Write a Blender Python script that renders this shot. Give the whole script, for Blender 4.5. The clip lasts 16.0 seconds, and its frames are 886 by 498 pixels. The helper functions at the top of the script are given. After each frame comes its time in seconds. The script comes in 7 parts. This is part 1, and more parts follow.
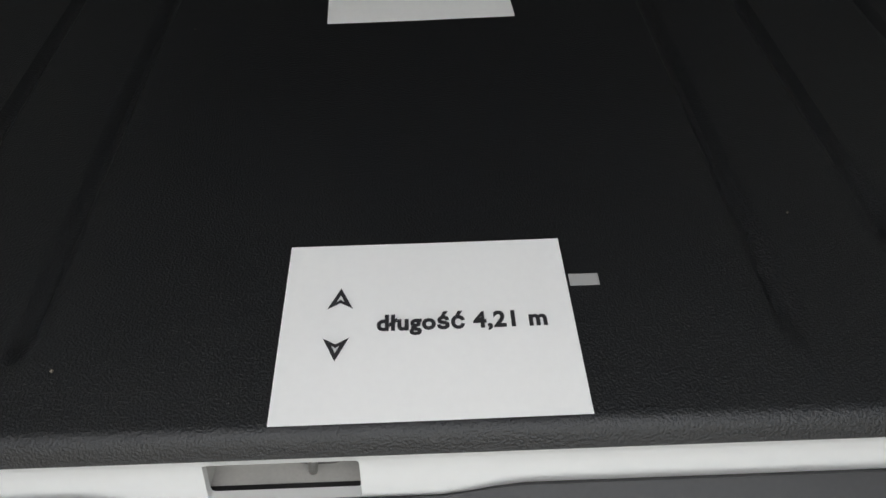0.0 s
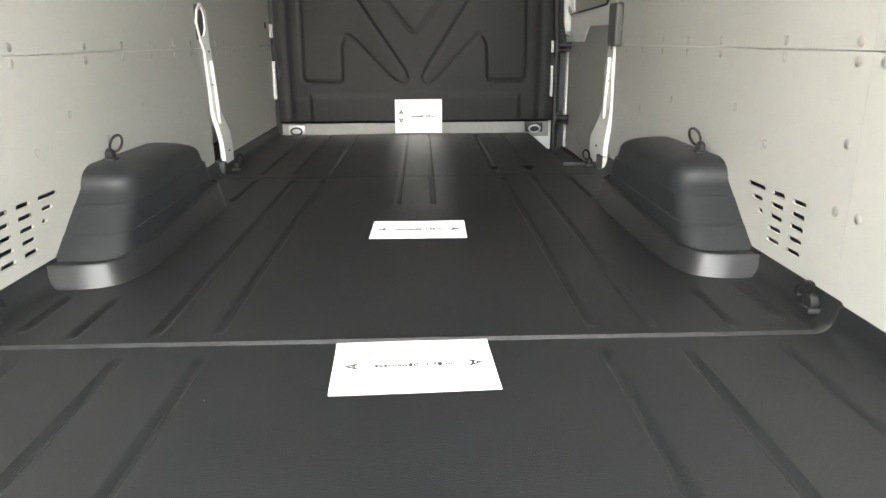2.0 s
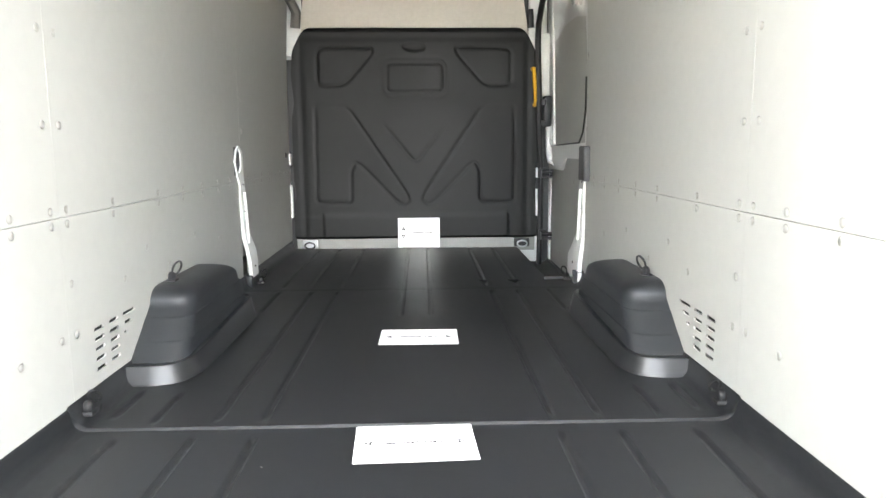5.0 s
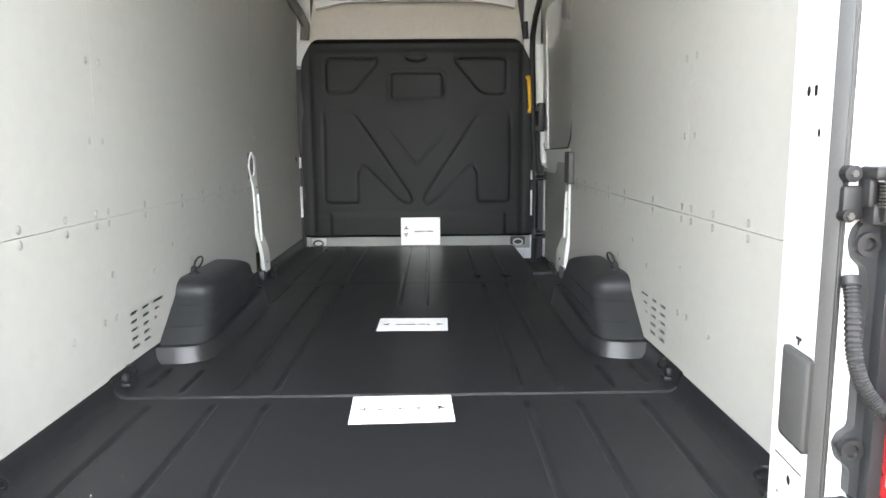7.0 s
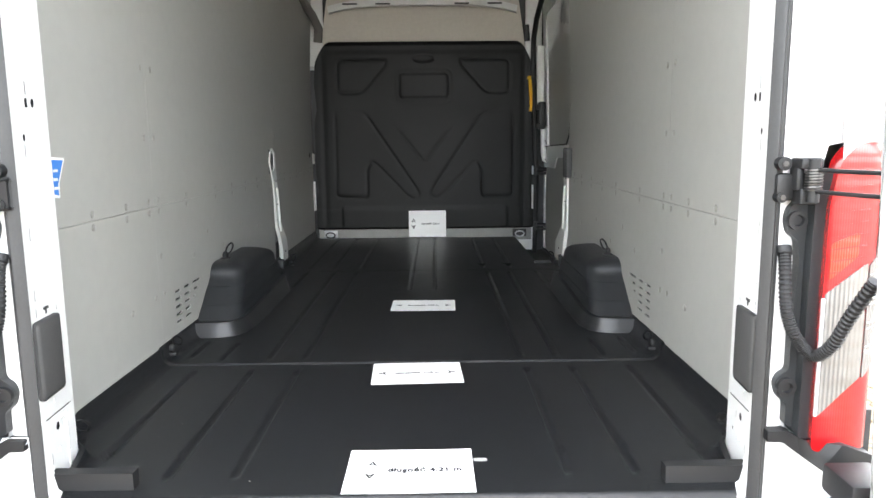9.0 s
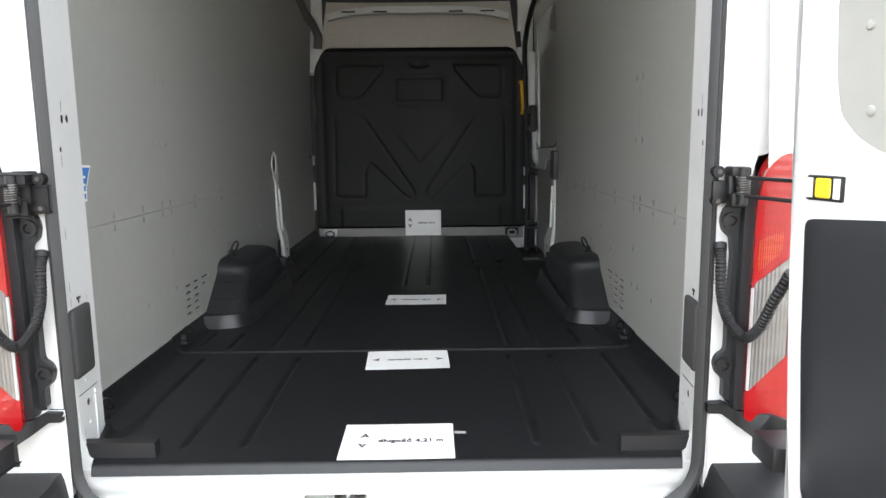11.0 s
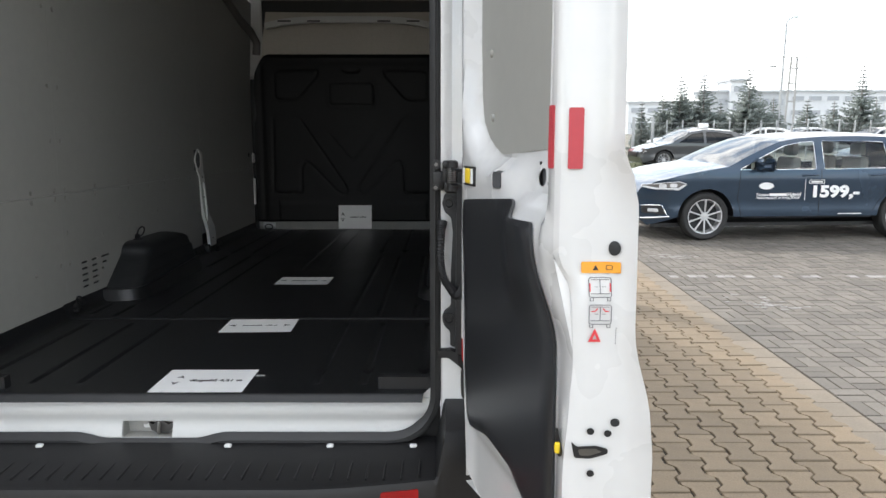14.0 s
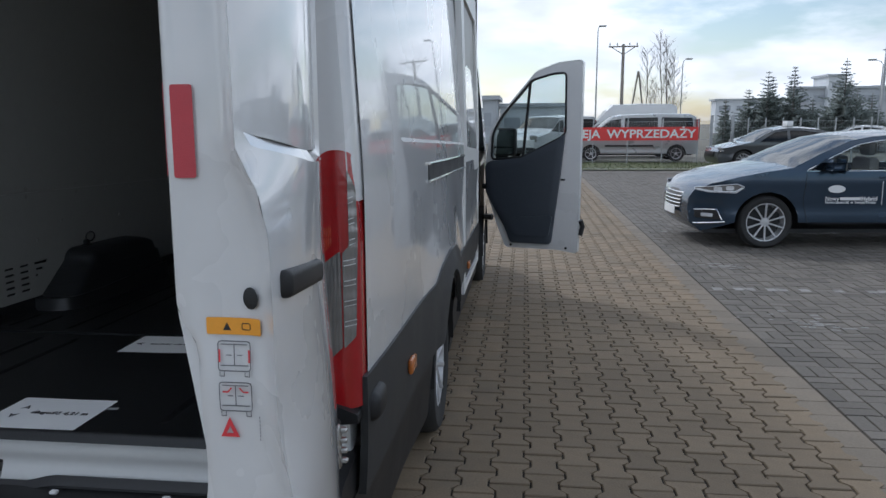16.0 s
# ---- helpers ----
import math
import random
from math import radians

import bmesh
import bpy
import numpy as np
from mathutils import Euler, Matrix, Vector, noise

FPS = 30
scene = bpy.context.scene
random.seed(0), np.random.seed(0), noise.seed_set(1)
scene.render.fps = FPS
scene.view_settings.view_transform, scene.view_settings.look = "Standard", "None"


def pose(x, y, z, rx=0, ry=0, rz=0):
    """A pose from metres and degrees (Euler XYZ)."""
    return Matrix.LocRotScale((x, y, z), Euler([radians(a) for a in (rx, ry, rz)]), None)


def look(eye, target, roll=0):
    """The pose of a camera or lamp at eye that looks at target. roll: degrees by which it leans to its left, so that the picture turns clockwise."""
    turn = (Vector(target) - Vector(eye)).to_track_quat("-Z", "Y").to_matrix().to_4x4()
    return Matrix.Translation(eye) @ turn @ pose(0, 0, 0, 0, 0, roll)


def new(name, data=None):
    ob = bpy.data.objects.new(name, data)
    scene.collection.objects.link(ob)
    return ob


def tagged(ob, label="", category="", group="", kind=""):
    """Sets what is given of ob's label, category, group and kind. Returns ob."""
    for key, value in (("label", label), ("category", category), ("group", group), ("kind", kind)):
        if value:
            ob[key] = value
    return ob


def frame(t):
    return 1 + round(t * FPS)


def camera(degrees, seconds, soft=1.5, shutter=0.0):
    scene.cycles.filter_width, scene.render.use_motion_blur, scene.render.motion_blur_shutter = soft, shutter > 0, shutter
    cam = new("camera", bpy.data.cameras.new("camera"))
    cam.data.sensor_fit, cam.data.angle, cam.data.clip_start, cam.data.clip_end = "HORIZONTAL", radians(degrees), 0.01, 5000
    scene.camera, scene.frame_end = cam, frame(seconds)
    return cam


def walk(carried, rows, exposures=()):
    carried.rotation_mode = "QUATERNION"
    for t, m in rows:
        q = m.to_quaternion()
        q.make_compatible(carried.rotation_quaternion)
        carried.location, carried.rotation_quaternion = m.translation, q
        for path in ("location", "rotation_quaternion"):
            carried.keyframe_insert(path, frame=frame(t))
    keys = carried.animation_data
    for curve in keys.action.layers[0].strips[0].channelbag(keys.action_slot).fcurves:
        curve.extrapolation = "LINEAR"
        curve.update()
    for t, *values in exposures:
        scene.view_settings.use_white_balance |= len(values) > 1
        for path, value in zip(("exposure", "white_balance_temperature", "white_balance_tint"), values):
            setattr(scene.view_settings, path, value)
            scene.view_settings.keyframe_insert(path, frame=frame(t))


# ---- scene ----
cam = camera(64.4, 16.0)
PATH = [
    (0, (0.021, -0.296, 1.284), (0.064, 1.054, -0.192), -0.4),
    (0.5, (0.013, -0.3, 1.276), (0.069, 1.243, 0.005), -0.1),
    (1, (0.0209, -0.3046, 1.2657), (0.0719, 1.3943, 0.2115), -0.27),
    (1.5, (0.0364, -0.3293, 1.2738), (0.086, 1.494, 0.4533), -0.55),
    (2, (0.0413, -0.354, 1.2827), (0.094, 1.562, 0.7115), -0.49),
    (2.5, (0.0385, -0.3944, 1.2836), (0.095, 1.5755, 0.9422), -0.43),
    (3, (0.0354, -0.4269, 1.2955), (0.0934, 1.5511, 1.0055), -0.39),
    (3.5, (0.0351, -0.4606, 1.3211), (0.0959, 1.5183, 1.038), -0.37),
    (4, (0.0189, -0.5598, 1.3606), (0.0807, 1.4187, 1.0743), -0.43),
    (4.5, (0.0242, -0.7017, 1.4028), (0.0865, 1.2761, 1.1126), -0.38),
    (7, (0.1155, -1.1383, 1.4724), (0.1422, 0.8394, 1.1765), -0.45),
    (7.5, (0.0953, -1.2393, 1.4757), (0.1186, 0.7381, 1.1768), -0.37),
    (8, (0.0862, -1.3412, 1.4719), (0.1083, 0.636, 1.1716), -0.41),
    (10.5, (0.089, -1.553, 1.49), (0.106, 0.423, 1.182), -0.6),
    (11, (0.13, -1.655, 1.501), (0.147, 0.321, 1.193), -0.6),
    (11.5, (0.228, -1.729, 1.491), (0.245, 0.247, 1.184), -0.6),
    (12, (0.353, -1.813, 1.474), (0.372, 0.163, 1.167), -0.5),
    (12.5, (0.452, -1.887, 1.477), (0.472, 0.089, 1.17), -0.5),
    (13, (0.526, -2.016, 1.477), (0.549, -0.04, 1.171), -0.4),
    (13.5, (0.612, -2.093, 1.498), (0.637, -0.116, 1.193), -0.4),
    (14, (0.809, -2.109, 1.488), (0.808, -0.132, 1.185), 0.0),
    (14.1, (0.865, -2.105, 1.487), (0.776, -0.132, 1.186), -0.2),
    (14.2, (0.912, -2.101, 1.487), (0.749, -0.132, 1.187), -0.4),
    (14.3, (0.949, -2.097, 1.486), (0.768, -0.128, 1.187), -0.5),
    (14.4, (0.977, -2.093, 1.486), (0.792, -0.125, 1.186), -0.5),
    (14.5, (1.005, -2.089, 1.485), (0.813, -0.121, 1.186), -0.5),
    (15, (1.129, -1.957, 1.473), (0.922, 0.009, 1.17), -0.6),
    (15.5, (1.237, -1.795, 1.493), (1.027, 0.171, 1.189), -0.7),
    (16, (1.389, -1.678, 1.481), (1.162, 0.286, 1.179), -0.2),
]
VAN = pose(0, 0, 0.05, -1.3, 0, 0)   # the unladen van stands slightly nose down
EXPOSURE = [(0.0, 0.20, 6800, 10), (0.8, 0.80, 6900, 10), (1.5, 2.40, 7300, 10), (2.2, 3.65, 7050, 10), (3.0, 3.84, 6800, 10), (4.5, 3.75, 6700, 10), (7.0, 3.06, 6550, 10), (8.0, 2.60, 6550, 10), (10.5, 1.86, 6500, 10),
            (11.0, 1.48, 6500, 10), (12.0, 1.20, 6550, 10), (13.0, 0.45, 6550, 10), (14.0, 0.12, 6450, 10), (14.5, -0.18, 6250, 10), (15.2, -0.82, 5850, 10), (16.0, -1.36, 5700, 10)]
walk(cam, [(t, VAN @ look(eye, target, roll)) for t, eye, target, roll in PATH], EXPOSURE)

# ---- light ----
SUN_UP, SUN_TURN = 42.0, -38.0   # elevation; direction from +y towards +x
world = bpy.data.worlds.new("world")
scene.world = world
world.use_nodes = True
wn, wl = world.node_tree.nodes, world.node_tree.links
wn.clear()
w_out = wn.new("ShaderNodeOutputWorld")
w_bg = wn.new("ShaderNodeBackground")
w_sky = wn.new("ShaderNodeTexSky")
w_sky.sky_type, w_sky.sun_disc = "NISHITA", False
w_sky.sun_elevation, w_sky.sun_rotation = radians(SUN_UP), radians(SUN_TURN)
w_sky.dust_density = 1.2
w_co = wn.new("ShaderNodeTexCoord")
w_map = wn.new("ShaderNodeMapping")
w_map.inputs["Scale"].default_value = (1.0, 1.0, 3.2)
w_noise = wn.new("ShaderNodeTexNoise")
w_noise.inputs["Scale"].default_value, w_noise.inputs["Detail"].default_value = 3.2, 7
w_noise.inputs["Roughness"].default_value = 0.55
w_ramp = wn.new("ShaderNodeValToRGB")
w_ramp.color_ramp.interpolation = "EASE"
w_ramp.color_ramp.elements[0].position, w_ramp.color_ramp.elements[1].position = 0.39, 0.57
w_shade = wn.new("ShaderNodeTexNoise")
w_shade.inputs["Scale"].default_value, w_shade.inputs["Detail"].default_value = 5.0, 6
w_cloud = wn.new("ShaderNodeValToRGB")
w_cloud.color_ramp.interpolation = "EASE"
w_cloud.color_ramp.elements[0].position, w_cloud.color_ramp.elements[1].position = 0.32, 0.64
w_cloud.color_ramp.elements[0].color = (10.8, 11.0, 11.4, 1)
w_cloud.color_ramp.elements[1].color = (16.0, 15.9, 15.7, 1)
w_mix = wn.new("ShaderNodeMix")
w_mix.data_type = "RGBA"
wl.new(w_co.outputs["Generated"], w_map.inputs["Vector"])
wl.new(w_map.outputs["Vector"], w_noise.inputs["Vector"])
wl.new(w_map.outputs["Vector"], w_shade.inputs["Vector"])
wl.new(w_noise.outputs["Fac"], w_ramp.inputs["Fac"])
wl.new(w_shade.outputs["Fac"], w_cloud.inputs["Fac"])
wl.new(w_ramp.outputs["Color"], w_mix.inputs["Factor"])
w_clear = wn.new("ShaderNodeMix")
w_clear.data_type, w_clear.blend_type = "RGBA", "MULTIPLY"
w_clear.inputs["Factor"].default_value = 1.0
w_clear.inputs["B"].default_value = (1.72, 1.64, 1.46, 1)
wl.new(w_sky.outputs["Color"], w_clear.inputs["A"])
wl.new(w_clear.outputs["Result"], w_mix.inputs["A"])
wl.new(w_cloud.outputs["Color"], w_mix.inputs["B"])
wl.new(w_mix.outputs["Result"], w_bg.inputs["Color"])
wl.new(w_bg.outputs["Background"], w_out.inputs["Surface"])
w_bg.inputs["Strength"].default_value = 0.20
sun = new("sun", bpy.data.lights.new("sun", "SUN"))
sun.data.energy, sun.data.angle, sun.data.color = 3.3, radians(9), (1.0, 0.96, 0.91)
_e, _a = radians(SUN_UP), radians(SUN_TURN)
sun.matrix_world = look((0, 0, 0), (-math.sin(_a) * math.cos(_e), -math.cos(_a) * math.cos(_e), -math.sin(_e)))


# ---- materials ----
def mat(name, color, rough=0.5, metal=0.0, var=0.12, scale=6.0, bump=0.0, bscale=300.0, coat=0.0, rvar=0.08, dirt=0.0, rand=0.0, emit=None):
    """A procedural surface: colour that varies at two scales, uneven gloss, fine relief."""
    m = bpy.data.materials.new(name)
    m.use_nodes = True
    nodes, links = m.node_tree.nodes, m.node_tree.links
    p = nodes["Principled BSDF"]
    co = nodes.new("ShaderNodeTexCoord")
    big = nodes.new("ShaderNodeTexNoise")
    big.inputs["Scale"].default_value, big.inputs["Detail"].default_value = scale, 5
    fine = nodes.new("ShaderNodeTexNoise")
    fine.inputs["Scale"].default_value, fine.inputs["Detail"].default_value = scale * 14, 3
    links.new(co.outputs["Object"], big.inputs["Vector"])
    links.new(co.outputs["Object"], fine.inputs["Vector"])
    add = nodes.new("ShaderNodeMath")
    add.operation = "ADD"
    links.new(big.outputs["Fac"], add.inputs[0])
    links.new(fine.outputs["Fac"], add.inputs[1])
    value = nodes.new("ShaderNodeMapRange")
    value.inputs["From Min"].default_value, value.inputs["From Max"].default_value = 0.5, 1.5
    value.inputs["To Min"].default_value, value.inputs["To Max"].default_value = 1 - var, 1 + var
    links.new(add.outputs[0], value.inputs["Value"])
    tint = nodes.new("ShaderNodeHueSaturation")
    tint.inputs["Color"].default_value = (*color, 1)
    last = value.outputs["Result"]
    if rand:
        info = nodes.new("ShaderNodeObjectInfo")
        geo = nodes.new("ShaderNodeNewGeometry")
        both = nodes.new("ShaderNodeMath")
        both.operation = "ADD"
        links.new(info.outputs["Random"], both.inputs[0])
        links.new(geo.outputs["Random Per Island"], both.inputs[1])
        frac = nodes.new("ShaderNodeMath")
        frac.operation = "FRACT"
        links.new(both.outputs[0], frac.inputs[0])
        rr = nodes.new("ShaderNodeMapRange")
        rr.inputs["To Min"].default_value, rr.inputs["To Max"].default_value = 1 - rand, 1 + rand
        links.new(frac.outputs[0], rr.inputs["Value"])
        times = nodes.new("ShaderNodeMath")
        times.operation = "MULTIPLY"
        links.new(last, times.inputs[0])
        links.new(rr.outputs["Result"], times.inputs[1])
        last = times.outputs[0]
    links.new(last, tint.inputs["Value"])
    base = tint.outputs["Color"]
    if dirt:
        spots = nodes.new("ShaderNodeTexNoise")
        spots.inputs["Scale"].default_value, spots.inputs["Detail"].default_value = scale * 0.45, 8
        links.new(co.outputs["Object"], spots.inputs["Vector"])
        ramp = nodes.new("ShaderNodeMapRange")
        ramp.inputs["From Min"].default_value, ramp.inputs["From Max"].default_value = 0.5, 0.72
        ramp.inputs["To Max"].default_value = dirt
        links.new(spots.outputs["Fac"], ramp.inputs["Value"])
        soil = nodes.new("ShaderNodeMix")
        soil.data_type = "RGBA"
        soil.inputs["B"].default_value = (0.11, 0.10, 0.085, 1)
        links.new(ramp.outputs["Result"], soil.inputs["Factor"])
        links.new(base, soil.inputs["A"])
        base = soil.outputs["Result"]
    links.new(base, p.inputs["Base Color"])
    gloss = nodes.new("ShaderNodeMapRange")
    gloss.inputs["From Min"].default_value, gloss.inputs["From Max"].default_value = 0.15, 0.85
    gloss.inputs["To Min"].default_value, gloss.inputs["To Max"].default_value = max(0.02, rough - rvar), min(1, rough + rvar)
    links.new(big.outputs["Fac"], gloss.inputs["Value"])
    links.new(gloss.outputs["Result"], p.inputs["Roughness"])
    p.inputs["Metallic"].default_value = metal
    p.inputs["Coat Weight"].default_value, p.inputs["Coat Roughness"].default_value = coat, 0.025
    if bump:
        grain = nodes.new("ShaderNodeTexNoise")
        grain.inputs["Scale"].default_value, grain.inputs["Detail"].default_value = bscale, 2
        links.new(co.outputs["Object"], grain.inputs["Vector"])
        b = nodes.new("ShaderNodeBump")
        b.inputs["Strength"].default_value, b.inputs["Distance"].default_value = bump, 0.002
        links.new(grain.outputs["Fac"], b.inputs["Height"])
        links.new(b.outputs["Normal"], p.inputs["Normal"])
    return m


def glass(name, tint=(0.75, 0.8, 0.8), ior=1.5):
    """A clear pane: what lies behind shows, tinted, under a Fresnel gloss."""
    m = bpy.data.materials.new(name)
    m.use_nodes = True
    nodes, links = m.node_tree.nodes, m.node_tree.links
    nodes.remove(nodes["Principled BSDF"])
    clear, gloss, mixer, fres = (nodes.new(k) for k in ("ShaderNodeBsdfTransparent", "ShaderNodeBsdfGlossy", "ShaderNodeMixShader", "ShaderNodeFresnel"))
    clear.inputs["Color"].default_value = (*tint, 1)
    gloss.inputs["Roughness"].default_value = 0.02
    fres.inputs["IOR"].default_value = ior
    links.new(fres.outputs[0], mixer.inputs[0])
    links.new(clear.outputs[0], mixer.inputs[1])
    links.new(gloss.outputs[0], mixer.inputs[2])
    links.new(mixer.outputs[0], nodes["Material Output"].inputs["Surface"])
    return m


WHITE = mat("white_paint", (0.68, 0.68, 0.678), 0.28, var=0.03, scale=2, coat=1.0, rvar=0.05)
WHITE_JAMB = mat("white_jamb_paint", (0.64, 0.64, 0.628), 0.42, var=0.03, scale=4, coat=0.12, rvar=0.06)
GREYPLUG = mat("grey_plug_plastic", (0.085, 0.088, 0.095), 0.55, var=0.1, scale=15)
SEALRUBBER = mat("grey_black_seal_rubber", (0.028, 0.028, 0.029), 0.5, var=0.2, scale=12)
WHITE_IN = mat("white_primer", (0.71, 0.71, 0.69), 0.38, var=0.05, scale=5, rvar=0.1)
LINER = mat("black_grained_plastic", (0.0100, 0.0108, 0.0120), 0.335, var=0.15, scale=3, bump=0.7, bscale=380, rvar=0.03)
SKIRT = mat("black_moulded_plastic", (0.013, 0.0135, 0.0145), 0.36, var=0.15, scale=6, bump=0.2, bscale=420, rvar=0.04)
BULK = mat("charcoal_moulding", (0.0048, 0.0052, 0.0054), 0.50, var=0.12, scale=3, bump=0.3, bscale=450, rvar=0.05)
BULK.node_tree.nodes["Principled BSDF"].inputs["Specular IOR Level"].default_value = 0.22
DARKSTEEL = mat("dark_steel", (0.16, 0.155, 0.15), 0.38, metal=0.9, var=0.2, scale=25)
BLACK = mat("black_plastic", (0.010, 0.010, 0.011), 0.5, var=0.2, scale=5, bump=0.25, bscale=500)
DARK = mat("charcoal_plastic", (0.0155, 0.017, 0.019), 0.44, var=0.15, scale=3, bump=0.35, bscale=450)
TRIMBOARD = mat("black_trim_board", (0.022, 0.023, 0.026), 0.31, var=0.08, scale=2.5, bump=0.03, bscale=300, rvar=0.03)
CLAD = mat("grey_cladding_plastic", (0.024, 0.025, 0.026), 0.55, var=0.15, scale=4, bump=0.4, bscale=400)
RIVETCAP = mat("grey_rivet_cap", (0.34, 0.335, 0.31), 0.32, metal=0.45, var=0.06, scale=20)
PANEL = mat("grey_laminate_board", (0.343, 0.340, 0.315), 0.42, var=0.05, scale=1.6, bump=0.06, bscale=160, rvar=0.06)
HEADLINE = mat("beige_liner", (0.585, 0.546, 0.481), 0.7, var=0.08, scale=3, bump=0.2, bscale=200)
RUBBER = mat("black_rubber", (0.010, 0.010, 0.011), 0.55, var=0.2, scale=12)
TYRE = mat("tyre_rubber", (0.022, 0.022, 0.022), 0.75, var=0.25, scale=10, bump=0.3, bscale=120)
STEEL = mat("zinc_steel", (0.50, 0.49, 0.47), 0.34, metal=1.0, var=0.15, scale=20)
ALLOY = mat("silver_alloy", (0.58, 0.58, 0.59), 0.32, metal=0.45, var=0.08, scale=10)
PALESTEEL = mat("pale_painted_steel", (0.42, 0.41, 0.385), 0.5, var=0.10, scale=18)
CHROME = mat("chrome", (0.8, 0.8, 0.8), 0.08, metal=1.0, var=0.04, scale=10)
PAPER = mat("white_paper", (0.86, 0.86, 0.85), 0.6, var=0.02, scale=8)
INK = mat("black_ink", (0.02, 0.02, 0.022), 0.6, var=0.1, scale=20)
YELLOW = mat("yellow_plastic", (0.75, 0.40, 0.02), 0.4, var=0.08, scale=12)
ORANGE = mat("orange_label", (0.85, 0.36, 0.03), 0.5, var=0.05, scale=12)
REDLABEL = mat("red_label", (0.68, 0.05, 0.06), 0.5, var=0.05, scale=12)
BLUELABEL = mat("blue_label", (0.05, 0.20, 0.58), 0.5, var=0.06, scale=12)
WHITELABEL = mat("white_label", (0.80, 0.80, 0.79), 0.5, var=0.03, scale=12)
REFLECT = mat("red_reflector", (0.50, 0.055, 0.07), 0.4, var=0.08, scale=60, bump=0.3, bscale=900)


def lens(name, color, rough, metal, size, deep):
    """Moulded lamp plastic: a fine upright flute and a coarser cross grid in its relief."""
    m = mat(name, color, rough, metal=metal, var=0.16, scale=30, coat=0.8)
    nodes, links = m.node_tree.nodes, m.node_tree.links
    co = nodes.new("ShaderNodeTexCoord")
    total = nodes.new("ShaderNodeMath")
    total.operation = "ADD"
    for k, (axis, s) in enumerate((("X", size), ("Z", size * 0.23))):
        w = nodes.new("ShaderNodeTexWave")
        w.bands_direction = axis
        w.inputs["Scale"].default_value, w.inputs["Distortion"].default_value = s, 0.6
        links.new(co.outputs["Object"], w.inputs["Vector"])
        links.new(w.outputs["Fac"], total.inputs[k])
    b = nodes.new("ShaderNodeBump")
    b.inputs["Strength"].default_value, b.inputs["Distance"].default_value = deep, 0.004
    links.new(total.outputs[0], b.inputs["Height"])
    links.new(b.outputs["Normal"], nodes["Principled BSDF"].inputs["Normal"])
    return m


LENS_RED = lens("red_lens", (0.34, 0.007, 0.009), 0.14, 0.0, 60, 0.07)
LENS_CLEAR = lens("clear_lens", (0.27, 0.265, 0.26), 0.2, 0.6, 34, 0.22)
DUCT = mat("grey_duct_plastic", (0.15, 0.14, 0.13), 0.6, var=0.15, scale=6)
CABTRIM = mat("slate_door_trim", (0.050, 0.060, 0.076), 0.5, var=0.12, scale=4, bump=0.3, bscale=400)
PAD = mat("grey_rubber_pad", (0.055, 0.054, 0.054), 0.6, var=0.12, scale=8, bump=0.2, bscale=300)
AMBER_IN = lens("orange_lens", (0.38, 0.028, 0.010), 0.18, 0.0, 60, 0.2)
AMBER = mat("amber_lens", (0.50, 0.15, 0.03), 0.2, var=0.1, scale=20, coat=0.5)
GLASS = glass("window_glass")
SCREEN = glass("windscreen_glass", (0.42, 0.45, 0.47), 2.3)
DARKGLASS = glass("tinted_glass", (0.09, 0.10, 0.105))
BLUEPAINT = mat("dark_blue_metallic", (0.030, 0.053, 0.086), 0.24, metal=0.5, var=0.06, scale=2, coat=0.45)
MIRROR = mat("mirror_glass", (0.85, 0.86, 0.87), 0.03, metal=1.0, var=0.02, rvar=0.01)
HEADLENS = mat("clear_headlamp", (0.72, 0.74, 0.77), 0.15, metal=0.25, var=0.3, scale=16, coat=0.8)
GREYPAINT = mat("dark_grey_metallic", (0.05, 0.055, 0.06), 0.3, metal=0.3, var=0.06, scale=2, coat=1.0)
SILVER = mat("silver_paint", (0.40, 0.41, 0.41), 0.3, metal=0.4, var=0.05, scale=2, coat=0.8)
SEATCLOTH = mat("grey_seat_cloth", (0.30, 0.29, 0.27), 0.85, var=0.15, scale=8)
TAN = mat("beige_paver", (0.200, 0.152, 0.098), 0.82, var=0.27, scale=7, bump=0.8, bscale=110, dirt=0.30, rand=0.13)
EDGING = mat("pale_edging", (0.185, 0.155, 0.118), 0.82, var=0.20, scale=6, bump=0.6, bscale=120, dirt=0.3, rand=0.10)
GREYPAVE = mat("grey_paver", (0.132, 0.118, 0.100), 0.82, var=0.22, scale=4, bump=0.6, bscale=150, dirt=0.25, rand=0.2)
LOT = mat("worn_paving", (0.19, 0.165, 0.132), 0.85, var=0.16, scale=0.6, bump=0.5, bscale=12, dirt=0.35)
JOINT = mat("sandy_joint", (0.022, 0.018, 0.013), 0.95, var=0.25, scale=5, bump=0.5, bscale=90)
ROADPAINT = mat("white_road_paint", (0.27, 0.262, 0.245), 0.8, var=0.25, scale=9, bump=0.4, bscale=120, dirt=0.8)
GRASS = mat("winter_grass", (0.10, 0.115, 0.05), 0.95, var=0.35, scale=2.5, bump=1.0, bscale=30, dirt=0.5)
EARTH = mat("far_ground", (0.16, 0.15, 0.12), 0.95, var=0.25, scale=0.08, bump=0.4, bscale=3)
GALV = mat("galvanised_steel", (0.42, 0.43, 0.44), 0.5, metal=0.7, var=0.12, scale=8)
WOODPOLE = mat("weathered_timber", (0.30, 0.27, 0.24), 0.85, var=0.25, scale=3, bump=0.5, bscale=40)
LEDGE = mat("bare_zinc_steel", (0.235, 0.235, 0.225), 0.55, metal=0.2, var=0.14, scale=9)
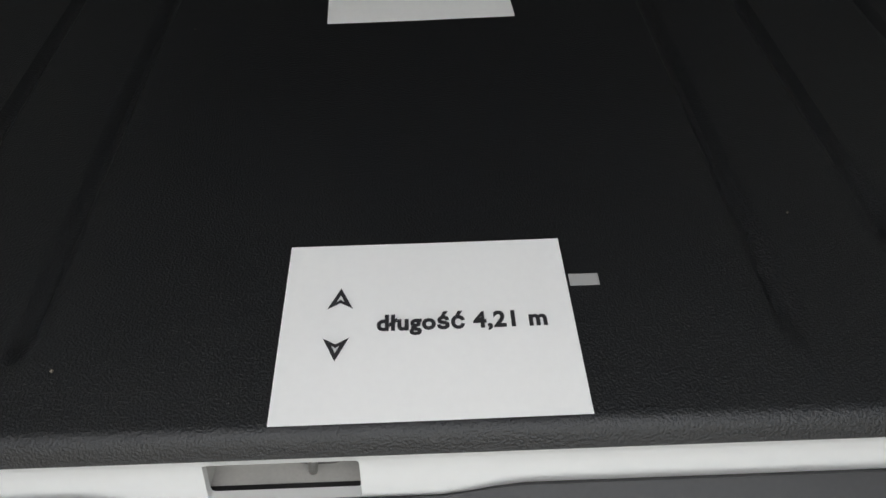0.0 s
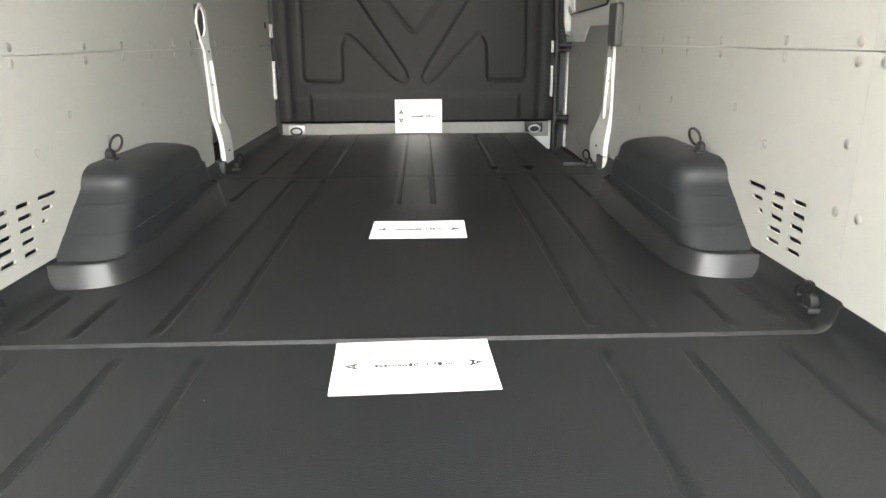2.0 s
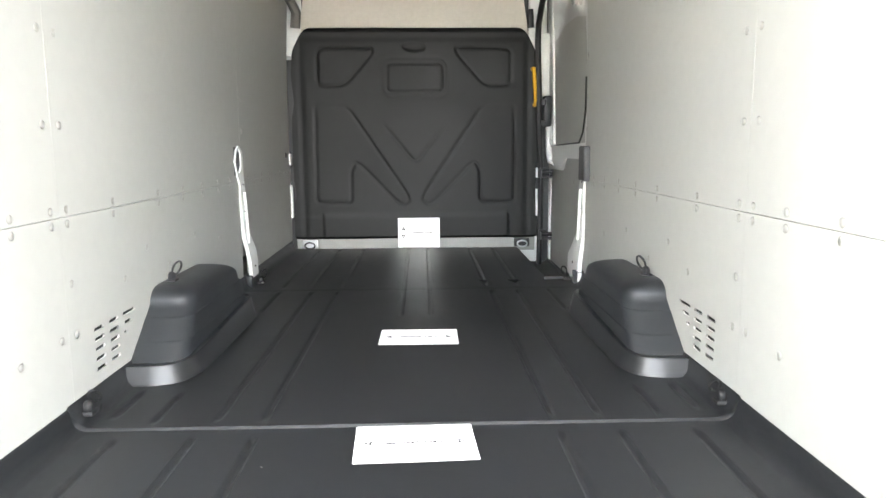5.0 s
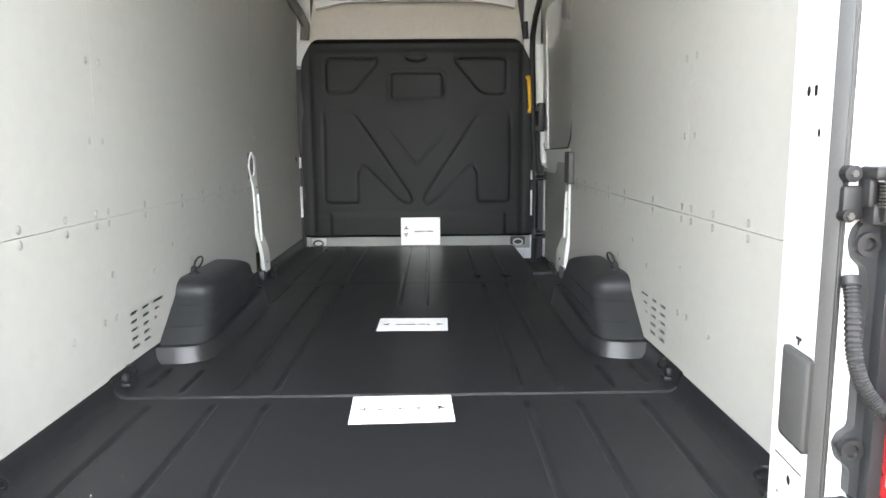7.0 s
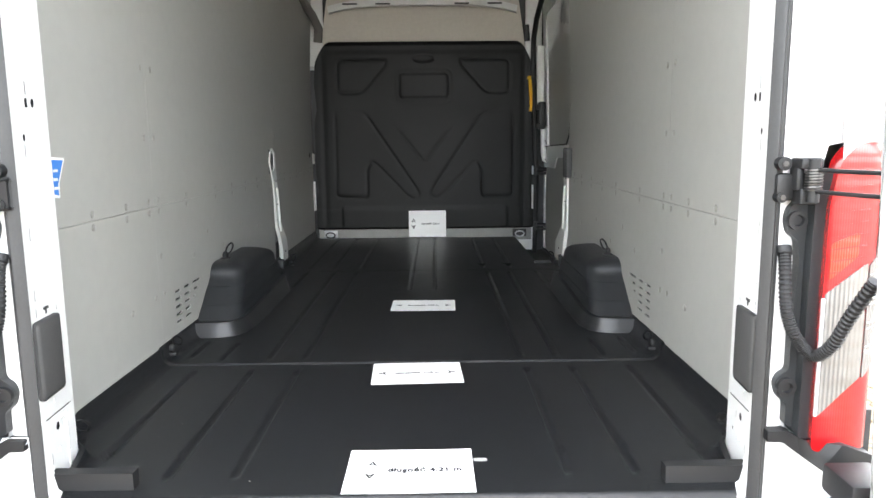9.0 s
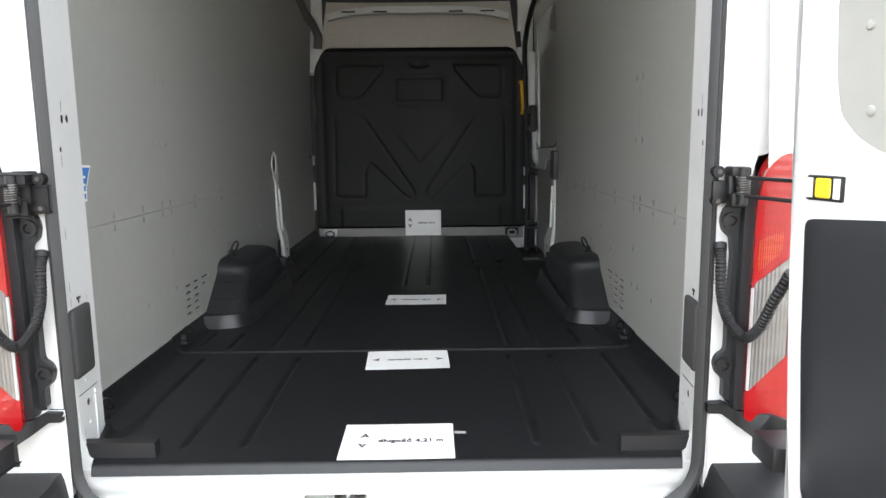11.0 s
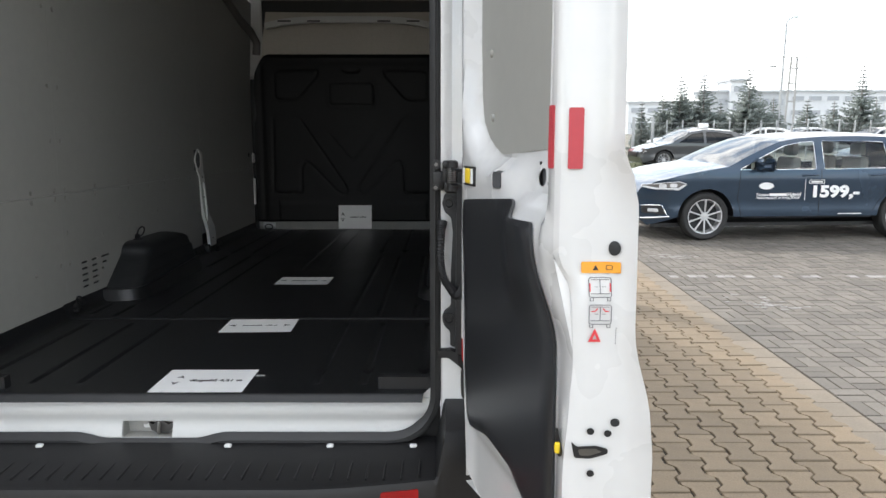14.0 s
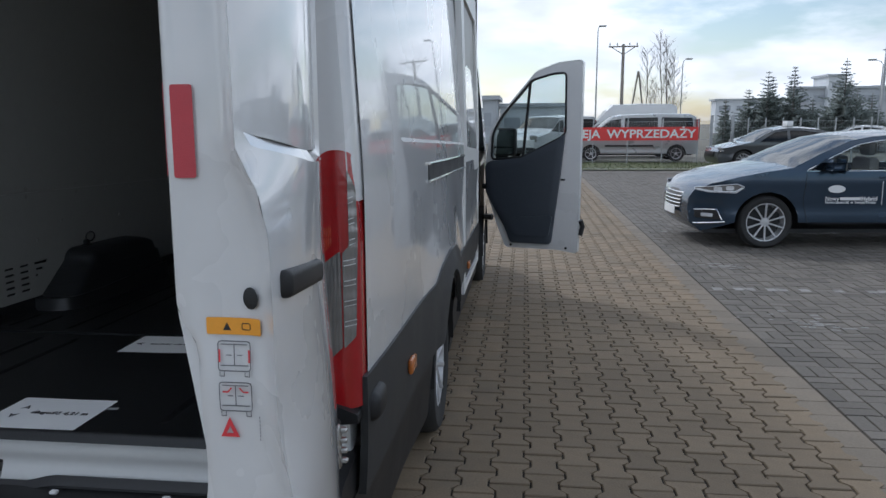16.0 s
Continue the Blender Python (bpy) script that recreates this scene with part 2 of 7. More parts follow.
CONCRETE = mat("concrete", (0.36, 0.36, 0.35), 0.8, var=0.1, scale=0.6, bump=0.3, bscale=20)
FACADE = mat("pale_cladding", (0.66, 0.68, 0.70), 0.6, var=0.06, scale=0.15)
# distance haze is put into these two colours by lightening them
FACADE_D = mat("grey_cladding", (0.46, 0.48, 0.50), 0.6, var=0.08, scale=0.2)
PANE = mat("dark_window_pane", (0.36, 0.38, 0.41), 0.3, var=0.2, scale=0.5)
# needle colour is paled past real foliage, with distance haze put into it
NEEDLES = mat("spruce_needles", (0.135, 0.155, 0.14), 0.8, var=0.4, scale=1.2, rand=0.35)
_n, _l = NEEDLES.node_tree.nodes, NEEDLES.node_tree.links
_through = _n.new("ShaderNodeBsdfTranslucent")
_through.inputs["Color"].default_value = (0.34, 0.38, 0.36, 1)
_both = _n.new("ShaderNodeMixShader")
_both.inputs[0].default_value = 0.5
_l.new(_n["Principled BSDF"].outputs[0], _both.inputs[1])
_l.new(_through.outputs[0], _both.inputs[2])
_l.new(_both.outputs[0], _n["Material Output"].inputs["Surface"])
BARK = mat("bark", (0.24, 0.215, 0.195), 0.9, var=0.25, scale=4)
BANNER = mat("red_banner", (0.72, 0.055, 0.05), 0.55, var=0.06, scale=1.5)


# ---- building blocks ----
def part(name, bm, material, parent=None, label="", smooth=False, matrix=None, normals=True):
    """Links a bmesh as one mesh object under a thing or a part."""
    if normals:
        bmesh.ops.recalc_face_normals(bm, faces=bm.faces)
    me = bpy.data.meshes.new(name)
    bm.to_mesh(me)
    bm.free()
    for m in material if isinstance(material, (list, tuple)) else [material]:
        me.materials.append(m)
    if smooth:
        me.polygons.foreach_set("use_smooth", [True] * len(me.polygons))
        me.set_sharp_from_angle(angle=radians(38))
    ob = new(name, me)
    if parent:
        ob.parent = parent
    if matrix is not None:
        ob.matrix_basis = matrix
    if label:
        ob["label"] = label
    return ob


def again(ob, parent, matrix):
    """A further piece on the same mesh."""
    o = new(ob.name.split(".")[0], ob.data)
    o.parent, o.matrix_basis = parent, matrix
    return o


def thing(name, matrix, label, category, group="", kind=""):
    ob = new(name)
    ob.empty_display_size = 0.1
    ob.matrix_basis = matrix
    return tagged(ob, label, category, group, kind)


def box(bm, x0, x1, y0, y1, z0, z1, bevel=0.0, seg=1, m=None):
    got = bmesh.ops.create_cube(bm, size=1.0)["verts"]
    for v in got:
        v.co = Vector((x0 + (v.co.x + 0.5) * (x1 - x0), y0 + (v.co.y + 0.5) * (y1 - y0), z0 + (v.co.z + 0.5) * (z1 - z0)))
    if bevel:
        edges = list({e for v in got for e in v.link_edges})
        got = bmesh.ops.bevel(bm, geom=edges, offset=bevel, segments=seg, affect="EDGES", profile=0.5)["verts"]
    if m is not None:
        bmesh.ops.transform(bm, matrix=m, verts=list({v for v in got if v.is_valid}))
    return bm


def boxed(*a, **k):
    return box(bmesh.new(), *a, **k)


def tube(bm, pts, r, seg=8, closed=False, profile=None):
    """Sweeps a ring (or a profile of (a, b) pairs) along points. r: a number or one per point."""
    pts = [Vector(p) for p in pts]
    n = len(pts)
    rings, side = [], None
    for i, p in enumerate(pts):
        a = pts[(i - 1) % n] if closed or i else pts[0]
        b = pts[(i + 1) % n] if closed or i < n - 1 else pts[-1]
        t = (b - a).normalized()
        if side is None:
            side = t.orthogonal().normalized() if abs(t.z) > 0.9 else t.cross(Vector((0, 0, 1))).normalized()
        side = (side - t * side.dot(t)).normalized()
        up = side.cross(t)
        rad = r[i] if isinstance(r, (list, tuple)) else r
        shape = profile or [(math.cos(2 * math.pi * k / seg), math.sin(2 * math.pi * k / seg)) for k in range(seg)]
        rings.append([bm.verts.new(p + side * (x * rad) + up * (y * rad)) for x, y in shape])
    k = len(rings[0])
    for i in range(n if closed else n - 1):
        one, two = rings[i], rings[(i + 1) % n]
        for j in range(k):
            bm.faces.new((one[j], one[(j + 1) % k], two[(j + 1) % k], two[j]))
    if not closed:
        bm.faces.new(rings[0][::-1])
        bm.faces.new(rings[-1])
    return bm


def lathe(bm, profile, seg=32, axis="x", at=(0, 0, 0), cap=True):
    """Turns (radius, along) pairs round an axis."""
    rings = []
    for r, a in profile:
        ring = []
        for k in range(seg):
            c, s = math.cos(2 * math.pi * k / seg) * r, math.sin(2 * math.pi * k / seg) * r
            p = {"x": (a, c, s), "y": (c, a, s), "z": (c, s, a)}[axis]
            ring.append(bm.verts.new(Vector(p) + Vector(at)))
        rings.append(ring)
    for one, two in zip(rings, rings[1:]):
        for k in range(seg):
            bm.faces.new((one[k], one[(k + 1) % seg], two[(k + 1) % seg], two[k]))
    for ring in (rings[0], rings[-1]):
        if cap:
            bm.faces.new(ring)
    return bm


def rpoly(pts, r=0.02, seg=4):
    """A polygon with its corners rounded."""
    out, n = [], len(pts)
    for i in range(n):
        p, a, b = Vector(pts[i]), Vector(pts[i - 1]), Vector(pts[(i + 1) % n])
        d1, d2 = a - p, b - p
        rad = min(r, 0.45 * d1.length, 0.45 * d2.length)
        s, e = p + d1.normalized() * rad, p + d2.normalized() * rad
        for k in range(seg + 1):
            t = k / seg
            q = s * (1 - t) ** 2 + p * (2 * t * (1 - t)) + e * t * t
            out.append((q.x, q.y))
    return out


def rrect(x0, x1, y0, y1, r=0.01, seg=3):
    return rpoly([(x0, y0), (x1, y0), (x1, y1), (x0, y1)], r, seg)


def inside(pts, poly):
    x, y = pts[:, 0], pts[:, 1]
    res = np.zeros(len(pts), bool)
    px, py = np.array(poly).T
    qx, qy = np.roll(px, -1), np.roll(py, -1)
    for a, b, c, d in zip(px, py, qx, qy):
        if b == d:
            continue
        cross = ((b > y) != (d > y)) & (x < (c - a) * (y - b) / (d - b) + a)
        res ^= cross
    return res


def sheet(bm, outer, holes, fn, step=0.1, thick=0.0, grid=True):
    """A surface over a plane outline with holes. fn(u, v, d) gives the place at depth d; thick closes it with a back and rims."""
    from mathutils.geometry import delaunay_2d_cdt
    pts, edges = [], []
    for loop in [outer, *holes]:
        first = len(pts)
        for (x0, y0), (x1, y1) in zip(loop, [*loop[1:], loop[0]]):
            k = max(1, int(math.hypot(x1 - x0, y1 - y0) / step))
            pts += [(x0 + (x1 - x0) * i / k, y0 + (y1 - y0) * i / k) for i in range(k)]
        edges += [(i, i + 1) for i in range(first, len(pts) - 1)] + [(len(pts) - 1, first)]
    if grid:
        ox, oy = np.array(outer).T
        gx, gy = np.meshgrid(np.arange(ox.min() + step / 2, ox.max(), step), np.arange(oy.min() + step / 2, oy.max(), step))
        g = np.stack([gx.ravel(), gy.ravel()], 1)
        keep = inside(g, outer)
        for h in holes:
            keep &= ~inside(g, h)
        pts += [tuple(p) for p in g[keep]]
    co, _, tris, *_ = delaunay_2d_cdt([Vector(p) for p in pts], edges, [], 0, 1e-6)
    flat = np.array([(c.x, c.y) for c in co])
    tris = np.array([t for t in tris if len(t) == 3])
    mid = flat[tris].mean(1)
    ok = inside(mid, outer)
    for h in holes:
        ok &= ~inside(mid, h)
    tris = tris[ok]
    used = {}
    front = {}
    for i in np.unique(tris):
        front[i] = bm.verts.new(fn(flat[i][0], flat[i][1], 0.0))
    for t in tris:
        bm.faces.new([front[i] for i in t])
        for a, b in ((t[0], t[1]), (t[1], t[2]), (t[2], t[0])):
            used[(min(a, b), max(a, b))] = used.get((min(a, b), max(a, b)), 0) + 1
    if thick:
        back = {i: bm.verts.new(fn(flat[i][0], flat[i][1], thick)) for i in front}
        for t in tris:
            bm.faces.new([back[i] for i in t[::-1]])
        for (a, b), k in used.items():
            if k == 1:
                bm.faces.new((front[a], front[b], back[b], back[a]))
    return bm


def slab(outer, holes, fn, step=0.3, thick=0.005):
    return sheet(bmesh.new(), outer, holes, fn, step, thick, grid=False)


def dome(r=0.012, h=0.006, seg=10):
    """A rivet's head, rising along +z."""
    return lathe(bmesh.new(), [(r, 0), (r, h * 0.25), (r * 0.82, h * 0.75), (r * 0.4, h), (r * 0.05, h)], seg, "z")


def words(text, size, material, parent, matrix, label="", bold=0.0, align="CENTER", name="lettering", spread=1.0):
    cu = bpy.data.curves.new("text", "FONT")
    cu.body, cu.size, cu.align_x, cu.align_y, cu.offset, cu.extrude = text, size, align, "CENTER", bold, 0.0003
    cu.resolution_u, cu.space_character = 3, spread
    tmp = bpy.data.objects.new("text", cu)
    me = bpy.data.meshes.new_from_object(tmp)
    bpy.data.objects.remove(tmp)
    bpy.data.curves.remove(cu)
    me.materials.clear()
    me.materials.append(material)
    ob = new(name, me)
    ob.parent, ob.matrix_basis = parent, matrix
    if label:
        ob["label"] = label
    return ob


def frame_matrix(origin, xdir, ydir):
    x, y = Vector(xdir).normalized(), Vector(ydir).normalized()
    z = x.cross(y)
    m = Matrix((x, y, z)).transposed().to_4x4()
    m.translation = Vector(origin)
    return m


def smooth_step(a, b, v):
    t = min(1.0, max(0.0, (v - a) / (b - a)))
    return t * t * (3 - 2 * t)


def poly_dist(p, poly):
    """Signed distance to a polygon, negative inside."""
    best, ins = 1e9, False
    x, y = p
    for i in range(len(poly)):
        (x0, y0), (x1, y1) = poly[i - 1], poly[i]
        dx, dy = x1 - x0, y1 - y0
        t = max(0, min(1, ((x - x0) * dx + (y - y0) * dy) / (dx * dx + dy * dy + 1e-12)))
        best = min(best, math.hypot(x - x0 - t * dx, y - y0 - t * dy))
        if (y0 > y) != (y1 > y) and x < (x1 - x0) * (y - y0) / (y1 - y0) + x0:
            ins = not ins
    return -best if ins else best


# ---- the delivery van ----
F = 0.70            # load floor, in the van's own frame
van = thing("delivery_van", VAN, "white high-roof delivery van with open rear doors and lined empty hold", "van")


def wall_x(z):
    return 0.885 - 0.05 * max(0.0, z - 1.85) ** 1.4


# floor liners
COLS = [(-0.892, 0.060), (-0.884, 0.060), (-0.877, 0.052), (-0.873, 0.030), (-0.866, 0.014), (-0.852, 0.004)]
COLS += [(x, 0.0) for x in np.linspace(-0.835, 0.835, 300)]
COLS += [(-x, z) for x, z in COLS[:6][::-1]]


def groove(x, y, ribs):
    d = 0.0
    for rx, y0, y1, w in ribs:
        if abs(x - rx) < w:
            across = 1 - smooth_step(w * 0.35, w, abs(x - rx))
            along = smooth_step(y0, y0 + 0.035, y) * (1 - smooth_step(y1 - 0.035, y1, y))
            d = max(d, across * along)
    return d


def liner(name, ys, ribs, left, right, lip, rise, label, rim=lambda y: 1.0, rim_right=None):
    bm = bmesh.new()
    rows = []
    for y in ys:
        row = []
        for x, up in COLS:
            half = left(y) if x < 0 else right(y)
            xx = x * half / 0.892
            side = (rim_right if rim_right and x > 0 else rim)(y) if up else 1.0
            z = F + up * side + rise - 0.0085 * groove(xx, y, ribs) + lip(y)
            z += 0.0006 * noise.noise(Vector((xx * 2.3, y * 1.7, 3.0)))
            row.append(bm.verts.new((xx, y, z)))
        rows.append(row)
    for a, b in zip(rows, rows[1:]):
        for i in range(len(a) - 1):
            bm.faces.new((a[i], a[i + 1], b[i + 1], b[i]))
    return part(name, bm, LINER, van, label, smooth=True)


RIBS_BACK = [(s * x, 0.10, 0.90, 0.0135) for s in (-1, 1) for x in (0.390, 0.548, 0.742)]
ys_back = [0.004, 0.0045, 0.006, 0.008, 0.011, 0.015, 0.019, 0.024, 0.029, 0.034, *np.linspace(0.04, 0.957, 60)]
back_half = lambda y: float(np.interp(y, [-0.012, 0.0, 0.027, 0.058, 0.12, 0.186, 0.225, 0.27, 0.33, 0.385], [0.732, 0.741, 0.748, 0.758, 0.777, 0.790, 0.800, 0.850, 0.882, 0.892]))
back_rim = lambda y: float(np.interp(y, [0.05, 0.14, 0.22, 0.30, 0.40], [0.0, 0.35, 0.50, 0.80, 1.0]))
liner("floor_liner", ys_back, RIBS_BACK, back_half, back_half,
      lambda y: -0.030 * (1 - smooth_step(-0.002, 0.030, y)) ** 2.2, 0.0, "black grained plastic rear floor liner with moulded channels", back_rim)
RIBS_FRONT = [(s * x, 0.99, 2.66, 0.0135) for s in (-1, 1) for x in (0.388, 0.515)]
RIBS_FRONT += [(s * x, 2.78, 4.12, 0.0135) for s in (-1, 1) for x in (0.372, 0.535)]
RIBS_FRONT += [(s * 0.680, 0.98, 1.22, 0.0135) for s in (-1, 1)] + [(s * 0.80, 1.02, 1.24, 0.0135) for s in (-1, 1)]
RIBS_FRONT += [(s * 0.675, 2.23, 2.68, 0.0135) for s in (-1, 1)] + [(-0.68, 2.78, 4.05, 0.0135), (-0.054, 2.15, 4.14, 0.0125), (0.077, 2.15, 4.14, 0.0125)]
ys_front = [0.944, 0.946, 0.950, 0.957, *np.linspace(0.97, 4.17, 160)]
liner("floor_liner", ys_front, RIBS_FRONT, lambda y: 0.892,
      lambda y: 0.892 - 0.172 * smooth_step(2.86, 2.96, y),
      lambda y: -0.010 * (1 - smooth_step(0.944, 0.957, y)) - 0.003 * math.exp(-((y - 2.70) / 0.008) ** 2), 0.006,
      "black grained plastic front floor liner with moulded channels", rim_right=lambda y: 1 - smooth_step(2.84, 2.92, y))
part("floor_pan", boxed(-0.95, 0.95, 0.09, 2.95, 0.62, 0.672), WHITE_IN, van, "painted steel floor pan")
part("floor_pan", boxed(-0.95, 0.70, 2.95, 4.30, 0.62, 0.672), WHITE_IN, van)
part("step_well", boxed(0.70, 0.962, 2.93, 4.27, 0.555, 0.585, 0.004), PAD, van, "charcoal plastic side step")
bm = boxed(0.705, 0.722, 2.95, 4.20, 0.47, 0.695)
box(bm, 0.705, 0.99, 2.93, 2.95, 0.47, 0.72)
part("step_riser", bm, LINER, van)
part("step_end", boxed(0.700, 0.905, 4.262, 4.2885, 0.585, 0.770), WHITE, van, "white painted end of the side step")
part("sill_board", boxed(0.955, 0.985, 2.80, 4.30, 0.38, 0.60), BLACK, van)

# wheel arch covers
def arch_levels():
    """Height, inner side, rear end, front end and corner rounding of the cover, from its foot to its crown."""
    rear = lambda z: 1.352 + 1.26 * (z - 0.757)
    rows = [(z, 0.722 + 0.10 * (z - 0.757), rear(z), 2.262 - 0.30 * (z - 0.757), 0.085) for z in (0.757, 0.785, 0.8035, 0.806)]
    rows += [(z, 0.7245 + 0.10 * (z - 0.757), rear(z) + 0.003, 2.260 - 0.30 * (z - 0.757), 0.085) for z in (0.8085, 0.811, 0.84, 0.8655, 0.868)]
    rows += [(z, 0.727 + 0.10 * (z - 0.757), rear(z) + 0.006, 2.250 - 0.38 * (z - 0.757), 0.085) for z in (0.8705, 0.873, 0.890, 0.905)]
    for k in range(1, 8):
        a = math.pi / 2 * k / 7
        rows.append((0.905 + 0.053 * math.sin(a), 0.742 + 0.090 * (1 - math.cos(a)), 1.546 + 0.080 * (1 - math.cos(a)), 2.194 - 0.17 * (1 - math.cos(a)), 0.085))
    return rows


def arch_cover(s):
    bm = bmesh.new()
    rings = []
    for z, inner, y0, y1, r in arch_levels():
        dip = lambda y: 0.10 * max(0.0, z - 0.90) * (y - 1.72)
        rings.append([bm.verts.new((s * x, y, z - dip(y))) for x, y in rpoly([(0.990, y0), (inner, y0), (inner, y1), (0.990, y1)], r, 7)])
    for a, b in zip(rings, rings[1:]):
        for i in range(len(a)):
            bm.faces.new((a[i], a[(i + 1) % len(a)], b[(i + 1) % len(a)], b[i]))
    bm.faces.new(rings[-1])
    for ring in rings:
        for v in ring:
            v.co.x = s * min(0.889, abs(v.co.x))
    body = part("wheel_arch_cover", bm, DARK, van, "charcoal plastic wheel arch cover", smooth=True)
    # skirt
    low = [(0.95, 1.278), (0.785, 1.279), (0.710, 1.310), (0.678, 1.40), (0.674, 1.60), (0.674, 2.150), (0.680, 2.200), (0.76, 2.250), (0.95, 2.30)]
    high = [(0.95, 1.303), (0.795, 1.304), (0.730, 1.328), (0.706, 1.41), (0.701, 1.60), (0.701, 2.165), (0.707, 2.215), (0.78, 2.270), (0.95, 2.31)]
    bm = bmesh.new()
    rings = []
    for t, lift, foot in ((-0.06, 0.0, 0.0035), (0.0, 0.0, 0.010), (0.10, 0.10, 0.0), (0.90, 0.90, 0.0), (0.97, 0.97, 0.0), (1.06, 1.0, 0.0), (1.30, 1.0, -0.002), (1.8, 0.98, -0.003), (3.8, 0.96, -0.004)):
        plan = rpoly([(a + (c - a) * t, b + (d - b) * t) for (a, b), (c, d) in zip(low, high)], 0.05, 5)
        rings.append([bm.verts.new((s * min(0.889, x), y, F + 0.004 + foot + (0.058 + 0.028 * smooth_step(1.35, 2.25, y)) * lift)) for x, y in plan])
    for a, b in zip(rings, rings[1:]):
        for i in range(len(a)):
            bm.faces.new((a[i], a[(i + 1) % len(a)], b[(i + 1) % len(a)], b[i]))
    part("skirt", bm, SKIRT, body, "black moulded skirt round the arch cover", smooth=True)
    return body


for s in (-1, 1):
    arch_cover(s)


def lashing_ring(at, s, tilt=0.0, size=0.036):
    """A wire ring held by a round swivel on a small bracket."""
    m = pose(*at, 0, 0, 0)
    bm = bmesh.new()
    box(bm, -0.018, 0.018, -0.024, 0.020, 0.0, 0.014, 0.005, 2)
    lathe(bm, [(0.013, -0.010), (0.017, -0.006), (0.017, 0.004), (0.012, 0.010), (0.007, 0.012)], 14, "x", (0, -0.004, 0.024))
    lathe(bm, [(0.009, 0.0), (0.009, 0.030), (0.006, 0.034)], 10, "z", (0, 0.012, 0))
    base = part("lashing_ring", bm, BLACK, van, "black lashing ring on its bracket", smooth=True, matrix=m)
    ring = [(-s * (0.5 + 0.5 * math.cos(a)) * size * 0.9, math.sin(a) * size * 0.95 + 0.012, 0.022 + size * 0.95 + math.cos(a + tilt) * size * 0.85) for a in np.linspace(0, 2 * math.pi, 24)[:-1]]
    part("ring", tube(bmesh.new(), ring, 0.0040, 7, closed=True), BLACK, base, smooth=True)


for s in (-1, 1):
    lashing_ring((s * 0.858, 1.695, 0.950), s, 0.5, size=0.031)
    lashing_ring((s * 0.862, 1.025, F + 0.020), s, 1.2, 0.027)
    lashing_ring((s * 0.845, 0.29, F + 0.004), s, 1.2, 0.030)
    lashing_ring((s * 0.82, 2.90, F + 0.008), s, 1.0, 0.030)
    bm = boxed(s * 0.885, s * 0.845, 2.80, 2.84, F + 0.005, F + 0.065, 0.008, 2)
    part("corner_block", bm, DARK, van, smooth=True)

# wall boards
RIVET = None


def rivet(board, x, y, z, s):
    global RIVET
    m = Matrix.Translation((x, y, z)) @ Matrix.Rotation(radians(-90 * s), 4, "Y")
    if RIVET is None:
        RIVET = part("rivet", dome(0.0112, 0.0036, 14), RIVETCAP, board, smooth=True, matrix=m)
    else:
        again(RIVET, board, m)


def board(s, y0, y1, z0, z1, holes=(), label="", notch=None):
    outer = notch or [(y0, z0), (y1, z0), (y1, z1), (y0, z1)]
    bm = sheet(bmesh.new(), outer, list(holes), lambda y, z, d: Vector((s * (wall_x(z) + d), y, z)), 0.12, 0.006)
    return part("wall_board", bm, PANEL, van, label or "pale grey laminated wall lining board")


def slots():
    out = []
    for r in range(5):
        for c, yc in enumerate((1.166, 1.262, (1.374, 1.362, 1.341)[min(r, 2)])):
            if c == 2 and r > 2:
                continue
            half = (0.030, 0.030, (0.046, 0.026, 0.012)[min(r, 2)])[c]
            z = 0.923 - 0.0288 * r
            out.append(rrect(yc - half, yc + half, z - 0.0055, z + 0.0055, 0.005, 2))
    return out


SEAM = 1.255
for s in (-1, 1):
    split = 0.995 if s < 0 else 0.983
    end = 4.165 if s < 0 else 2.84
    low_back = board(s, 0.225, split, 0.735, SEAM - 0.0009)
    low_mid = board(s, split + 0.0006, 2.79, 0.735, SEAM - 0.0009, slots(), "pale grey lower wall board with vent slots")
    up_back = board(s, 0.225, split, SEAM + 0.0009, 2.66)
    up_mid = board(s, split + 0.0006, 2.839 if s < 0 else 2.80, SEAM + 0.0009, 2.66)
    for y in (0.56, 0.78, split - 0.038):
        for z in (SEAM + 0.019, SEAM - 0.019):
            rivet(up_back if z > SEAM else low_back, s * wall_x(z), y, z, s)
    for y in (split + 0.042, 1.316, 1.684, 1.941, 2.182, 2.42, 2.62):
        for z in (SEAM + 0.019, SEAM - 0.019):
            rivet(up_mid if z > SEAM else low_mid, s * wall_x(z), y, z, s)
    for y, z in ((split - 0.040, 1.489), (split - 0.028, 1.720), (split - 0.030, 2.05)):
        rivet(up_back, s * wall_x(z), y, z, s)
        rivet(up_mid, s * wall_x(z), y + 0.080, z, s)
    for y, z in ((split - 0.035, 0.941), (0.771, 0.932)):
        rivet(low_back, s * wall_x(z), y, z, s)
    for y, z in ((split + 0.043, 0.938), (split + 0.037, 1.077), (1.363, 1.028), (1.753, 1.009), (1.55, 1.10), (2.05, 1.08), (2.40, 1.02)):
        rivet(low_mid, s * wall_x(z), y, z, s)
    part("joint_tape", slab([(split - 0.002, 1.50), (split + 0.004, 1.50), (split + 0.004, 1.70), (split - 0.002, 1.70)], [],
                            lambda y, z, d, s=s: Vector((s * (wall_x(z) - 0.0012 + d), y, z)), 0.3, 0.001), PANEL, van)
for s in (-1, 1):
    # added black plate gives the slots the shade of a hollow
    part("vent_cavity", boxed(s * 0.902, s * 0.908, 1.05, 1.50, 0.77, 0.97), BLACK, van, "black plate added behind the vent slots in place of shade")
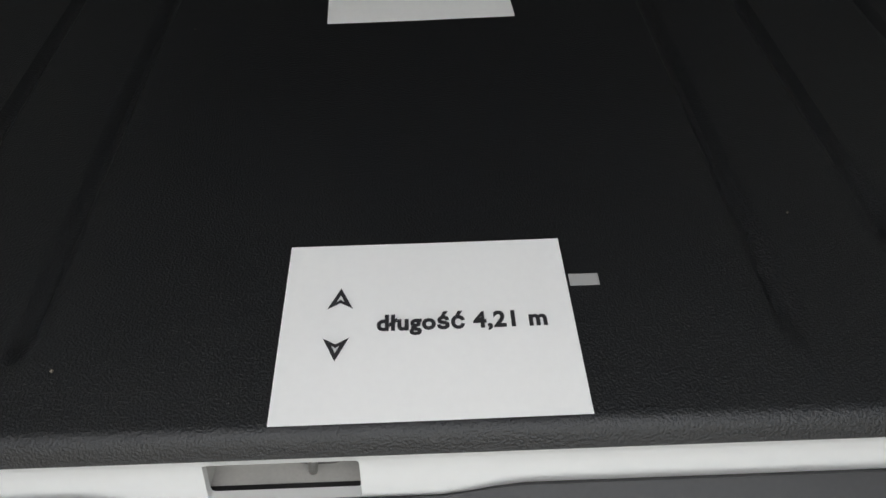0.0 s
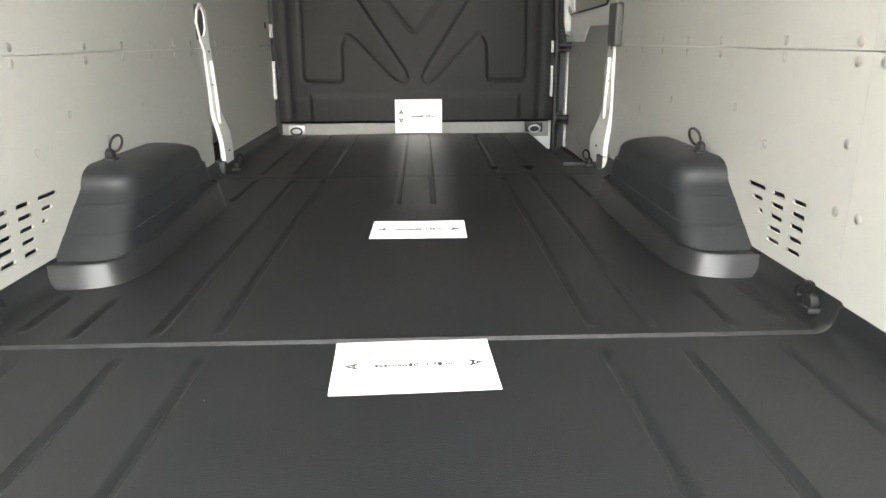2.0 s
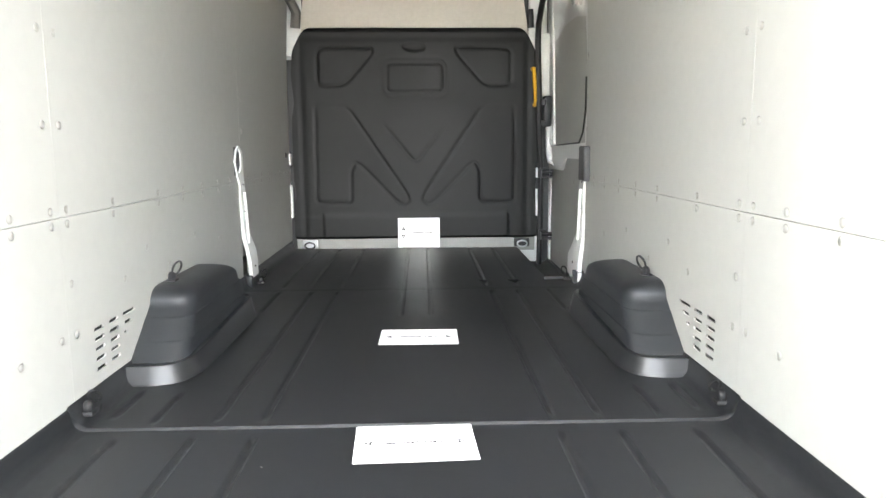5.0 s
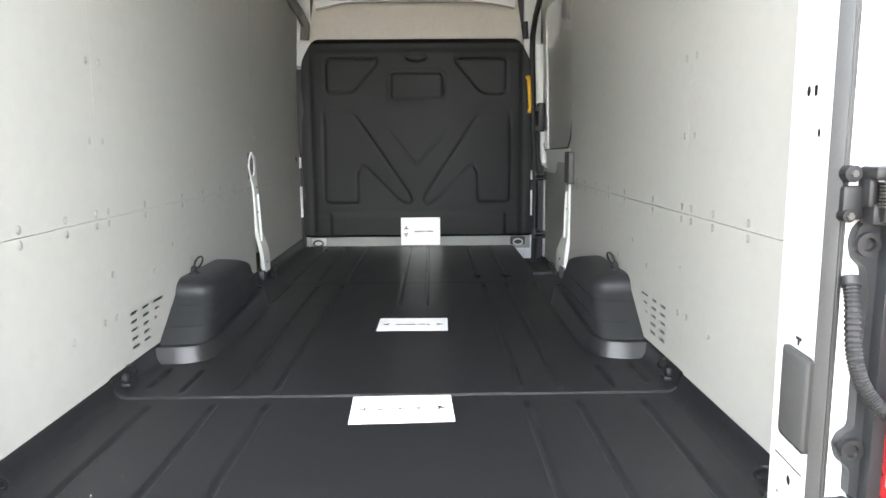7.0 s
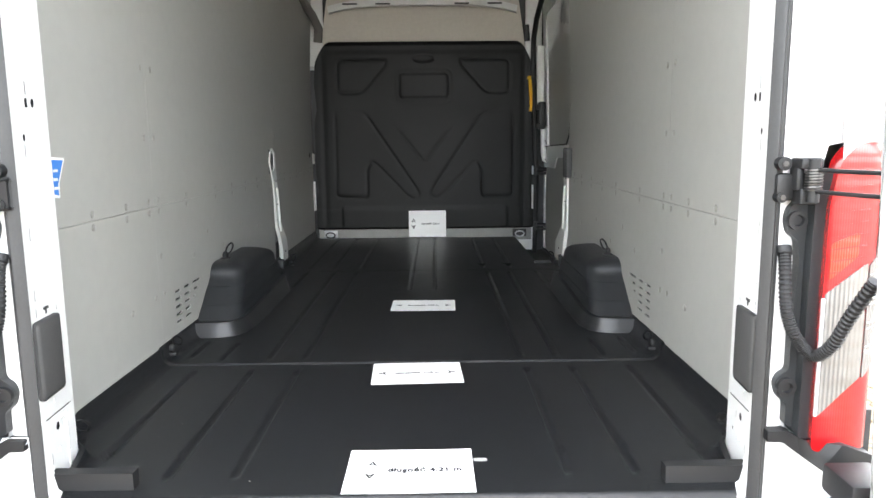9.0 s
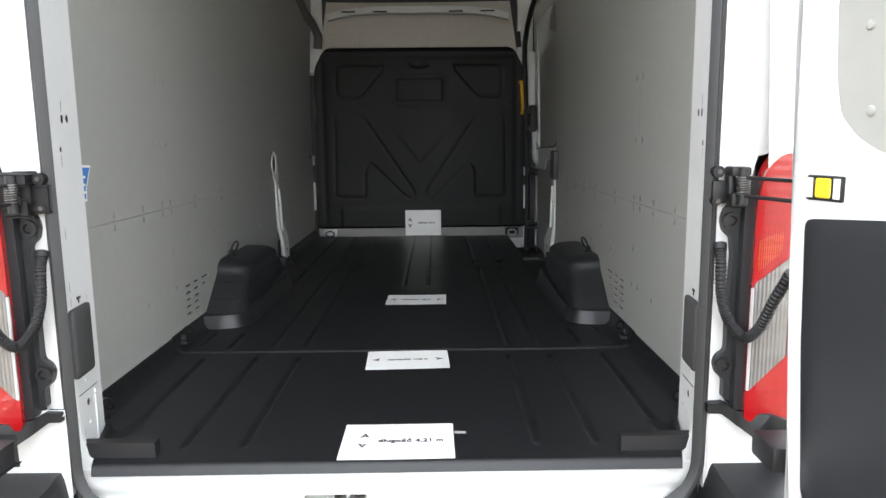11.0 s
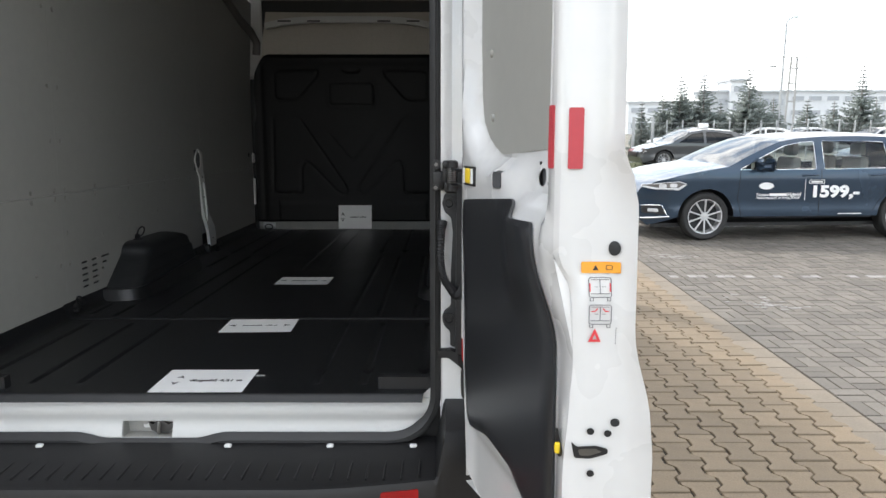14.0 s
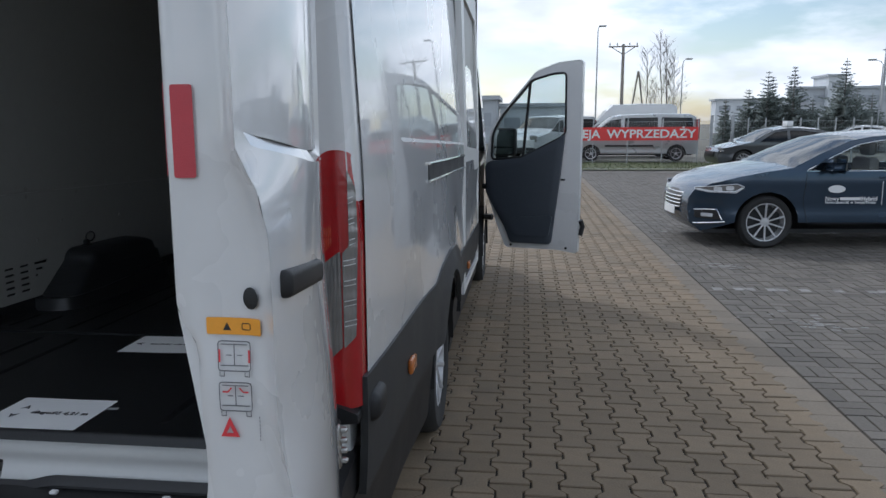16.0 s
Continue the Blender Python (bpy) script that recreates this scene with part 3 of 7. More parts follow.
low_front = board(-1, 2.90, 4.198, 0.735, SEAM - 0.0009)
up_front = board(-1, 2.841, 4.198, SEAM + 0.0009, 2.66)
for y in (2.98, 3.12, 3.30, 3.52, 3.80, 4.08):
    for z in (SEAM + 0.019, SEAM - 0.019):
        rivet(up_front if z > SEAM else low_front, -wall_x(z), y, z, -1)
for y, z in ((2.788, 1.51), (2.788, 1.67), (2.790, 1.877)):
    rivet(up_mid, wall_x(z), y, z, 1)
    rivet(up_front, -wall_x(z), y + 0.10, z, -1)
part("board_plug", boxed(-0.886, -0.8815, 4.045, 4.078, 1.355, 1.388, 0.002), BLACK, van)
# sticker on the lining
st = part("sticker", slab(rpoly([(0.362, 1.338), (0.397, 1.333), (0.397, 1.37), (0.433, 1.436), (0.362, 1.440)], 0.006, 2), [],
                          lambda y, z, d: Vector((-0.8835 - d * 0.2, y, z)), 0.3, 0.005), WHITELABEL, van, "blue and white paper sticker on the lining")
part("print", slab([(0.365, 1.346), (0.389, 1.341), (0.389, 1.37), (0.422, 1.430), (0.365, 1.433)], [], lambda y, z, d: Vector((-0.8822 - d * 0.2, y, z)), 0.3, 0.004), BLUELABEL, st)
for k, w in enumerate((0.06, 0.045, 0.055)):
    part("print_bar", boxed(-0.8820, -0.8806, 0.368, 0.368 + w * 0.4, 1.357 + 0.022 * k, 1.364 + 0.022 * k), WHITELABEL, st)


# pillars showing between the boards
def pillar(s):
    hole = rpoly([(2.712, 1.36), (2.735, 1.402), (2.78, 1.422), (2.815, 1.395), (2.815, 1.33), (2.775, 1.300), (2.735, 1.308)], 0.014, 4)
    outer = rpoly([(2.698, 1.36), (2.728, 1.416), (2.78, 1.438), (2.848, 1.405), (2.852, 1.32), (2.858, 1.245), (2.895, 1.16), (2.912, 1.06), (2.930, 0.98), (3.000, 0.88), (3.000, 0.745), (2.870, 0.745),
                   (2.850, 0.90), (2.815, 1.00), (2.787, 1.16), (2.779, 1.245), (2.732, 1.292)], 0.012, 3)
    if s > 0:
        outer = rpoly([(2.800, 1.262), (2.872, 1.262), (2.930, 1.15), (2.938, 0.96), (3.000, 0.88), (3.060, 0.83), (3.060, 0.70), (2.800, 0.70), (2.792, 0.95), (2.796, 1.14)], 0.012, 3)
        hole = rpoly([(2.84, 1.16), (2.868, 1.16), (2.868, 1.20), (2.84, 1.20)], 0.006, 3)
    bm = sheet(bmesh.new(), outer, [hole], lambda y, z, d: Vector((s * (0.876 + d - 0.02 * smooth_step(1.0, 0.8, z)), y, z)), 0.04, 0.02)
    p = part("pillar", bm, WHITE_IN, van, "white pressed steel pillar with punched holes", smooth=True)
    for z in (0.80, 0.97, 1.10, 1.24):
        # black disc on the surface, painted shade of a small hole
        part("hole", lathe(bmesh.new(), [(0.005, 0), (0.005, 0.004)], 10, "x", (s * (0.874 - 0.02 * smooth_step(1.0, 0.8, z)) - 0.002, 2.825 + 0.1 * smooth_step(1.2, 0.8, z), z)), BLACK, p)
    bm = slab(rpoly([(2.83, 1.20), (2.858, 1.06), (2.872, 0.93), (2.864, 0.93), (2.85, 1.05), (2.822, 1.20)], 0.004, 2), [], lambda y, z, d: Vector((s * (0.862 + d * 0.6), y, z)), 0.3, 0.02)
    part("rib", bm, WHITE_IN, p)
    if s > 0:
        part("pillar_strip", slab(rpoly([(2.846, 1.40), (2.900, 1.40), (2.905, 1.52), (2.862, 1.68), (2.846, 1.68)], 0.006, 2), [], lambda y, z, d: Vector((0.905 + d, y, z)), 0.3, 0.012), WHITE_IN, p)
        return p
    # thin dark sheet stands in for the shade inside the pillar
    part("pillar_cavity", slab([(2.70, 1.29), (2.83, 1.29), (2.83, 1.43), (2.70, 1.43)], [], lambda y, z, d: Vector((s * (0.8825 + d), y, z)), 0.3, 0.001), DARK, p, "dark sheet behind the pillar hole in place of shade")
    return p


for s in (-1, 1):
    pillar(s)
part("door_catch", boxed(0.853, 0.888, 2.700, 2.826, 1.248, 1.424, 0.010, 3), PAD, van, "charcoal plastic sliding door catch", smooth=True)

# sliding door seen from inside
W2 = 0.965
up_hole = rpoly([(3.02, 1.446), (4.13, 1.420), (4.13, 2.42), (3.06, 2.42)], 0.06, 5)
low_hole = rpoly([(2.96, 0.52), (4.24, 0.52), (4.24, 1.262), (3.80, 1.262), (3.70, 1.345), (2.96, 1.347)], 0.03, 4)
bm = sheet(bmesh.new(), [(2.86, 0.48), (4.28, 0.48), (4.28, 2.60), (2.86, 2.60)], [up_hole, low_hole], lambda y, z, d: Vector((W2 - 0.03 * max(0, z - 1.6) + d, y, z)), 0.1, 0.04)
sd = part("sliding_door", bm, WHITE_IN, van, "white closed sliding door with grey inner boards", smooth=True)
part("inner_board", slab(up_hole, [], lambda y, z, d: Vector((W2 + 0.014 - 0.03 * max(0, z - 1.6) + d, y, z)), 0.3, 0.006), PANEL, sd)
part("inner_board", slab(low_hole, [], lambda y, z, d: Vector((W2 + 0.010 + d, y, z)), 0.3, 0.006), PANEL, sd)
for y, z in ((3.1, 1.2), (3.5, 1.2), (3.9, 1.2), (3.1, 0.7), (3.5, 0.7), (3.9, 0.7), (3.2, 1.6), (3.8, 1.6), (3.2, 2.2)):
    again(RIVET, sd, Matrix.Translation((W2 + 0.010 + (0.003 if z > 1.4 else 0) - 0.03 * max(0, z - 1.6), y, z)) @ Matrix.Rotation(radians(-90), 4, "Y"))
part("window_corner", tube(bmesh.new(), [(W2 - 0.022, 4.17, 1.57), (W2 - 0.022, 4.165, 1.38), (W2 - 0.020, 4.14, 1.312), (W2 - 0.012, 4.04, 1.288)], [0.027, 0.024, 0.017, 0.004], 8), WHITE, sd, "white pressed corner of the door frame", smooth=True)
part("window_corner", tube(bmesh.new(), [(W2 - 0.020, 4.16, 1.47), (W2 - 0.016, 4.10, 1.424), (W2 - 0.008, 3.93, 1.430)], [0.012, 0.009, 0.002], 8), WHITE, sd, smooth=True)
part("window_seal", tube(bmesh.new(), [(W2 - 0.004, 4.12, 1.424), (W2 - 0.004, 3.30, 1.442), (W2 - 0.006, 3.20, 1.50), (W2 - 0.010, 3.13, 1.62), (W2 - 0.014, 3.11, 1.80)], 0.005, 6), RUBBER, sd, smooth=True)
part("seal", tube(bmesh.new(), [(0.872, 4.13, 0.46), (0.880, 4.13, 0.90), (0.879, 4.13, 1.25), (0.862, 4.13, 1.72), (0.848, 4.13, 2.12), (0.846, 4.10, 2.24), (0.852, 4.00, 2.36), (0.858, 3.80, 2.46), (0.862, 3.40, 2.57), (0.864, 3.0, 2.64)], 0.020, 8), RUBBER, van, "black rubber sliding door seal", smooth=True)
for z in (0.80, 1.235):
    bm = boxed(0.862, 0.915, 4.08, 4.12, z - 0.035, z + 0.035, 0.008, 2)
    lathe(bm, [(0.016, 0.875), (0.016, 0.95)], 10, "x", (0, 4.06, z + 0.01))
    lathe(bm, [(0.012, 0.875), (0.012, 0.95)], 10, "x", (0, 4.06, z - 0.02))
    part("hinge", bm, BLACK, van, "black steel hinge on the door post", smooth=True)
bm = boxed(0.893, 0.945, 4.10, 4.20, 1.555, 1.765, 0.01, 2)
box(bm, 0.870, 0.90, 4.085, 4.10, 1.56, 1.60, 0.003)
box(bm, 0.870, 0.90, 4.085, 4.10, 1.70, 1.74, 0.003)
part("door_lock", bm, BLACK, van, "black plastic lock of the sliding door", smooth=True)

# bulkhead
LEG = [(-0.70, 1.72), (-0.705, 1.03), (-0.46, 1.03), (-0.458, 1.26), (-0.42, 1.315), (-0.38, 1.29), (-0.135, 1.035), (-0.085, 1.012), (-0.048, 1.045), (-0.07, 1.10), (-0.47, 1.70)]
CORNER = [(-0.675, 2.10), (-0.29, 2.10), (-0.30, 2.06), (-0.49, 1.845), (-0.675, 1.845)]
VEE = rpoly([(-0.24, 1.60), (-0.025, 1.335), (0.0, 1.325), (0.025, 1.335), (0.24, 1.60)], 0.03, 3)
WINDOW_PRESS = rrect(-0.195, 0.195, 1.803, 1.998, 0.035, 4)
LEG, CORNER = rpoly(LEG, 0.035, 3), rpoly(CORNER, 0.05, 3)


def bulk_depth(x, z):
    ax = -abs(x)
    d = 0.0
    e = poly_dist((ax, z), LEG)
    fade = smooth_step(1.74, 1.60, z)
    press = lambda k: 0.014 * math.exp(-(k / 0.0095) ** 2) + 0.005 * smooth_step(0.010, -0.010, k)
    d += press(e) * fade
    d += press(poly_dist((ax, z), CORNER))
    d += press(poly_dist((x, z), VEE)) * smooth_step(1.62, 1.46, z)
    fr = poly_dist((x, z), WINDOW_PRESS)
    d += 0.012 * math.exp(-(fr / 0.008) ** 2) - 0.006 * smooth_step(0.004, -0.012, fr)
    d += 0.007 * math.exp(-((fr - 0.034) / 0.009) ** 2)
    ov = math.hypot((x + 0.0) / 0.085, (z - 2.105) / 0.03)
    d += 0.02 * smooth_step(1.05, 0.75, ov)
    edge = max(abs(x) - 0.80, z - 2.18)
    d += 0.012 * smooth_step(-0.05, 0.0, edge) - 0.012 * smooth_step(-0.01, 0.03, edge)
    low = smooth_step(0.965, 0.93, z)
    d -= 0.014 * low * smooth_step(0.665, 0.655, abs(x))
    d -= 0.006 * smooth_step(0.94, 0.92, z)
    d += 0.03 * smooth_step(0.015, 0.0, z - 0.772) + 0.04 * smooth_step(-0.03, 0.0, z - 2.235)
    return d


edge_l = [(-0.868, 0.772), (-0.868, 1.02), (-0.845, 1.08), (-0.862, 1.20), (-0.862, 1.62), (-0.84, 1.72), (-0.858, 1.92), (-0.845, 2.08), (-0.79, 2.19), (-0.745, 2.238)]
outer = rpoly([*[(x, z) for x, z in edge_l], *[(-x, z) for x, z in edge_l[::-1]]], 0.03, 4)
bm = sheet(bmesh.new(), outer, [], lambda x, z, d: Vector((x, 4.206 + 0.40 * bulk_depth(x, z) + d, z)), 0.0105, 0.0)
bulk = part("bulkhead", bm, BULK, van, "charcoal moulded plastic bulkhead with pressed relief", smooth=True)
part("grab_handle", tube(bmesh.new(), [(0.826, 4.22, 1.955), (0.826, 4.155, 1.950), (0.828, 4.138, 1.925), (0.834, 4.135, 1.83), (0.840, 4.138, 1.735), (0.841, 4.155, 1.712), (0.841, 4.22, 1.705)], 0.016, 9), YELLOW, bulk, "bright yellow grab handle", smooth=True)
bm = boxed(-0.98, 0.985, 4.29, 4.31, 0.40, 2.75)
part("bulkhead_skin", bm, DARK, van, "dark steel partition behind the trim")
bm = boxed(-0.86, 0.86, 4.245, 4.285, 0.672, 0.775)
part("ledge", bm, LEDGE, van, "pale steel ledge under the bulkhead")
for x in (-0.76, 0.76):
    bm = boxed(x - 0.055, x + 0.055, 4.19, 4.215, 0.706, 0.765, 0.008, 2)
    r = [(x + math.cos(a) * 0.035, 4.178, 0.728 + math.sin(a) * 0.022) for a in np.linspace(0, 2 * math.pi, 16)[:-1]]
    eye = part("tie_down", bm, GALV if x < 0 else BLACK, van, "recessed tie-down eye", smooth=True)
    part("ring", tube(bmesh.new(), r, 0.006, 7, closed=True), BLACK if x < 0 else GALV, eye, smooth=True)
for x, z0, z1 in ((-0.876, 0.93, 1.16), (-0.876, 1.30, 1.38), (0.862, 0.93, 1.12), (0.862, 1.20, 1.27)):
    part("bracket", boxed(x - 0.008, x + 0.008, 4.17, 4.20, z0, z1, 0.003), WHITE_IN, van)
# panel over the bulkhead, roof bow, posts and roof
bm = sheet(bmesh.new(), [(-0.80, 2.20), (0.80, 2.20), (0.74, 2.60), (-0.74, 2.60)], [], lambda x, z, d: Vector((x, 4.24 + 0.05 * math.cos(x * 1.6) + d, z)), 0.1, 0.01)
part("upper_panel", bm, HEADLINE, van, "beige lining panel over the bulkhead", smooth=True)
bow = [(x, 4.16, 2.515 - 0.05 * (abs(x) / 0.7) ** 4) for x in np.linspace(-0.72, 0.72, 25)]
part("roof_bow", tube(bmesh.new(), bow, 1.0, profile=[(0.03, -0.022), (0.03, 0.028), (-0.03, 0.034), (-0.035, -0.006), (-0.022, -0.022)]), WHITE_IN, van, "white pressed steel roof bow", smooth=True)
for x in (-0.55, -0.30, 0.30, 0.55):
    # black bar on the bow draws a slot's shade; nothing is cut
    part("slot", boxed(x - 0.055, x + 0.055, 4.118, 4.13, 2.497, 2.507), BLACK, van)
for s in (-1, 1):
    bm = boxed(s * 0.80, s * 0.93, 4.235, 4.285, 2.05, 2.70, 0.02, 2)
    part("post", bm, WHITE_IN, van, "white roof post", smooth=True)
    if s > 0:
        part("post", boxed(s * 0.884, s * 0.950, 4.215, 4.280, 1.72, 2.2, 0.012, 2), WHITE_IN, van, smooth=True)
part("cable_duct", tube(bmesh.new(), [(-0.80, 4.12, 2.22), (-0.79, 4.11, 2.32), (-0.82, 4.05, 2.40), (-0.85, 3.85, 2.46), (-0.85, 3.4, 2.57), (-0.85, 3.0, 2.66)], 0.034, 8), DUCT, van, "grey plastic cable duct", smooth=True)
part("cable_duct", tube(bmesh.new(), [(0.80, 4.12, 2.22), (0.79, 4.11, 2.34)], 0.020, 8), DARK, van, smooth=True)
# ceiling is out of view; its white is assumed, to brighten the floor's reflection
part("ceiling", boxed(-0.93, 0.93, 0.0, 4.3, 2.70, 2.74), WHITE_IN, van, "unseen ceiling of the hold, made white to brighten the floor")
part("roof", boxed(-0.90, 0.90, -0.02, 4.35, 2.76, 2.80, 0.02, 2), WHITE, van, "white van roof")

# ---- rear opening ----
for s in (-1, 1):
    A, B = Vector((s * 0.800, 0.205, 0)), Vector((s * 0.786, 0.036, 0))
    along = (B - A).normalized()
    nrm = Vector((along.y, -along.x, 0)) * (-1 if s > 0 else 1)   # away from the hold

    def jamb(u, z, d, A=A, along=along, nrm=nrm):
        p = A + along * u + nrm * d
        return Vector((p.x, p.y, z))

    def on_jamb(bm, f=jamb):
        for v in bm.verts:
            v.co = f(v.co.x, v.co.z, v.co.y)
        return bm

    oval = lambda u, z, a, b: [(u + a * math.cos(t), z + b * math.sin(t)) for t in np.linspace(0, 2 * math.pi, 13)[:-1]]
    holes = [rrect(0.0815, 0.0855, 1.577, 1.606, 0.0015, 2), rrect(0.078, 0.091, 1.551, 1.570, 0.002, 2), oval(0.056, 1.561, 0.008, 0.010), oval(0.111, 1.486, 0.006, 0.008), rrect(0.1085, 0.1120, 1.443, 1.472, 0.0015, 2),
             rrect(0.1215, 0.1245, 1.264, 1.294, 0.001, 2), rrect(0.127, 0.130, 1.132, 1.158, 0.001, 2), rrect(0.127, 0.130, 1.095, 1.115, 0.001, 2), rrect(0.031, 0.034, 1.092, 1.104, 0.001, 2)]
    emboss = rrect(0.083, 0.120, 1.434, 1.500, 0.004, 2)
    lift = lambda u, z: -0.002 * smooth_step(0.003, -0.003, poly_dist((u, z), emboss))
    bm = sheet(bmesh.new(), [(0, 0.860), (0.170, 0.862), (0.170, 2.66), (0, 2.66)], holes, lambda u, z, d, f=jamb: f(u, z, d + lift(u, z)), 0.02, 0.0006)
    j = part("door_jamb", bm, WHITE_JAMB, van, "white pressed steel rear door jamb with punched slots", smooth=True)
    low = [oval(0.086, 0.830, 0.009, 0.010), rrect(0.139, 0.142, 0.820, 0.840, 0.001, 2), rrect(0.056, 0.059, 0.816, 0.837, 0.001, 2), oval(0.040, 0.785, 0.004, 0.005), rrect(0.122, 0.125, 0.751, 0.779, 0.001, 2)]
    bm = sheet(bmesh.new(), rpoly([(0.002, 0.69), (0.168, 0.69), (0.168, 0.8612), (0.002, 0.8590)], 0.004, 2), low, lambda u, z, d, f=jamb: f(u, z, d - 0.003), 0.15, 0.0006)
    part("jamb_plate", bm, WHITE_JAMB, j)
    for z in (0.774, 0.892):
        part("dimple", on_jamb(lathe(bmesh.new(), [(0.007, 0.0), (0.006, -0.0015), (0.002, -0.0025)], 12, "y", (0.085, -0.003 if z < 0.86 else 0.0, z))), WHITE_JAMB, j, smooth=True)
    # black sheet added behind the jamb so its slots look shaded
    part("jamb_back", sheet(bmesh.new(), [(0.004, 0.66), (0.168, 0.66), (0.168, 2.68), (0.004, 2.68)], [], lambda u, z, d, f=jamb: f(u, z, d + 0.004), 0.5, 0.004), BLACK, van)
    part("jamb_return", boxed(s * 0.801, s * 0.905, 0.204, 0.216, 0.66, 2.68), WHITE_JAMB, van)
    # buffer pad
    part("buffer_pad", on_jamb(boxed(0.044, 0.160, -0.015, 0.001, 0.912, 1.090, 0.012, 3)), PAD, van, "dark grey rubber door buffer", smooth=True)
    # T-shaped slot drawn as black shade on the uncut jamb
    bm = boxed(0.073, 0.096, -0.0012, 0.0, 1.106, 1.112)
    box(bm, 0.082, 0.088, -0.0012, 0.0, 1.096, 1.106)
    part("tee_slot", on_jamb(bm), BLACK, van)
    # outer strip of the corner post
    bm = sheet(bmesh.new(), [(0.80, 0.56), (0.87, 0.56), (0.90, 0.80), (0.90, 1.5), (0.87, 2.72), (0.800, 2.72), (0.800, 0.78)], [], lambda x, z, d, s=s: Vector((s * x, 0.016 + 0.03 * smooth_step(0.85, 0.88, x) + d, z)), 0.05, 0.02)
    part("corner_post", bm, WHITE, van, "white painted rear corner post", smooth=True)
    bm = sheet(bmesh.new(), [(0.80, 1.405), (0.872, 1.405), (0.884, 1.455), (0.984, 1.475), (0.914, 2.72), (0.80, 2.72)], [], lambda x, z, d, s=s: Vector((s * x, 0.03 - 0.03 * smooth_step(0.84, 0.87, x) + 0.045 * smooth_step(0.90, 0.985, x) ** 2 + d, z)), 0.04, 0.02)
    part("corner_panel", bm, WHITE, van, smooth=True)
    part("corner_panel", boxed(s * 0.802, s * 0.955, 0.004, 0.16, 0.56, 0.84, 0.012, 2), WHITE, van, smooth=True)

# rubber seal, all round
dip = lambda x: 0.553 - 0.020 * smooth_step(-0.36, -0.26, x) * (1 - smooth_step(0.02, 0.12, x))
SEAL_X, BEND = 0.785, 0.145
loop = [(-SEAL_X, 0.020, z) for z in np.linspace(2.55, 0.72, 12)]
loop += [(-SEAL_X + BEND * (1 - math.cos(a)), 0.020 - 0.005 * a / 1.57, 0.698 - BEND * math.sin(a)) for a in np.linspace(0.1, math.pi / 2, 10)]
loop += [(x, 0.015, dip(x)) for x in np.linspace(-0.64, 0.64, 45)]
loop += [(SEAL_X - BEND * (1 - math.cos(a)), 0.020 - 0.005 * a / 1.57, 0.698 - BEND * math.sin(a)) for a in np.linspace(math.pi / 2, 0.1, 10)]
loop += [(SEAL_X, 0.020, z) for z in np.linspace(0.72, 2.55, 12)]
ridged = [(0.75, -1), (1.0, -0.8), (1.0, -0.45), (0.75, -0.3), (1.05, -0.1), (1.05, 0.2), (0.78, 0.35), (1.0, 0.5), (1.0, 0.85), (0.7, 1.0), (-0.8, 1.0), (-0.8, -1.0)]
part("rubber_seal", tube(bmesh.new(), loop, [0.0132 if p[2] > 0.60 else 0.0165 for p in loop], profile=ridged), SEALRUBBER, van, "black ribbed rubber door seal", smooth=True)

# sill with the latch recess
def sill_at(x, z, d):
    out = 0.040 - 0.014 * smooth_step(0.690, 0.634, z) + 0.010 * smooth_step(0.632, 0.604, z) - 0.016 * smooth_step(0.604, 0.548, z)
    out -= 0.004 * smooth_step(0.60, 0.605, abs(x)) * smooth_step(0.600, 0.594, z)
    wrap = 0.012 * smooth_step(0.66, 0.77, abs(x)) ** 2
    return Vector((x, out + wrap + d, z))


recess = rrect(-0.219, -0.057, 0.550, 0.602, 0.006, 3)
corner = [(0.655 + 0.134 * math.sin(a), 0.700 - 0.152 * math.cos(a)) for a in np.linspace(0, math.pi / 2, 12)]
outer = [(-x, z) for x, z in corner[::-1]] + [(-0.30, 0.546), (-0.27, 0.528), (0.03, 0.528), (0.07, 0.546)] + corner + [(0.789, 0.92), (0.786, 0.92), (0.780, 0.76), (0.768, 0.706), (0.742, 0.686), (-0.742, 0.686), (-0.768, 0.706), (-0.780, 0.76), (-0.786, 0.92), (-0.789, 0.92)]
part("rear_sill", sheet(bmesh.new(), outer, [recess], sill_at, 0.011, 0.012), WHITE_JAMB, van, "white painted rear sill with a latch recess", smooth=True)
for s in (-1, 1):
    part("rear_panel", boxed(s * 0.60, s * 0.835, 0.058, 0.09, 0.46, 0.74), BLACK, van, "black panel behind the sill corner")
part("sill_top", boxed(-0.80, 0.80, 0.042, 0.30, 0.650, 0.676), WHITE_IN, van)
bm = boxed(-0.228, -0.048, 0.086, 0.092, 0.53, 0.612)
box(bm, -0.224, -0.052, 0.040, 0.088, 0.540, 0.546)
box(bm, -0.224, -0.052, 0.046, 0.088, 0.604, 0.608)
box(bm, -0.228, -0.222, 0.040, 0.088, 0.540, 0.608)
box(bm, -0.054, -0.048, 0.040, 0.088, 0.540, 0.608)
lt = part("latch_box", bm, PALESTEEL, van, "pale steel box of the door latch in the sill")
bm = sheet(bmesh.new(), rpoly([(-0.146, 0.586), (-0.138, 0.562), (-0.118, 0.552), (-0.088, 0.552), (-0.070, 0.566), (-0.064, 0.588), (-0.084, 0.580), (-0.098, 0.592), (-0.120, 0.592), (-0.130, 0.580)], 0.004, 2), [], lambda x, z, d: Vector((x, 0.058 + d, z)), 0.1, 0.014)
part("latch_claw", bm, DARKSTEEL, lt, "dark steel latch claw", smooth=True)
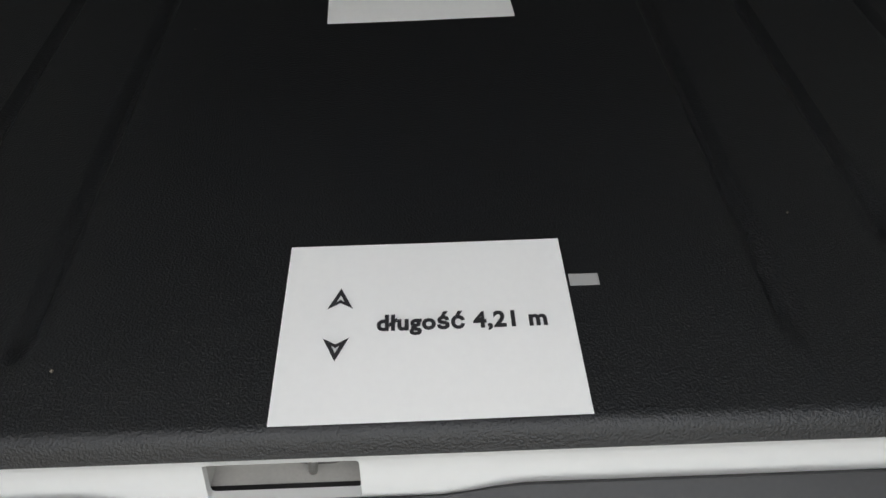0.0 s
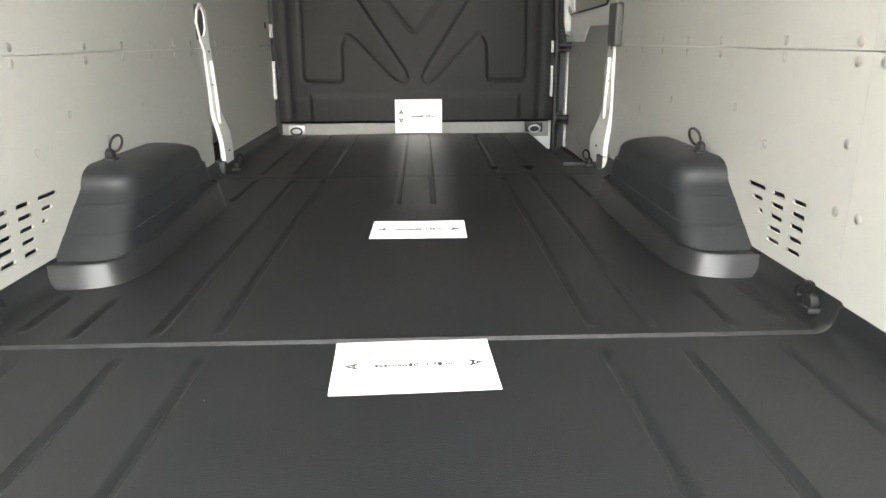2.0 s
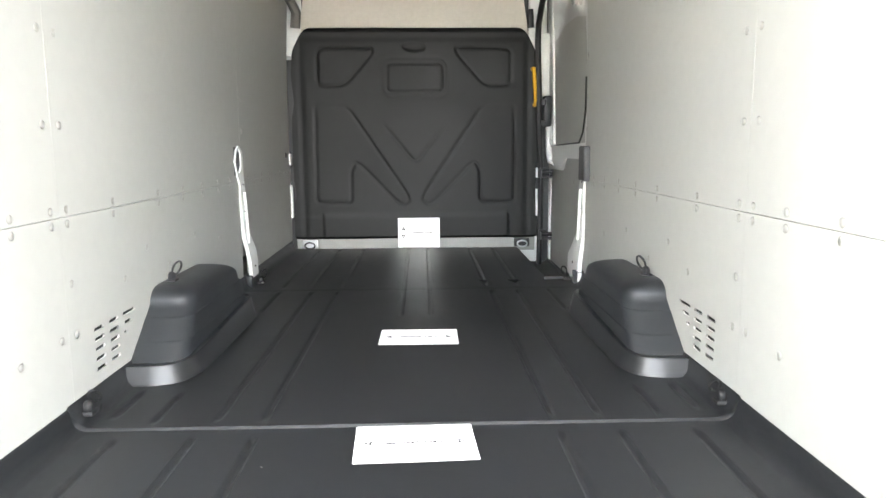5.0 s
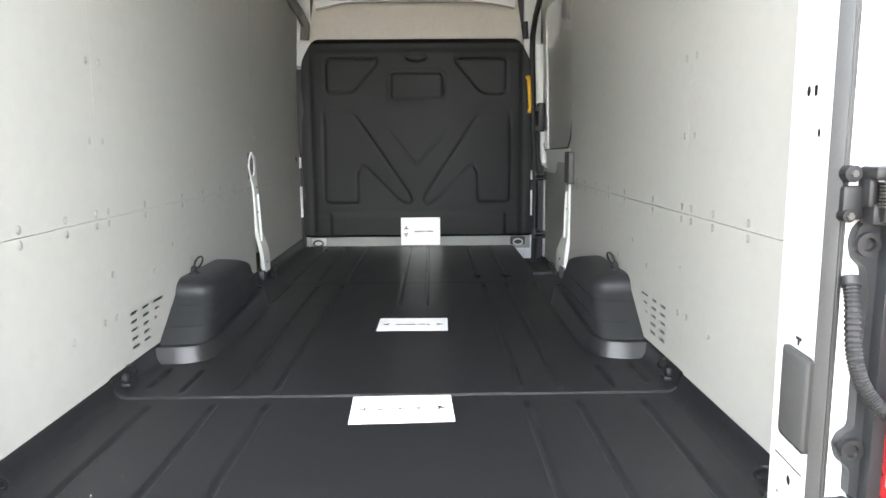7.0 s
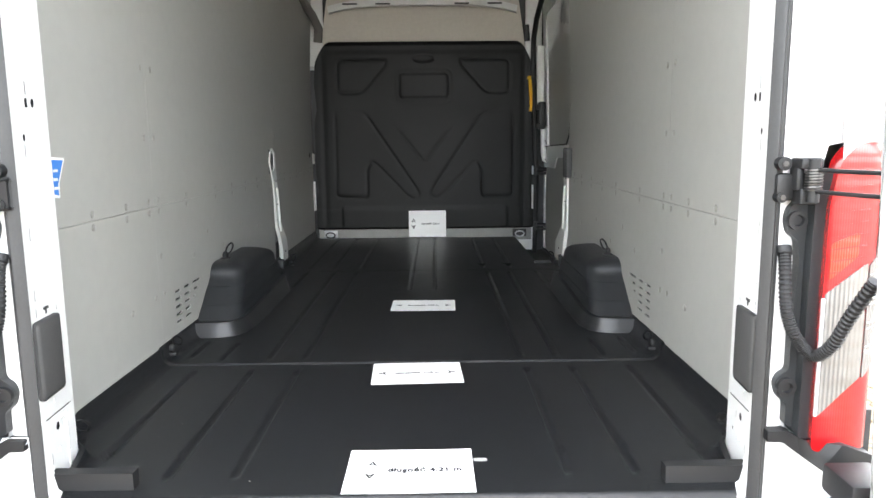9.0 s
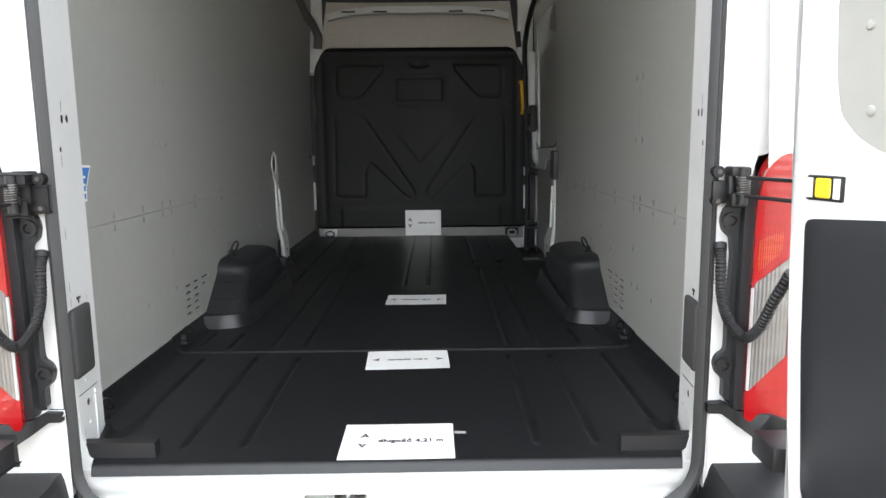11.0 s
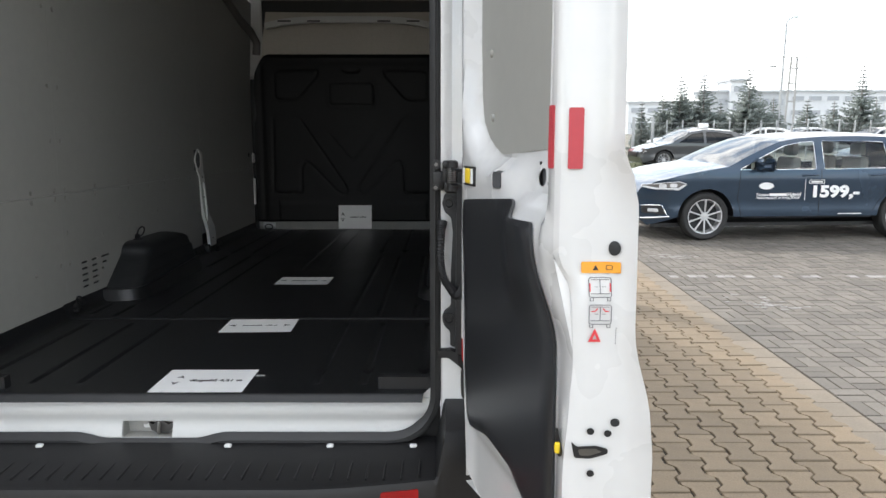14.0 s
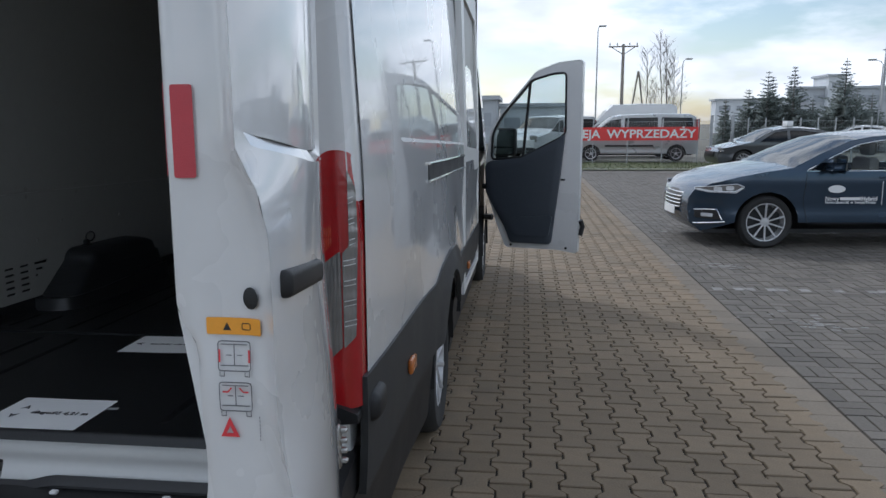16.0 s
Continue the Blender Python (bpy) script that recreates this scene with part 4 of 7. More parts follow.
part("striker", tube(bmesh.new(), [(-0.112, 0.080, 0.553), (-0.112, 0.050, 0.555), (-0.110, 0.046, 0.562), (-0.107, 0.046, 0.592), (-0.107, 0.052, 0.599), (-0.107, 0.080, 0.600)], 0.0052, 9), STEEL, lt, "bright steel striker", smooth=True)
part("lock_bolt", lathe(bmesh.new(), [(0.010, 0.060), (0.010, 0.074), (0.012, 0.074), (0.012, 0.088)], 14, "y", (-0.156, 0.0, 0.590)), STEEL, lt, smooth=True)
part("pad", boxed(-0.166, -0.144, 0.066, 0.084, 0.566, 0.580, 0.002), WHITELABEL, lt)
for x in (-0.205, -0.072):
    # black piece on the back plate paints the dark of a slot
    part("slot", boxed(x - 0.006, x + 0.006, 0.0835, 0.0865, 0.589, 0.593), BLACK, lt)

# bumper with a treaded step
def bump_profile(x):
    back = -0.284 + 0.25 * max(0.0, abs(x) - 0.40) ** 1.5
    return back


bm = bmesh.new()
rows = []
for x in sorted({*np.linspace(-0.97, 0.97, 61), *(s * v for s in (-1, 1) for v in (0.785, 0.792, 0.80, 0.808, 0.815))}):
    b = bump_profile(x)
    lift = 0.145 * smooth_step(0.785, 0.815, abs(x))
    prof = [(0.04, 0.545 + lift), (-0.02, 0.543 + lift), (-0.05, 0.535 + lift), (b + 0.05, 0.525 + lift), (b + 0.028, 0.518 + lift), (b + 0.022, 0.530 + lift * 0.9), (b + 0.008, 0.528 + lift * 0.8), (b, 0.510 + lift * 0.5), (b, 0.40), (b + 0.03, 0.33), (0.03, 0.33)]
    rows.append([bm.verts.new((x, y, z)) for y, z in prof])
for a, b in zip(rows, rows[1:]):
    for i in range(len(a)):
        bm.faces.new((a[i], a[(i + 1) % len(a)], b[(i + 1) % len(a)], b[i]))
bm.faces.new(rows[0])
bm.faces.new(rows[-1])
bumper = part("rear_bumper", bm, BLACK, van, "black plastic rear bumper with treaded step", smooth=True)
RIBM = None
for i in range(30):
    x = -0.74 + i * 0.051
    if RIBM is None:
        RIBM = part("tread_rib", boxed(-0.0035, 0.0035, -0.215, -0.065, 0.524, 0.5320, 0.002), BLACK, bumper, matrix=pose(x, 0, 0))
    else:
        again(RIBM, bumper, pose(x, 0, 0))
for x in (-0.70, -0.455, 0.135, 0.455, 0.715):
    part("clip", boxed(x - 0.011, x + 0.011, -0.034, -0.018, 0.541, 0.551, 0.003), WHITELABEL, bumper, "small white clip")
for s in (-1, 1):
    part("reflector", sheet(bmesh.new(), rrect(0.632, 0.738, 0.466, 0.5105, 0.005, 2), [], lambda x, z, d: Vector((s * x, bump_profile(x) - 0.004 + d, z)), 0.02, 0.006), LENS_RED, bumper, "red plastic reflector")


def side_x(y, z):
    x = 1.004 - 0.006 * max(0.0, 1 - y / 0.5) ** 2
    x -= 0.075 * (max(0.0, z - 1.35) / 1.3) ** 1.2
    x -= 0.008 * math.exp(-((z - 1.05) / 0.16) ** 2) * smooth_step(0.3, 1.6, y)
    x -= 0.05 * (max(0.0, 0.8 - z) / 0.5) ** 2
    x += 0.020 * smooth_step(1.05, 0.50, math.hypot(y - 1.80, z - 0.40))
    x -= 0.16 * smooth_step(5.2, 6.4, y) ** 2
    return x


# tail lamps
def lamp(s):
    def at(a, z, d):
        """a runs outwards over the rear face, then forwards along the side."""
        if a < 0.070:
            x, y = 0.872 + a, -0.050
        elif a < 0.130:
            t = (a - 0.07) / 0.06 * math.pi / 2
            x, y = 0.942 + 0.052 * math.sin(t), -0.050 + 0.036 * (1 - math.cos(t))
        else:
            x, y = 0.994 + 0.03 * (a - 0.13), -0.014 + (a - 0.130)
        x -= 0.075 * max(0.0, z - 1.25) ** 1.2 * smooth_step(0.05, 0.13, a)
        o = Vector((x - 0.90, y - 0.15, 0)).normalized() * d
        return Vector((s * (x + o.x), y + o.y, z))

    outline = rpoly([(-0.008, 0.820), (0.205, 0.83), (0.215, 1.34), (0.16, 1.425), (0.095, 1.462), (0.050, 1.462), (0.012, 1.425), (-0.004, 1.345)], 0.02, 4)
    lm = part("tail_lamp", sheet(bmesh.new(), outline, [], at, 0.015, -0.05), LENS_RED, van, "red and clear tail lamp", smooth=True)
    clear = rpoly([(-0.002, 0.898), (0.078, 0.982), (0.078, 1.222), (-0.002, 1.158)], 0.004, 2)
    part("clear_lens", sheet(bmesh.new(), clear, [], lambda a, z, d: at(a, z, d + 0.003), 0.015, -0.006), LENS_CLEAR, lm, "clear reversing lens", smooth=True)
    strip = rpoly([(0.081, 0.980), (0.106, 1.010), (0.119, 1.370), (0.097, 1.415), (0.093, 1.232), (0.081, 1.218)], 0.005, 2)
    part("clear_lens", sheet(bmesh.new(), strip, [], lambda a, z, d: at(a, z, d + 0.003), 0.015, -0.006), LENS_CLEAR, lm, "clear side lens with a fine grid", smooth=True)
    for k in range(14):
        z = 1.035 + 0.050 * (k // 2) + 0.012 * (k % 2)
        part("rib", sheet(bmesh.new(), [(0.083 if z < 1.22 else 0.095, z), (0.107, z + 0.004), (0.107, z + 0.006), (0.083 if z < 1.22 else 0.095, z + 0.002)], [], lambda a, zz, d: at(a, zz, d + 0.005), 0.02, -0.002), ALLOY, lm)
    def corner(a, z, d):
        p = at(a, min(z, 1.25), d - 0.002)
        return Vector((p.x - s * (side_x(0.0, 1.25) - side_x(0.0, z)), p.y, z))

    part("corner_skin", sheet(bmesh.new(), [(0.02, 1.34), (0.23, 1.34), (0.23, 2.72), (0.02, 2.72)], [], corner, 0.03, -0.003), WHITE, van, "white sheet metal round the corner over the lamp", smooth=True)
    part("amber_lens", sheet(bmesh.new(), rpoly([(0.004, 1.185), (0.06, 1.235), (0.06, 1.285), (0.004, 1.262)], 0.008, 2), [], lambda a, z, d: at(a, z, d + 0.0015), 0.015, -0.004), AMBER_IN, lm, "orange indicator field in the red lens", smooth=True)
    trim = sheet(bmesh.new(), rrect(-0.008, -0.001, 0.90, 1.150, 0.002, 2), [], lambda a, z, d: at(a, z, d + 0.004), 0.02, -0.006)
    part("lens_trim", trim, ALLOY, lm, "silver edge of the clear lens", smooth=True)
    for k in range(9):
        z0 = 1.200 + 0.024 * k
        part("lens_grid", sheet(bmesh.new(), [(0.004, z0), (0.075, z0 + 0.010), (0.075, z0 + 0.0115), (0.004, z0 + 0.0015)], [], lambda a, z, d: at(a, z, d + 0.0022), 0.02, -0.002), LENS_RED, lm)
    flange = rpoly([(0.830, 0.862), (0.875, 0.850), (0.875, 1.350), (0.828, 1.345), (0.812, 1.330), (0.806, 1.305), (0.812, 1.278), (0.832, 1.262), (0.838, 1.215), (0.832, 1.10), (0.832, 0.985), (0.812, 0.972), (0.804, 0.952), (0.812, 0.925), (0.830, 0.910)], 0.008, 3)
    pl = part("lamp_housing", sheet(bmesh.new(), flange, [], lambda x, z, d: Vector((s * x, -0.004 + d, z)), 0.05, 0.05), DARK, van, "charcoal plastic lamp surround", smooth=True)
    deep = rpoly([(0.846, 0.842), (0.885, 0.842), (0.893, 1.405), (0.850, 1.40), (0.848, 1.26)], 0.010, 3)
    part("lamp_cup", sheet(bmesh.new(), deep, [], lambda x, z, d: Vector((s * x, -0.030 + d, z)), 0.05, 0.07), DARK, pl, smooth=True)
    for z in (0.948, 1.304):
        part("screw_cup", lathe(bmesh.new(), [(0.020, 0.0), (0.020, -0.010), (0.012, -0.010), (0.010, -0.003), (0.004, -0.003)], 18, "y", (s * 0.826, -0.004, z)), BLACK, pl, smooth=True)
    arm = rpoly([(0.792, 0.826), (0.792, 0.850), (0.833, 0.851), (0.858, 0.836), (0.925, 0.842), (0.990, 0.818), (0.992, 0.795), (0.886, 0.784), (0.862, 0.798), (0.824, 0.826)], 0.004, 2)
    bk = part("lamp_bracket", sheet(bmesh.new(), arm, [], lambda x, z, d: Vector((s * x, -0.012 - 0.055 * smooth_step(0.85, 0.89, x) + d * (1 + 1.6 * smooth_step(0.85, 0.90, x)), z)), 0.04, 0.05), BLACK, van, "black plastic bracket below the lamp", smooth=True)
    part("bracket_end", boxed(s * 0.975, s * 1.030, 0.005, 0.13, 0.765, 0.845, 0.024, 3), BLACK, bk, smooth=True)


for s in (-1, 1):
    lamp(s)
    bm = boxed(s * 0.812, s * 0.850, -0.040, 0.0, 1.338, 1.372, 0.006, 2)
    box(bm, s * 0.806, s * 0.852, -0.050, 0.0, 1.410, 1.432, 0.006, 2)
    box(bm, s * 0.806, s * 0.822, -0.034, 0.0, 1.366, 1.414, 0.005, 2)
    lathe(bm, [(0.012, 1.345), (0.012, 1.430)], 14, "z", (s * 0.832, -0.050, 0))
    box(bm, s * 0.776, s * 0.812, -0.016, 0.0, 1.345, 1.400, 0.006, 2)
    lathe(bm, [(0.014, -0.020), (0.014, 0.0)], 14, "y", (s * 0.788, 0, 1.420))
    lathe(bm, [(0.011, -0.020), (0.011, 0.0)], 14, "y", (s * 0.786, 0, 1.352))
    hg = part("door_hinge", bm, BLACK, van, "black steel rear door hinge", smooth=True)
    for x, z in ((0.788, 1.420), (0.786, 1.352)):
        part("bolt_head", lathe(bmesh.new(), [(0.006, -0.025), (0.006, -0.019)], 6, "y", (s * x, 0, z)), DARKSTEEL, hg)
    coil = [(s * 0.832 + math.cos(t) * 0.0150, -0.050 + math.sin(t) * 0.0150, 1.366 + 0.044 * t / 50) for t in np.linspace(0, 50, 160)]
    part("spring", tube(bmesh.new(), coil, 0.0018, 5), DARKSTEEL, hg, smooth=True)
    for z in (1.366, 1.408):
        part("arm", tube(bmesh.new(), [(s * 0.832, -0.055, z), (s * 0.862, -0.16, z), (s * 0.892, -0.25, z)], 0.0045, 7), BLACK, hg, smooth=True)
    # corrugated cable hose
    ctrl = [Vector(p) for p in ((0.806, 0.0, 1.248), (0.802, -0.018, 1.215), (0.800, -0.034, 1.140), (0.808, -0.045, 1.090), (0.830, -0.050, 1.052), (0.850, -0.066, 1.034), (0.868, -0.095, 1.066), (0.879, -0.13, 1.135), (0.892, -0.175, 1.21))]
    pts, rad = [], []
    for i in range(len(ctrl) - 1):
        p0, p1, p2, p3 = ctrl[max(0, i - 1)], ctrl[i], ctrl[i + 1], ctrl[min(len(ctrl) - 1, i + 2)]
        for k in range(34):
            t = k / 34
            q = 0.5 * ((2 * p1) + (p2 - p0) * t + (2 * p0 - 5 * p1 + 4 * p2 - p3) * t * t + (3 * p1 - p0 - 3 * p2 + p3) * t ** 3)
            pts.append((s * q.x, q.y, q.z))
            rad.append(0.0135 if len(pts) % 4 < 2 else 0.0112)
    hs = part("cable_hose", tube(bmesh.new(), pts, rad, 10), RUBBER, van, "black corrugated rubber cable hose")
    part("cuff", tube(bmesh.new(), pts[:20], 0.0155, 10), RUBBER, hs, smooth=True)


    # lower hinge with its toothed check plate
    bm = boxed(s * 0.955, s * 0.985, -0.215, -0.195, 0.745, 0.850, 0.006, 2)
    for k in range(4):
        box(bm, s * 0.983, s * 1.000, -0.212, -0.198, 0.760 + 0.024 * k, 0.772 + 0.024 * k, 0.003)
    hg = part("door_hinge", bm, STEEL, van, "bright steel lower hinge plate", smooth=True)
    part("arm", boxed(s * 0.86, s * 0.96, -0.21, -0.10, 0.765, 0.825, 0.01, 2), BLACK, hg, smooth=True)


# ---- rear doors ----
def edge_n(z):
    """How far the outer skin stands off at the free edge."""
    pts = [(0.5, 0.098), (0.95, 0.096), (1.03, 0.090), (1.19, 0.068), (1.38, 0.066), (1.42, 0.058), (1.48, 0.036), (1.9, 0.031), (2.6, 0.024)]
    for (a, u), (b, v) in zip(pts, pts[1:]):
        if z <= b:
            return u + (v - u) * smooth_step(a, b, z)
    return pts[-1][1]


def edge_u(n, z):
    """Where the free edge's face runs, from its inner to its outer corner."""
    tip = 0.735 + 0.025 * smooth_step(1.15, 1.0, z)
    flat = lambda k: 0.684 + 0.25 * (k + 0.01) + 0.008 * smooth_step(1.29, 1.21, z)
    t = min(1.0, max(0.0, (n - edge_in(z)) / (edge_n(z) - edge_in(z))))
    return flat(n) + (tip - flat(edge_n(z))) * t ** 9


def edge_in(z):
    pts = [(0.5, -0.032), (0.90, -0.032), (1.06, -0.022), (1.10, -0.018), (1.24, -0.022), (1.30, -0.048), (2.6, -0.045)]
    for (a, u), (b, v) in zip(pts, pts[1:]):
        if z <= b:
            return u + (v - u) * smooth_step(a, b, z)
    return pts[-1][1]


def corner_u(z):
    """Where the inner face turns into the free edge."""
    return 0.658 + 0.026 * smooth_step(1.30, 1.20, z)


def skin_n(u, z):
    low = smooth_step(1.35, 0.95, z)
    t = min(1.0, max(0.0, (0.735 - u) / 0.35))
    mid, far = 0.112 + 0.016 * low, 0.100 + 0.006 * low
    n = edge_n(z) + (mid - edge_n(z)) * (1 - (1 - t) ** 2)
    return n + (far - mid) * smooth_step(0.30, -0.05, u)


WINDOW = rpoly([(-0.020, 2.40), (-0.018, 1.73), (-0.009, 1.61), (0.007, 1.54), (0.048, 1.499), (0.090, 1.477), (0.145, 1.4565), (0.560, 1.480), (0.560, 2.40)], 0.018, 5)


def inner_n(u, z):
    """Relief of the door's inner face: shallow round the lock, proud at the trim's shoulder, falling to the window."""
    high = smooth_step(1.325, 1.395, z)
    low = edge_in(z) * smooth_step(0.585, 0.655, u) - 0.044 * smooth_step(0.30, 0.46, u) * smooth_step(0.655, 0.60, u) * smooth_step(1.10, 1.30, z)
    top = -0.030 * smooth_step(0.576, 0.610, u) + (edge_in(z) + 0.030) * smooth_step(0.614, 0.629, u)
    top += 0.030 * math.exp(-(((u - 0.425) / 0.12) ** 4 + ((z - 1.415) / 0.065) ** 4))
    n = low + (top - low) * high
    if z > 1.42:
        n += (0.046 - max(0.0, n)) * smooth_step(0.055, 0.004, poly_dist((u, z), WINDOW)) * smooth_step(0.62, 0.58, u)
    n += 0.012 * smooth_step(-0.045, -0.085, u)
    n += 0.012 * smooth_step(0.74, 0.72, z) * smooth_step(0.0, 0.05, u)
    return n


def rear_door(s):
    c, sn = math.cos(radians(15)), math.sin(radians(15))
    flip = Matrix.Diagonal((s, 1, 1, 1))
    base = Matrix(((sn, c, 0, 0.871), (-c, sn, 0, -0.284), (0, 0, 1, 0), (0, 0, 0, 1)))

    def put(name, bm, material, parent, label="", smooth=False):
        bmesh.ops.transform(bm, matrix=flip @ base, verts=bm.verts)
        return part(name, bm, material, parent, label, smooth)

    V = Vector
    window = WINDOW
    lockhole = rpoly([(0.421 + 0.0195 * math.cos(a), 1.416 + 0.0185 * math.sin(a)) for a in np.linspace(0, 6.283, 15)[:-1]], 0.001, 1)
    slot = rrect(0.198, 0.257, 1.380, 1.422, 0.012, 3)
    outline = rpoly([(-0.090, 2.50), (-0.060, 1.30), (-0.030, 0.90), (0.005, 0.60), (0.05, 0.560), (0.62, 0.560), (0.655, 0.60), (0.660, 2.50)], 0.03, 4)
    door = put("rear_door", sheet(bmesh.new(), outline, [window, lockhole, slot], lambda u, z, d: V((u + (corner_u(z) - 0.658) * smooth_step(0.61, 0.655, u), inner_n(u, z) + d, z)), 0.022, 0.0), WHITE, van,
               "white rear door standing open with grey and black inner boards", smooth=True)
    # free edge and outer skin
    bm = bmesh.new()
    zs = np.linspace(0.56, 2.50, 90)
    rows = []
    for z in zs:
        a, b = edge_in(z), edge_n(z)
        row = [V((corner_u(z) - 0.001, a, z))]
        for k in range(19):
            n = a + 0.004 + (b - a - 0.004) * (1 - (1 - k / 18) ** 1.8)
            row.append(V((edge_u(n, z) - 0.004 * (k == 0), n, z)))
        rows.append([bm.verts.new(p) for p in row])
    for p, q in zip(rows, rows[1:]):
        for i in range(len(p) - 1):
            bm.faces.new((p[i], p[i + 1], q[i + 1], q[i]))
    put("door_edge", bm, WHITE, door, smooth=True)
    outer = [(-0.10, 2.50), (-0.09, 1.30), (-0.05, 0.62), (0.02, 0.55), (0.735, 0.55), (0.735, 2.50)]

    def skin(u, z, d):
        uu = u + (edge_u(edge_n(z), z) - 0.736) * smooth_step(0.62, 0.735, u)
        return V((uu, skin_n(u, z) + d, z))

    field = rpoly([(0.10, 1.452), (0.50, 1.454), (0.722, 1.478), (0.722, 2.42), (0.10, 2.42)], 0.03, 4)
    inset = rpoly([(0.114, 1.468), (0.50, 1.470), (0.712, 1.492), (0.712, 2.406), (0.114, 2.406)], 0.022, 4)
    osk = put("outer_skin", sheet(bmesh.new(), outer, [field], skin, 0.025, 0.0), WHITE, door, smooth=True)
    put("pressed_field", sheet(bmesh.new(), inset, [], lambda u, z, d: skin(u, z, -0.010), 0.03, 0.0), WHITE, osk, smooth=True)
    bm = bmesh.new()
    rows = [[bm.verts.new(skin(u, z, d)) for u, z in loop] for loop, d in ((field, 0.0), (inset, -0.010))]
    for i in range(len(field)):
        k = (i + 1) % len(field)
        bm.faces.new((rows[0][i], rows[0][k], rows[1][k], rows[1][i]))
    put("pressed_edge", bm, WHITE, osk)
    put("hinge_edge", sheet(bmesh.new(), [(0.0, 0.56), (1.0, 0.56), (1.0, 2.5), (0.0, 2.5)], [], lambda t, z, d: V((-0.03 - 0.06 * smooth_step(0.5, 1.9, z), 0.01 + 0.080 * t, z)), 0.25, 0.0), WHITE, door)
    put("bottom_edge", sheet(bmesh.new(), [(0.0, 0), (0.68, 0), (0.68, 1), (0.0, 1)], [], lambda u, t, d: V((u, inner_n(u, 0.57) * (1 - t) + skin_n(u, 0.56) * t, 0.561)), 0.1, 0.0), WHITE, door)
    # boards
    wp = put("window_board", slab(window, [], lambda u, z, d: V((u, 0.043 + d, z)), 0.3, 0.006), PANEL, door, "pale grey board closing the window")
    for u, z in ((0.060, 1.70), (0.075, 1.545), (0.465, 1.54), (0.48, 1.72), (0.060, 2.1), (0.48, 2.1)):
        bm = dome(0.010, 0.006)
        bmesh.ops.transform(bm, matrix=Matrix.Translation((u, 0.043, z)) @ Matrix.Rotation(radians(90), 4, "X"), verts=bm.verts)
        put("rivet", bm, PANEL, wp, smooth=True)
    trim = rpoly([(-0.012, 1.338), (0.330, 1.3665), (0.365, 1.350), (0.405, 1.338), (0.452, 1.337), (0.556, 1.341), (0.564, 1.285), (0.571, 1.232), (0.578, 1.16), (0.588, 0.70), (0.55, 0.66), (0.50, 0.70), (0.36, 0.770), (0.19, 0.776), (0.06, 0.745), (0.026, 0.77), (0.0, 1.08)], 0.02, 4)
    put("trim_board", sheet(bmesh.new(), trim, [], lambda u, z, d: V((u, inner_n(u, z) - 0.008 - 0.005 * smooth_step(0.0, 0.012, -poly_dist((u, z), trim)) + d, z)), 0.025, 0.006), TRIMBOARD, door, "black plastic lower trim board", smooth=True)
    put("lock_cup", lathe(bmesh.new(), [(0.022, 0.040), (0.022, 0.055)], 16, "y", (0.421, 0.0, 1.416)), GREYPLUG, door, "grey plug in the lock opening")
    put("slot_cup", sheet(bmesh.new(), rrect(0.201, 0.254, 1.3825, 1.4195, 0.011, 3), [], lambda u, z, d: V((u, inner_n(u, z) - 0.0008 + d, z)), 0.012, 0.004), GREYPLUG, door, "grey plastic plug")
    for u, z in ((0.393, 1.4425), (0.455, 1.405)):
        put("screw", lathe(bmesh.new(), [(0.0045, -0.001), (0.0045, 0.006)], 10, "y", (u, inner_n(u, z), z)), BLACK, door)
    sw = put("child_lock", boxed(-0.017, 0.072, -0.006, 0.006, 1.376, 1.425, 0.004, 2), BLACK, door, "black framed lock button with yellow centre", smooth=True)
    put("button", boxed(0.008, 0.046, -0.010, -0.004, 1.382, 1.420, 0.003), mat_yellow_label, sw, "bright yellow button")
    for u in (-0.013, 0.053):
        put("tag", boxed(u, u + 0.014, -0.0085, -0.004, 1.382, 1.420), WHITELABEL, sw, "white tag")
    # reflectors
    bm = sheet(bmesh.new(), rrect(0.632, 0.652, 1.443, 1.547, 0.003, 2), [], lambda u, z, d: V((u, inner_n(u, z) - 0.002 + d, z)), 0.01, 0.002)
    put("reflector", bm, REFLECT, door, "red reflective strip")

    def on_edge(n, z, d):
        return V((edge_u(n, z) + 0.0022 - d, n, z))

    def label(poly, material, lift=0.0, holes=(), parent=None, name="label", text=""):
        return put(name, sheet(bmesh.new(), poly, list(holes), lambda n, z, d: on_edge(n, z, -lift) + V((d, 0, 0)), 0.010, 0.0008, grid=False), material, parent or door, text)

    label(rrect(-0.036, -0.012, 1.443, 1.542, 0.003, 2), REFLECT, 0.001, text="red reflective strip", name="reflector")
    warn = label(rrect(-0.010, 0.051, 1.270, 1.289, 0.002, 2), ORANGE, 0.001, text="orange warning label with pictograms", name="warning_label")
    label([(0.0085, 1.2750), (0.0175, 1.2750), (0.013, 1.2835)], INK, 0.002, parent=warn, name="pictogram")
    label(rrect(0.0295, 0.0395, 1.2755, 1.2835, 0.002, 2), INK, 0.002, [rrect(0.0303, 0.0387, 1.2763, 1.2827, 0.0015, 2)], warn, "pictogram")
    def line(points, w, material, parent):
        """A printed stroke along points on the free edge."""
        for (a, b), (c, d) in zip(points, points[1:]):
            k = w / 2 / math.hypot(c - a, d - b)
            x, y = -(d - b) * k, (c - a) * k
            label([(a + x, b + y), (a - x, b - y), (c - x, d - y), (c + x, d + y)], material, 0.001, parent=parent, name="line")

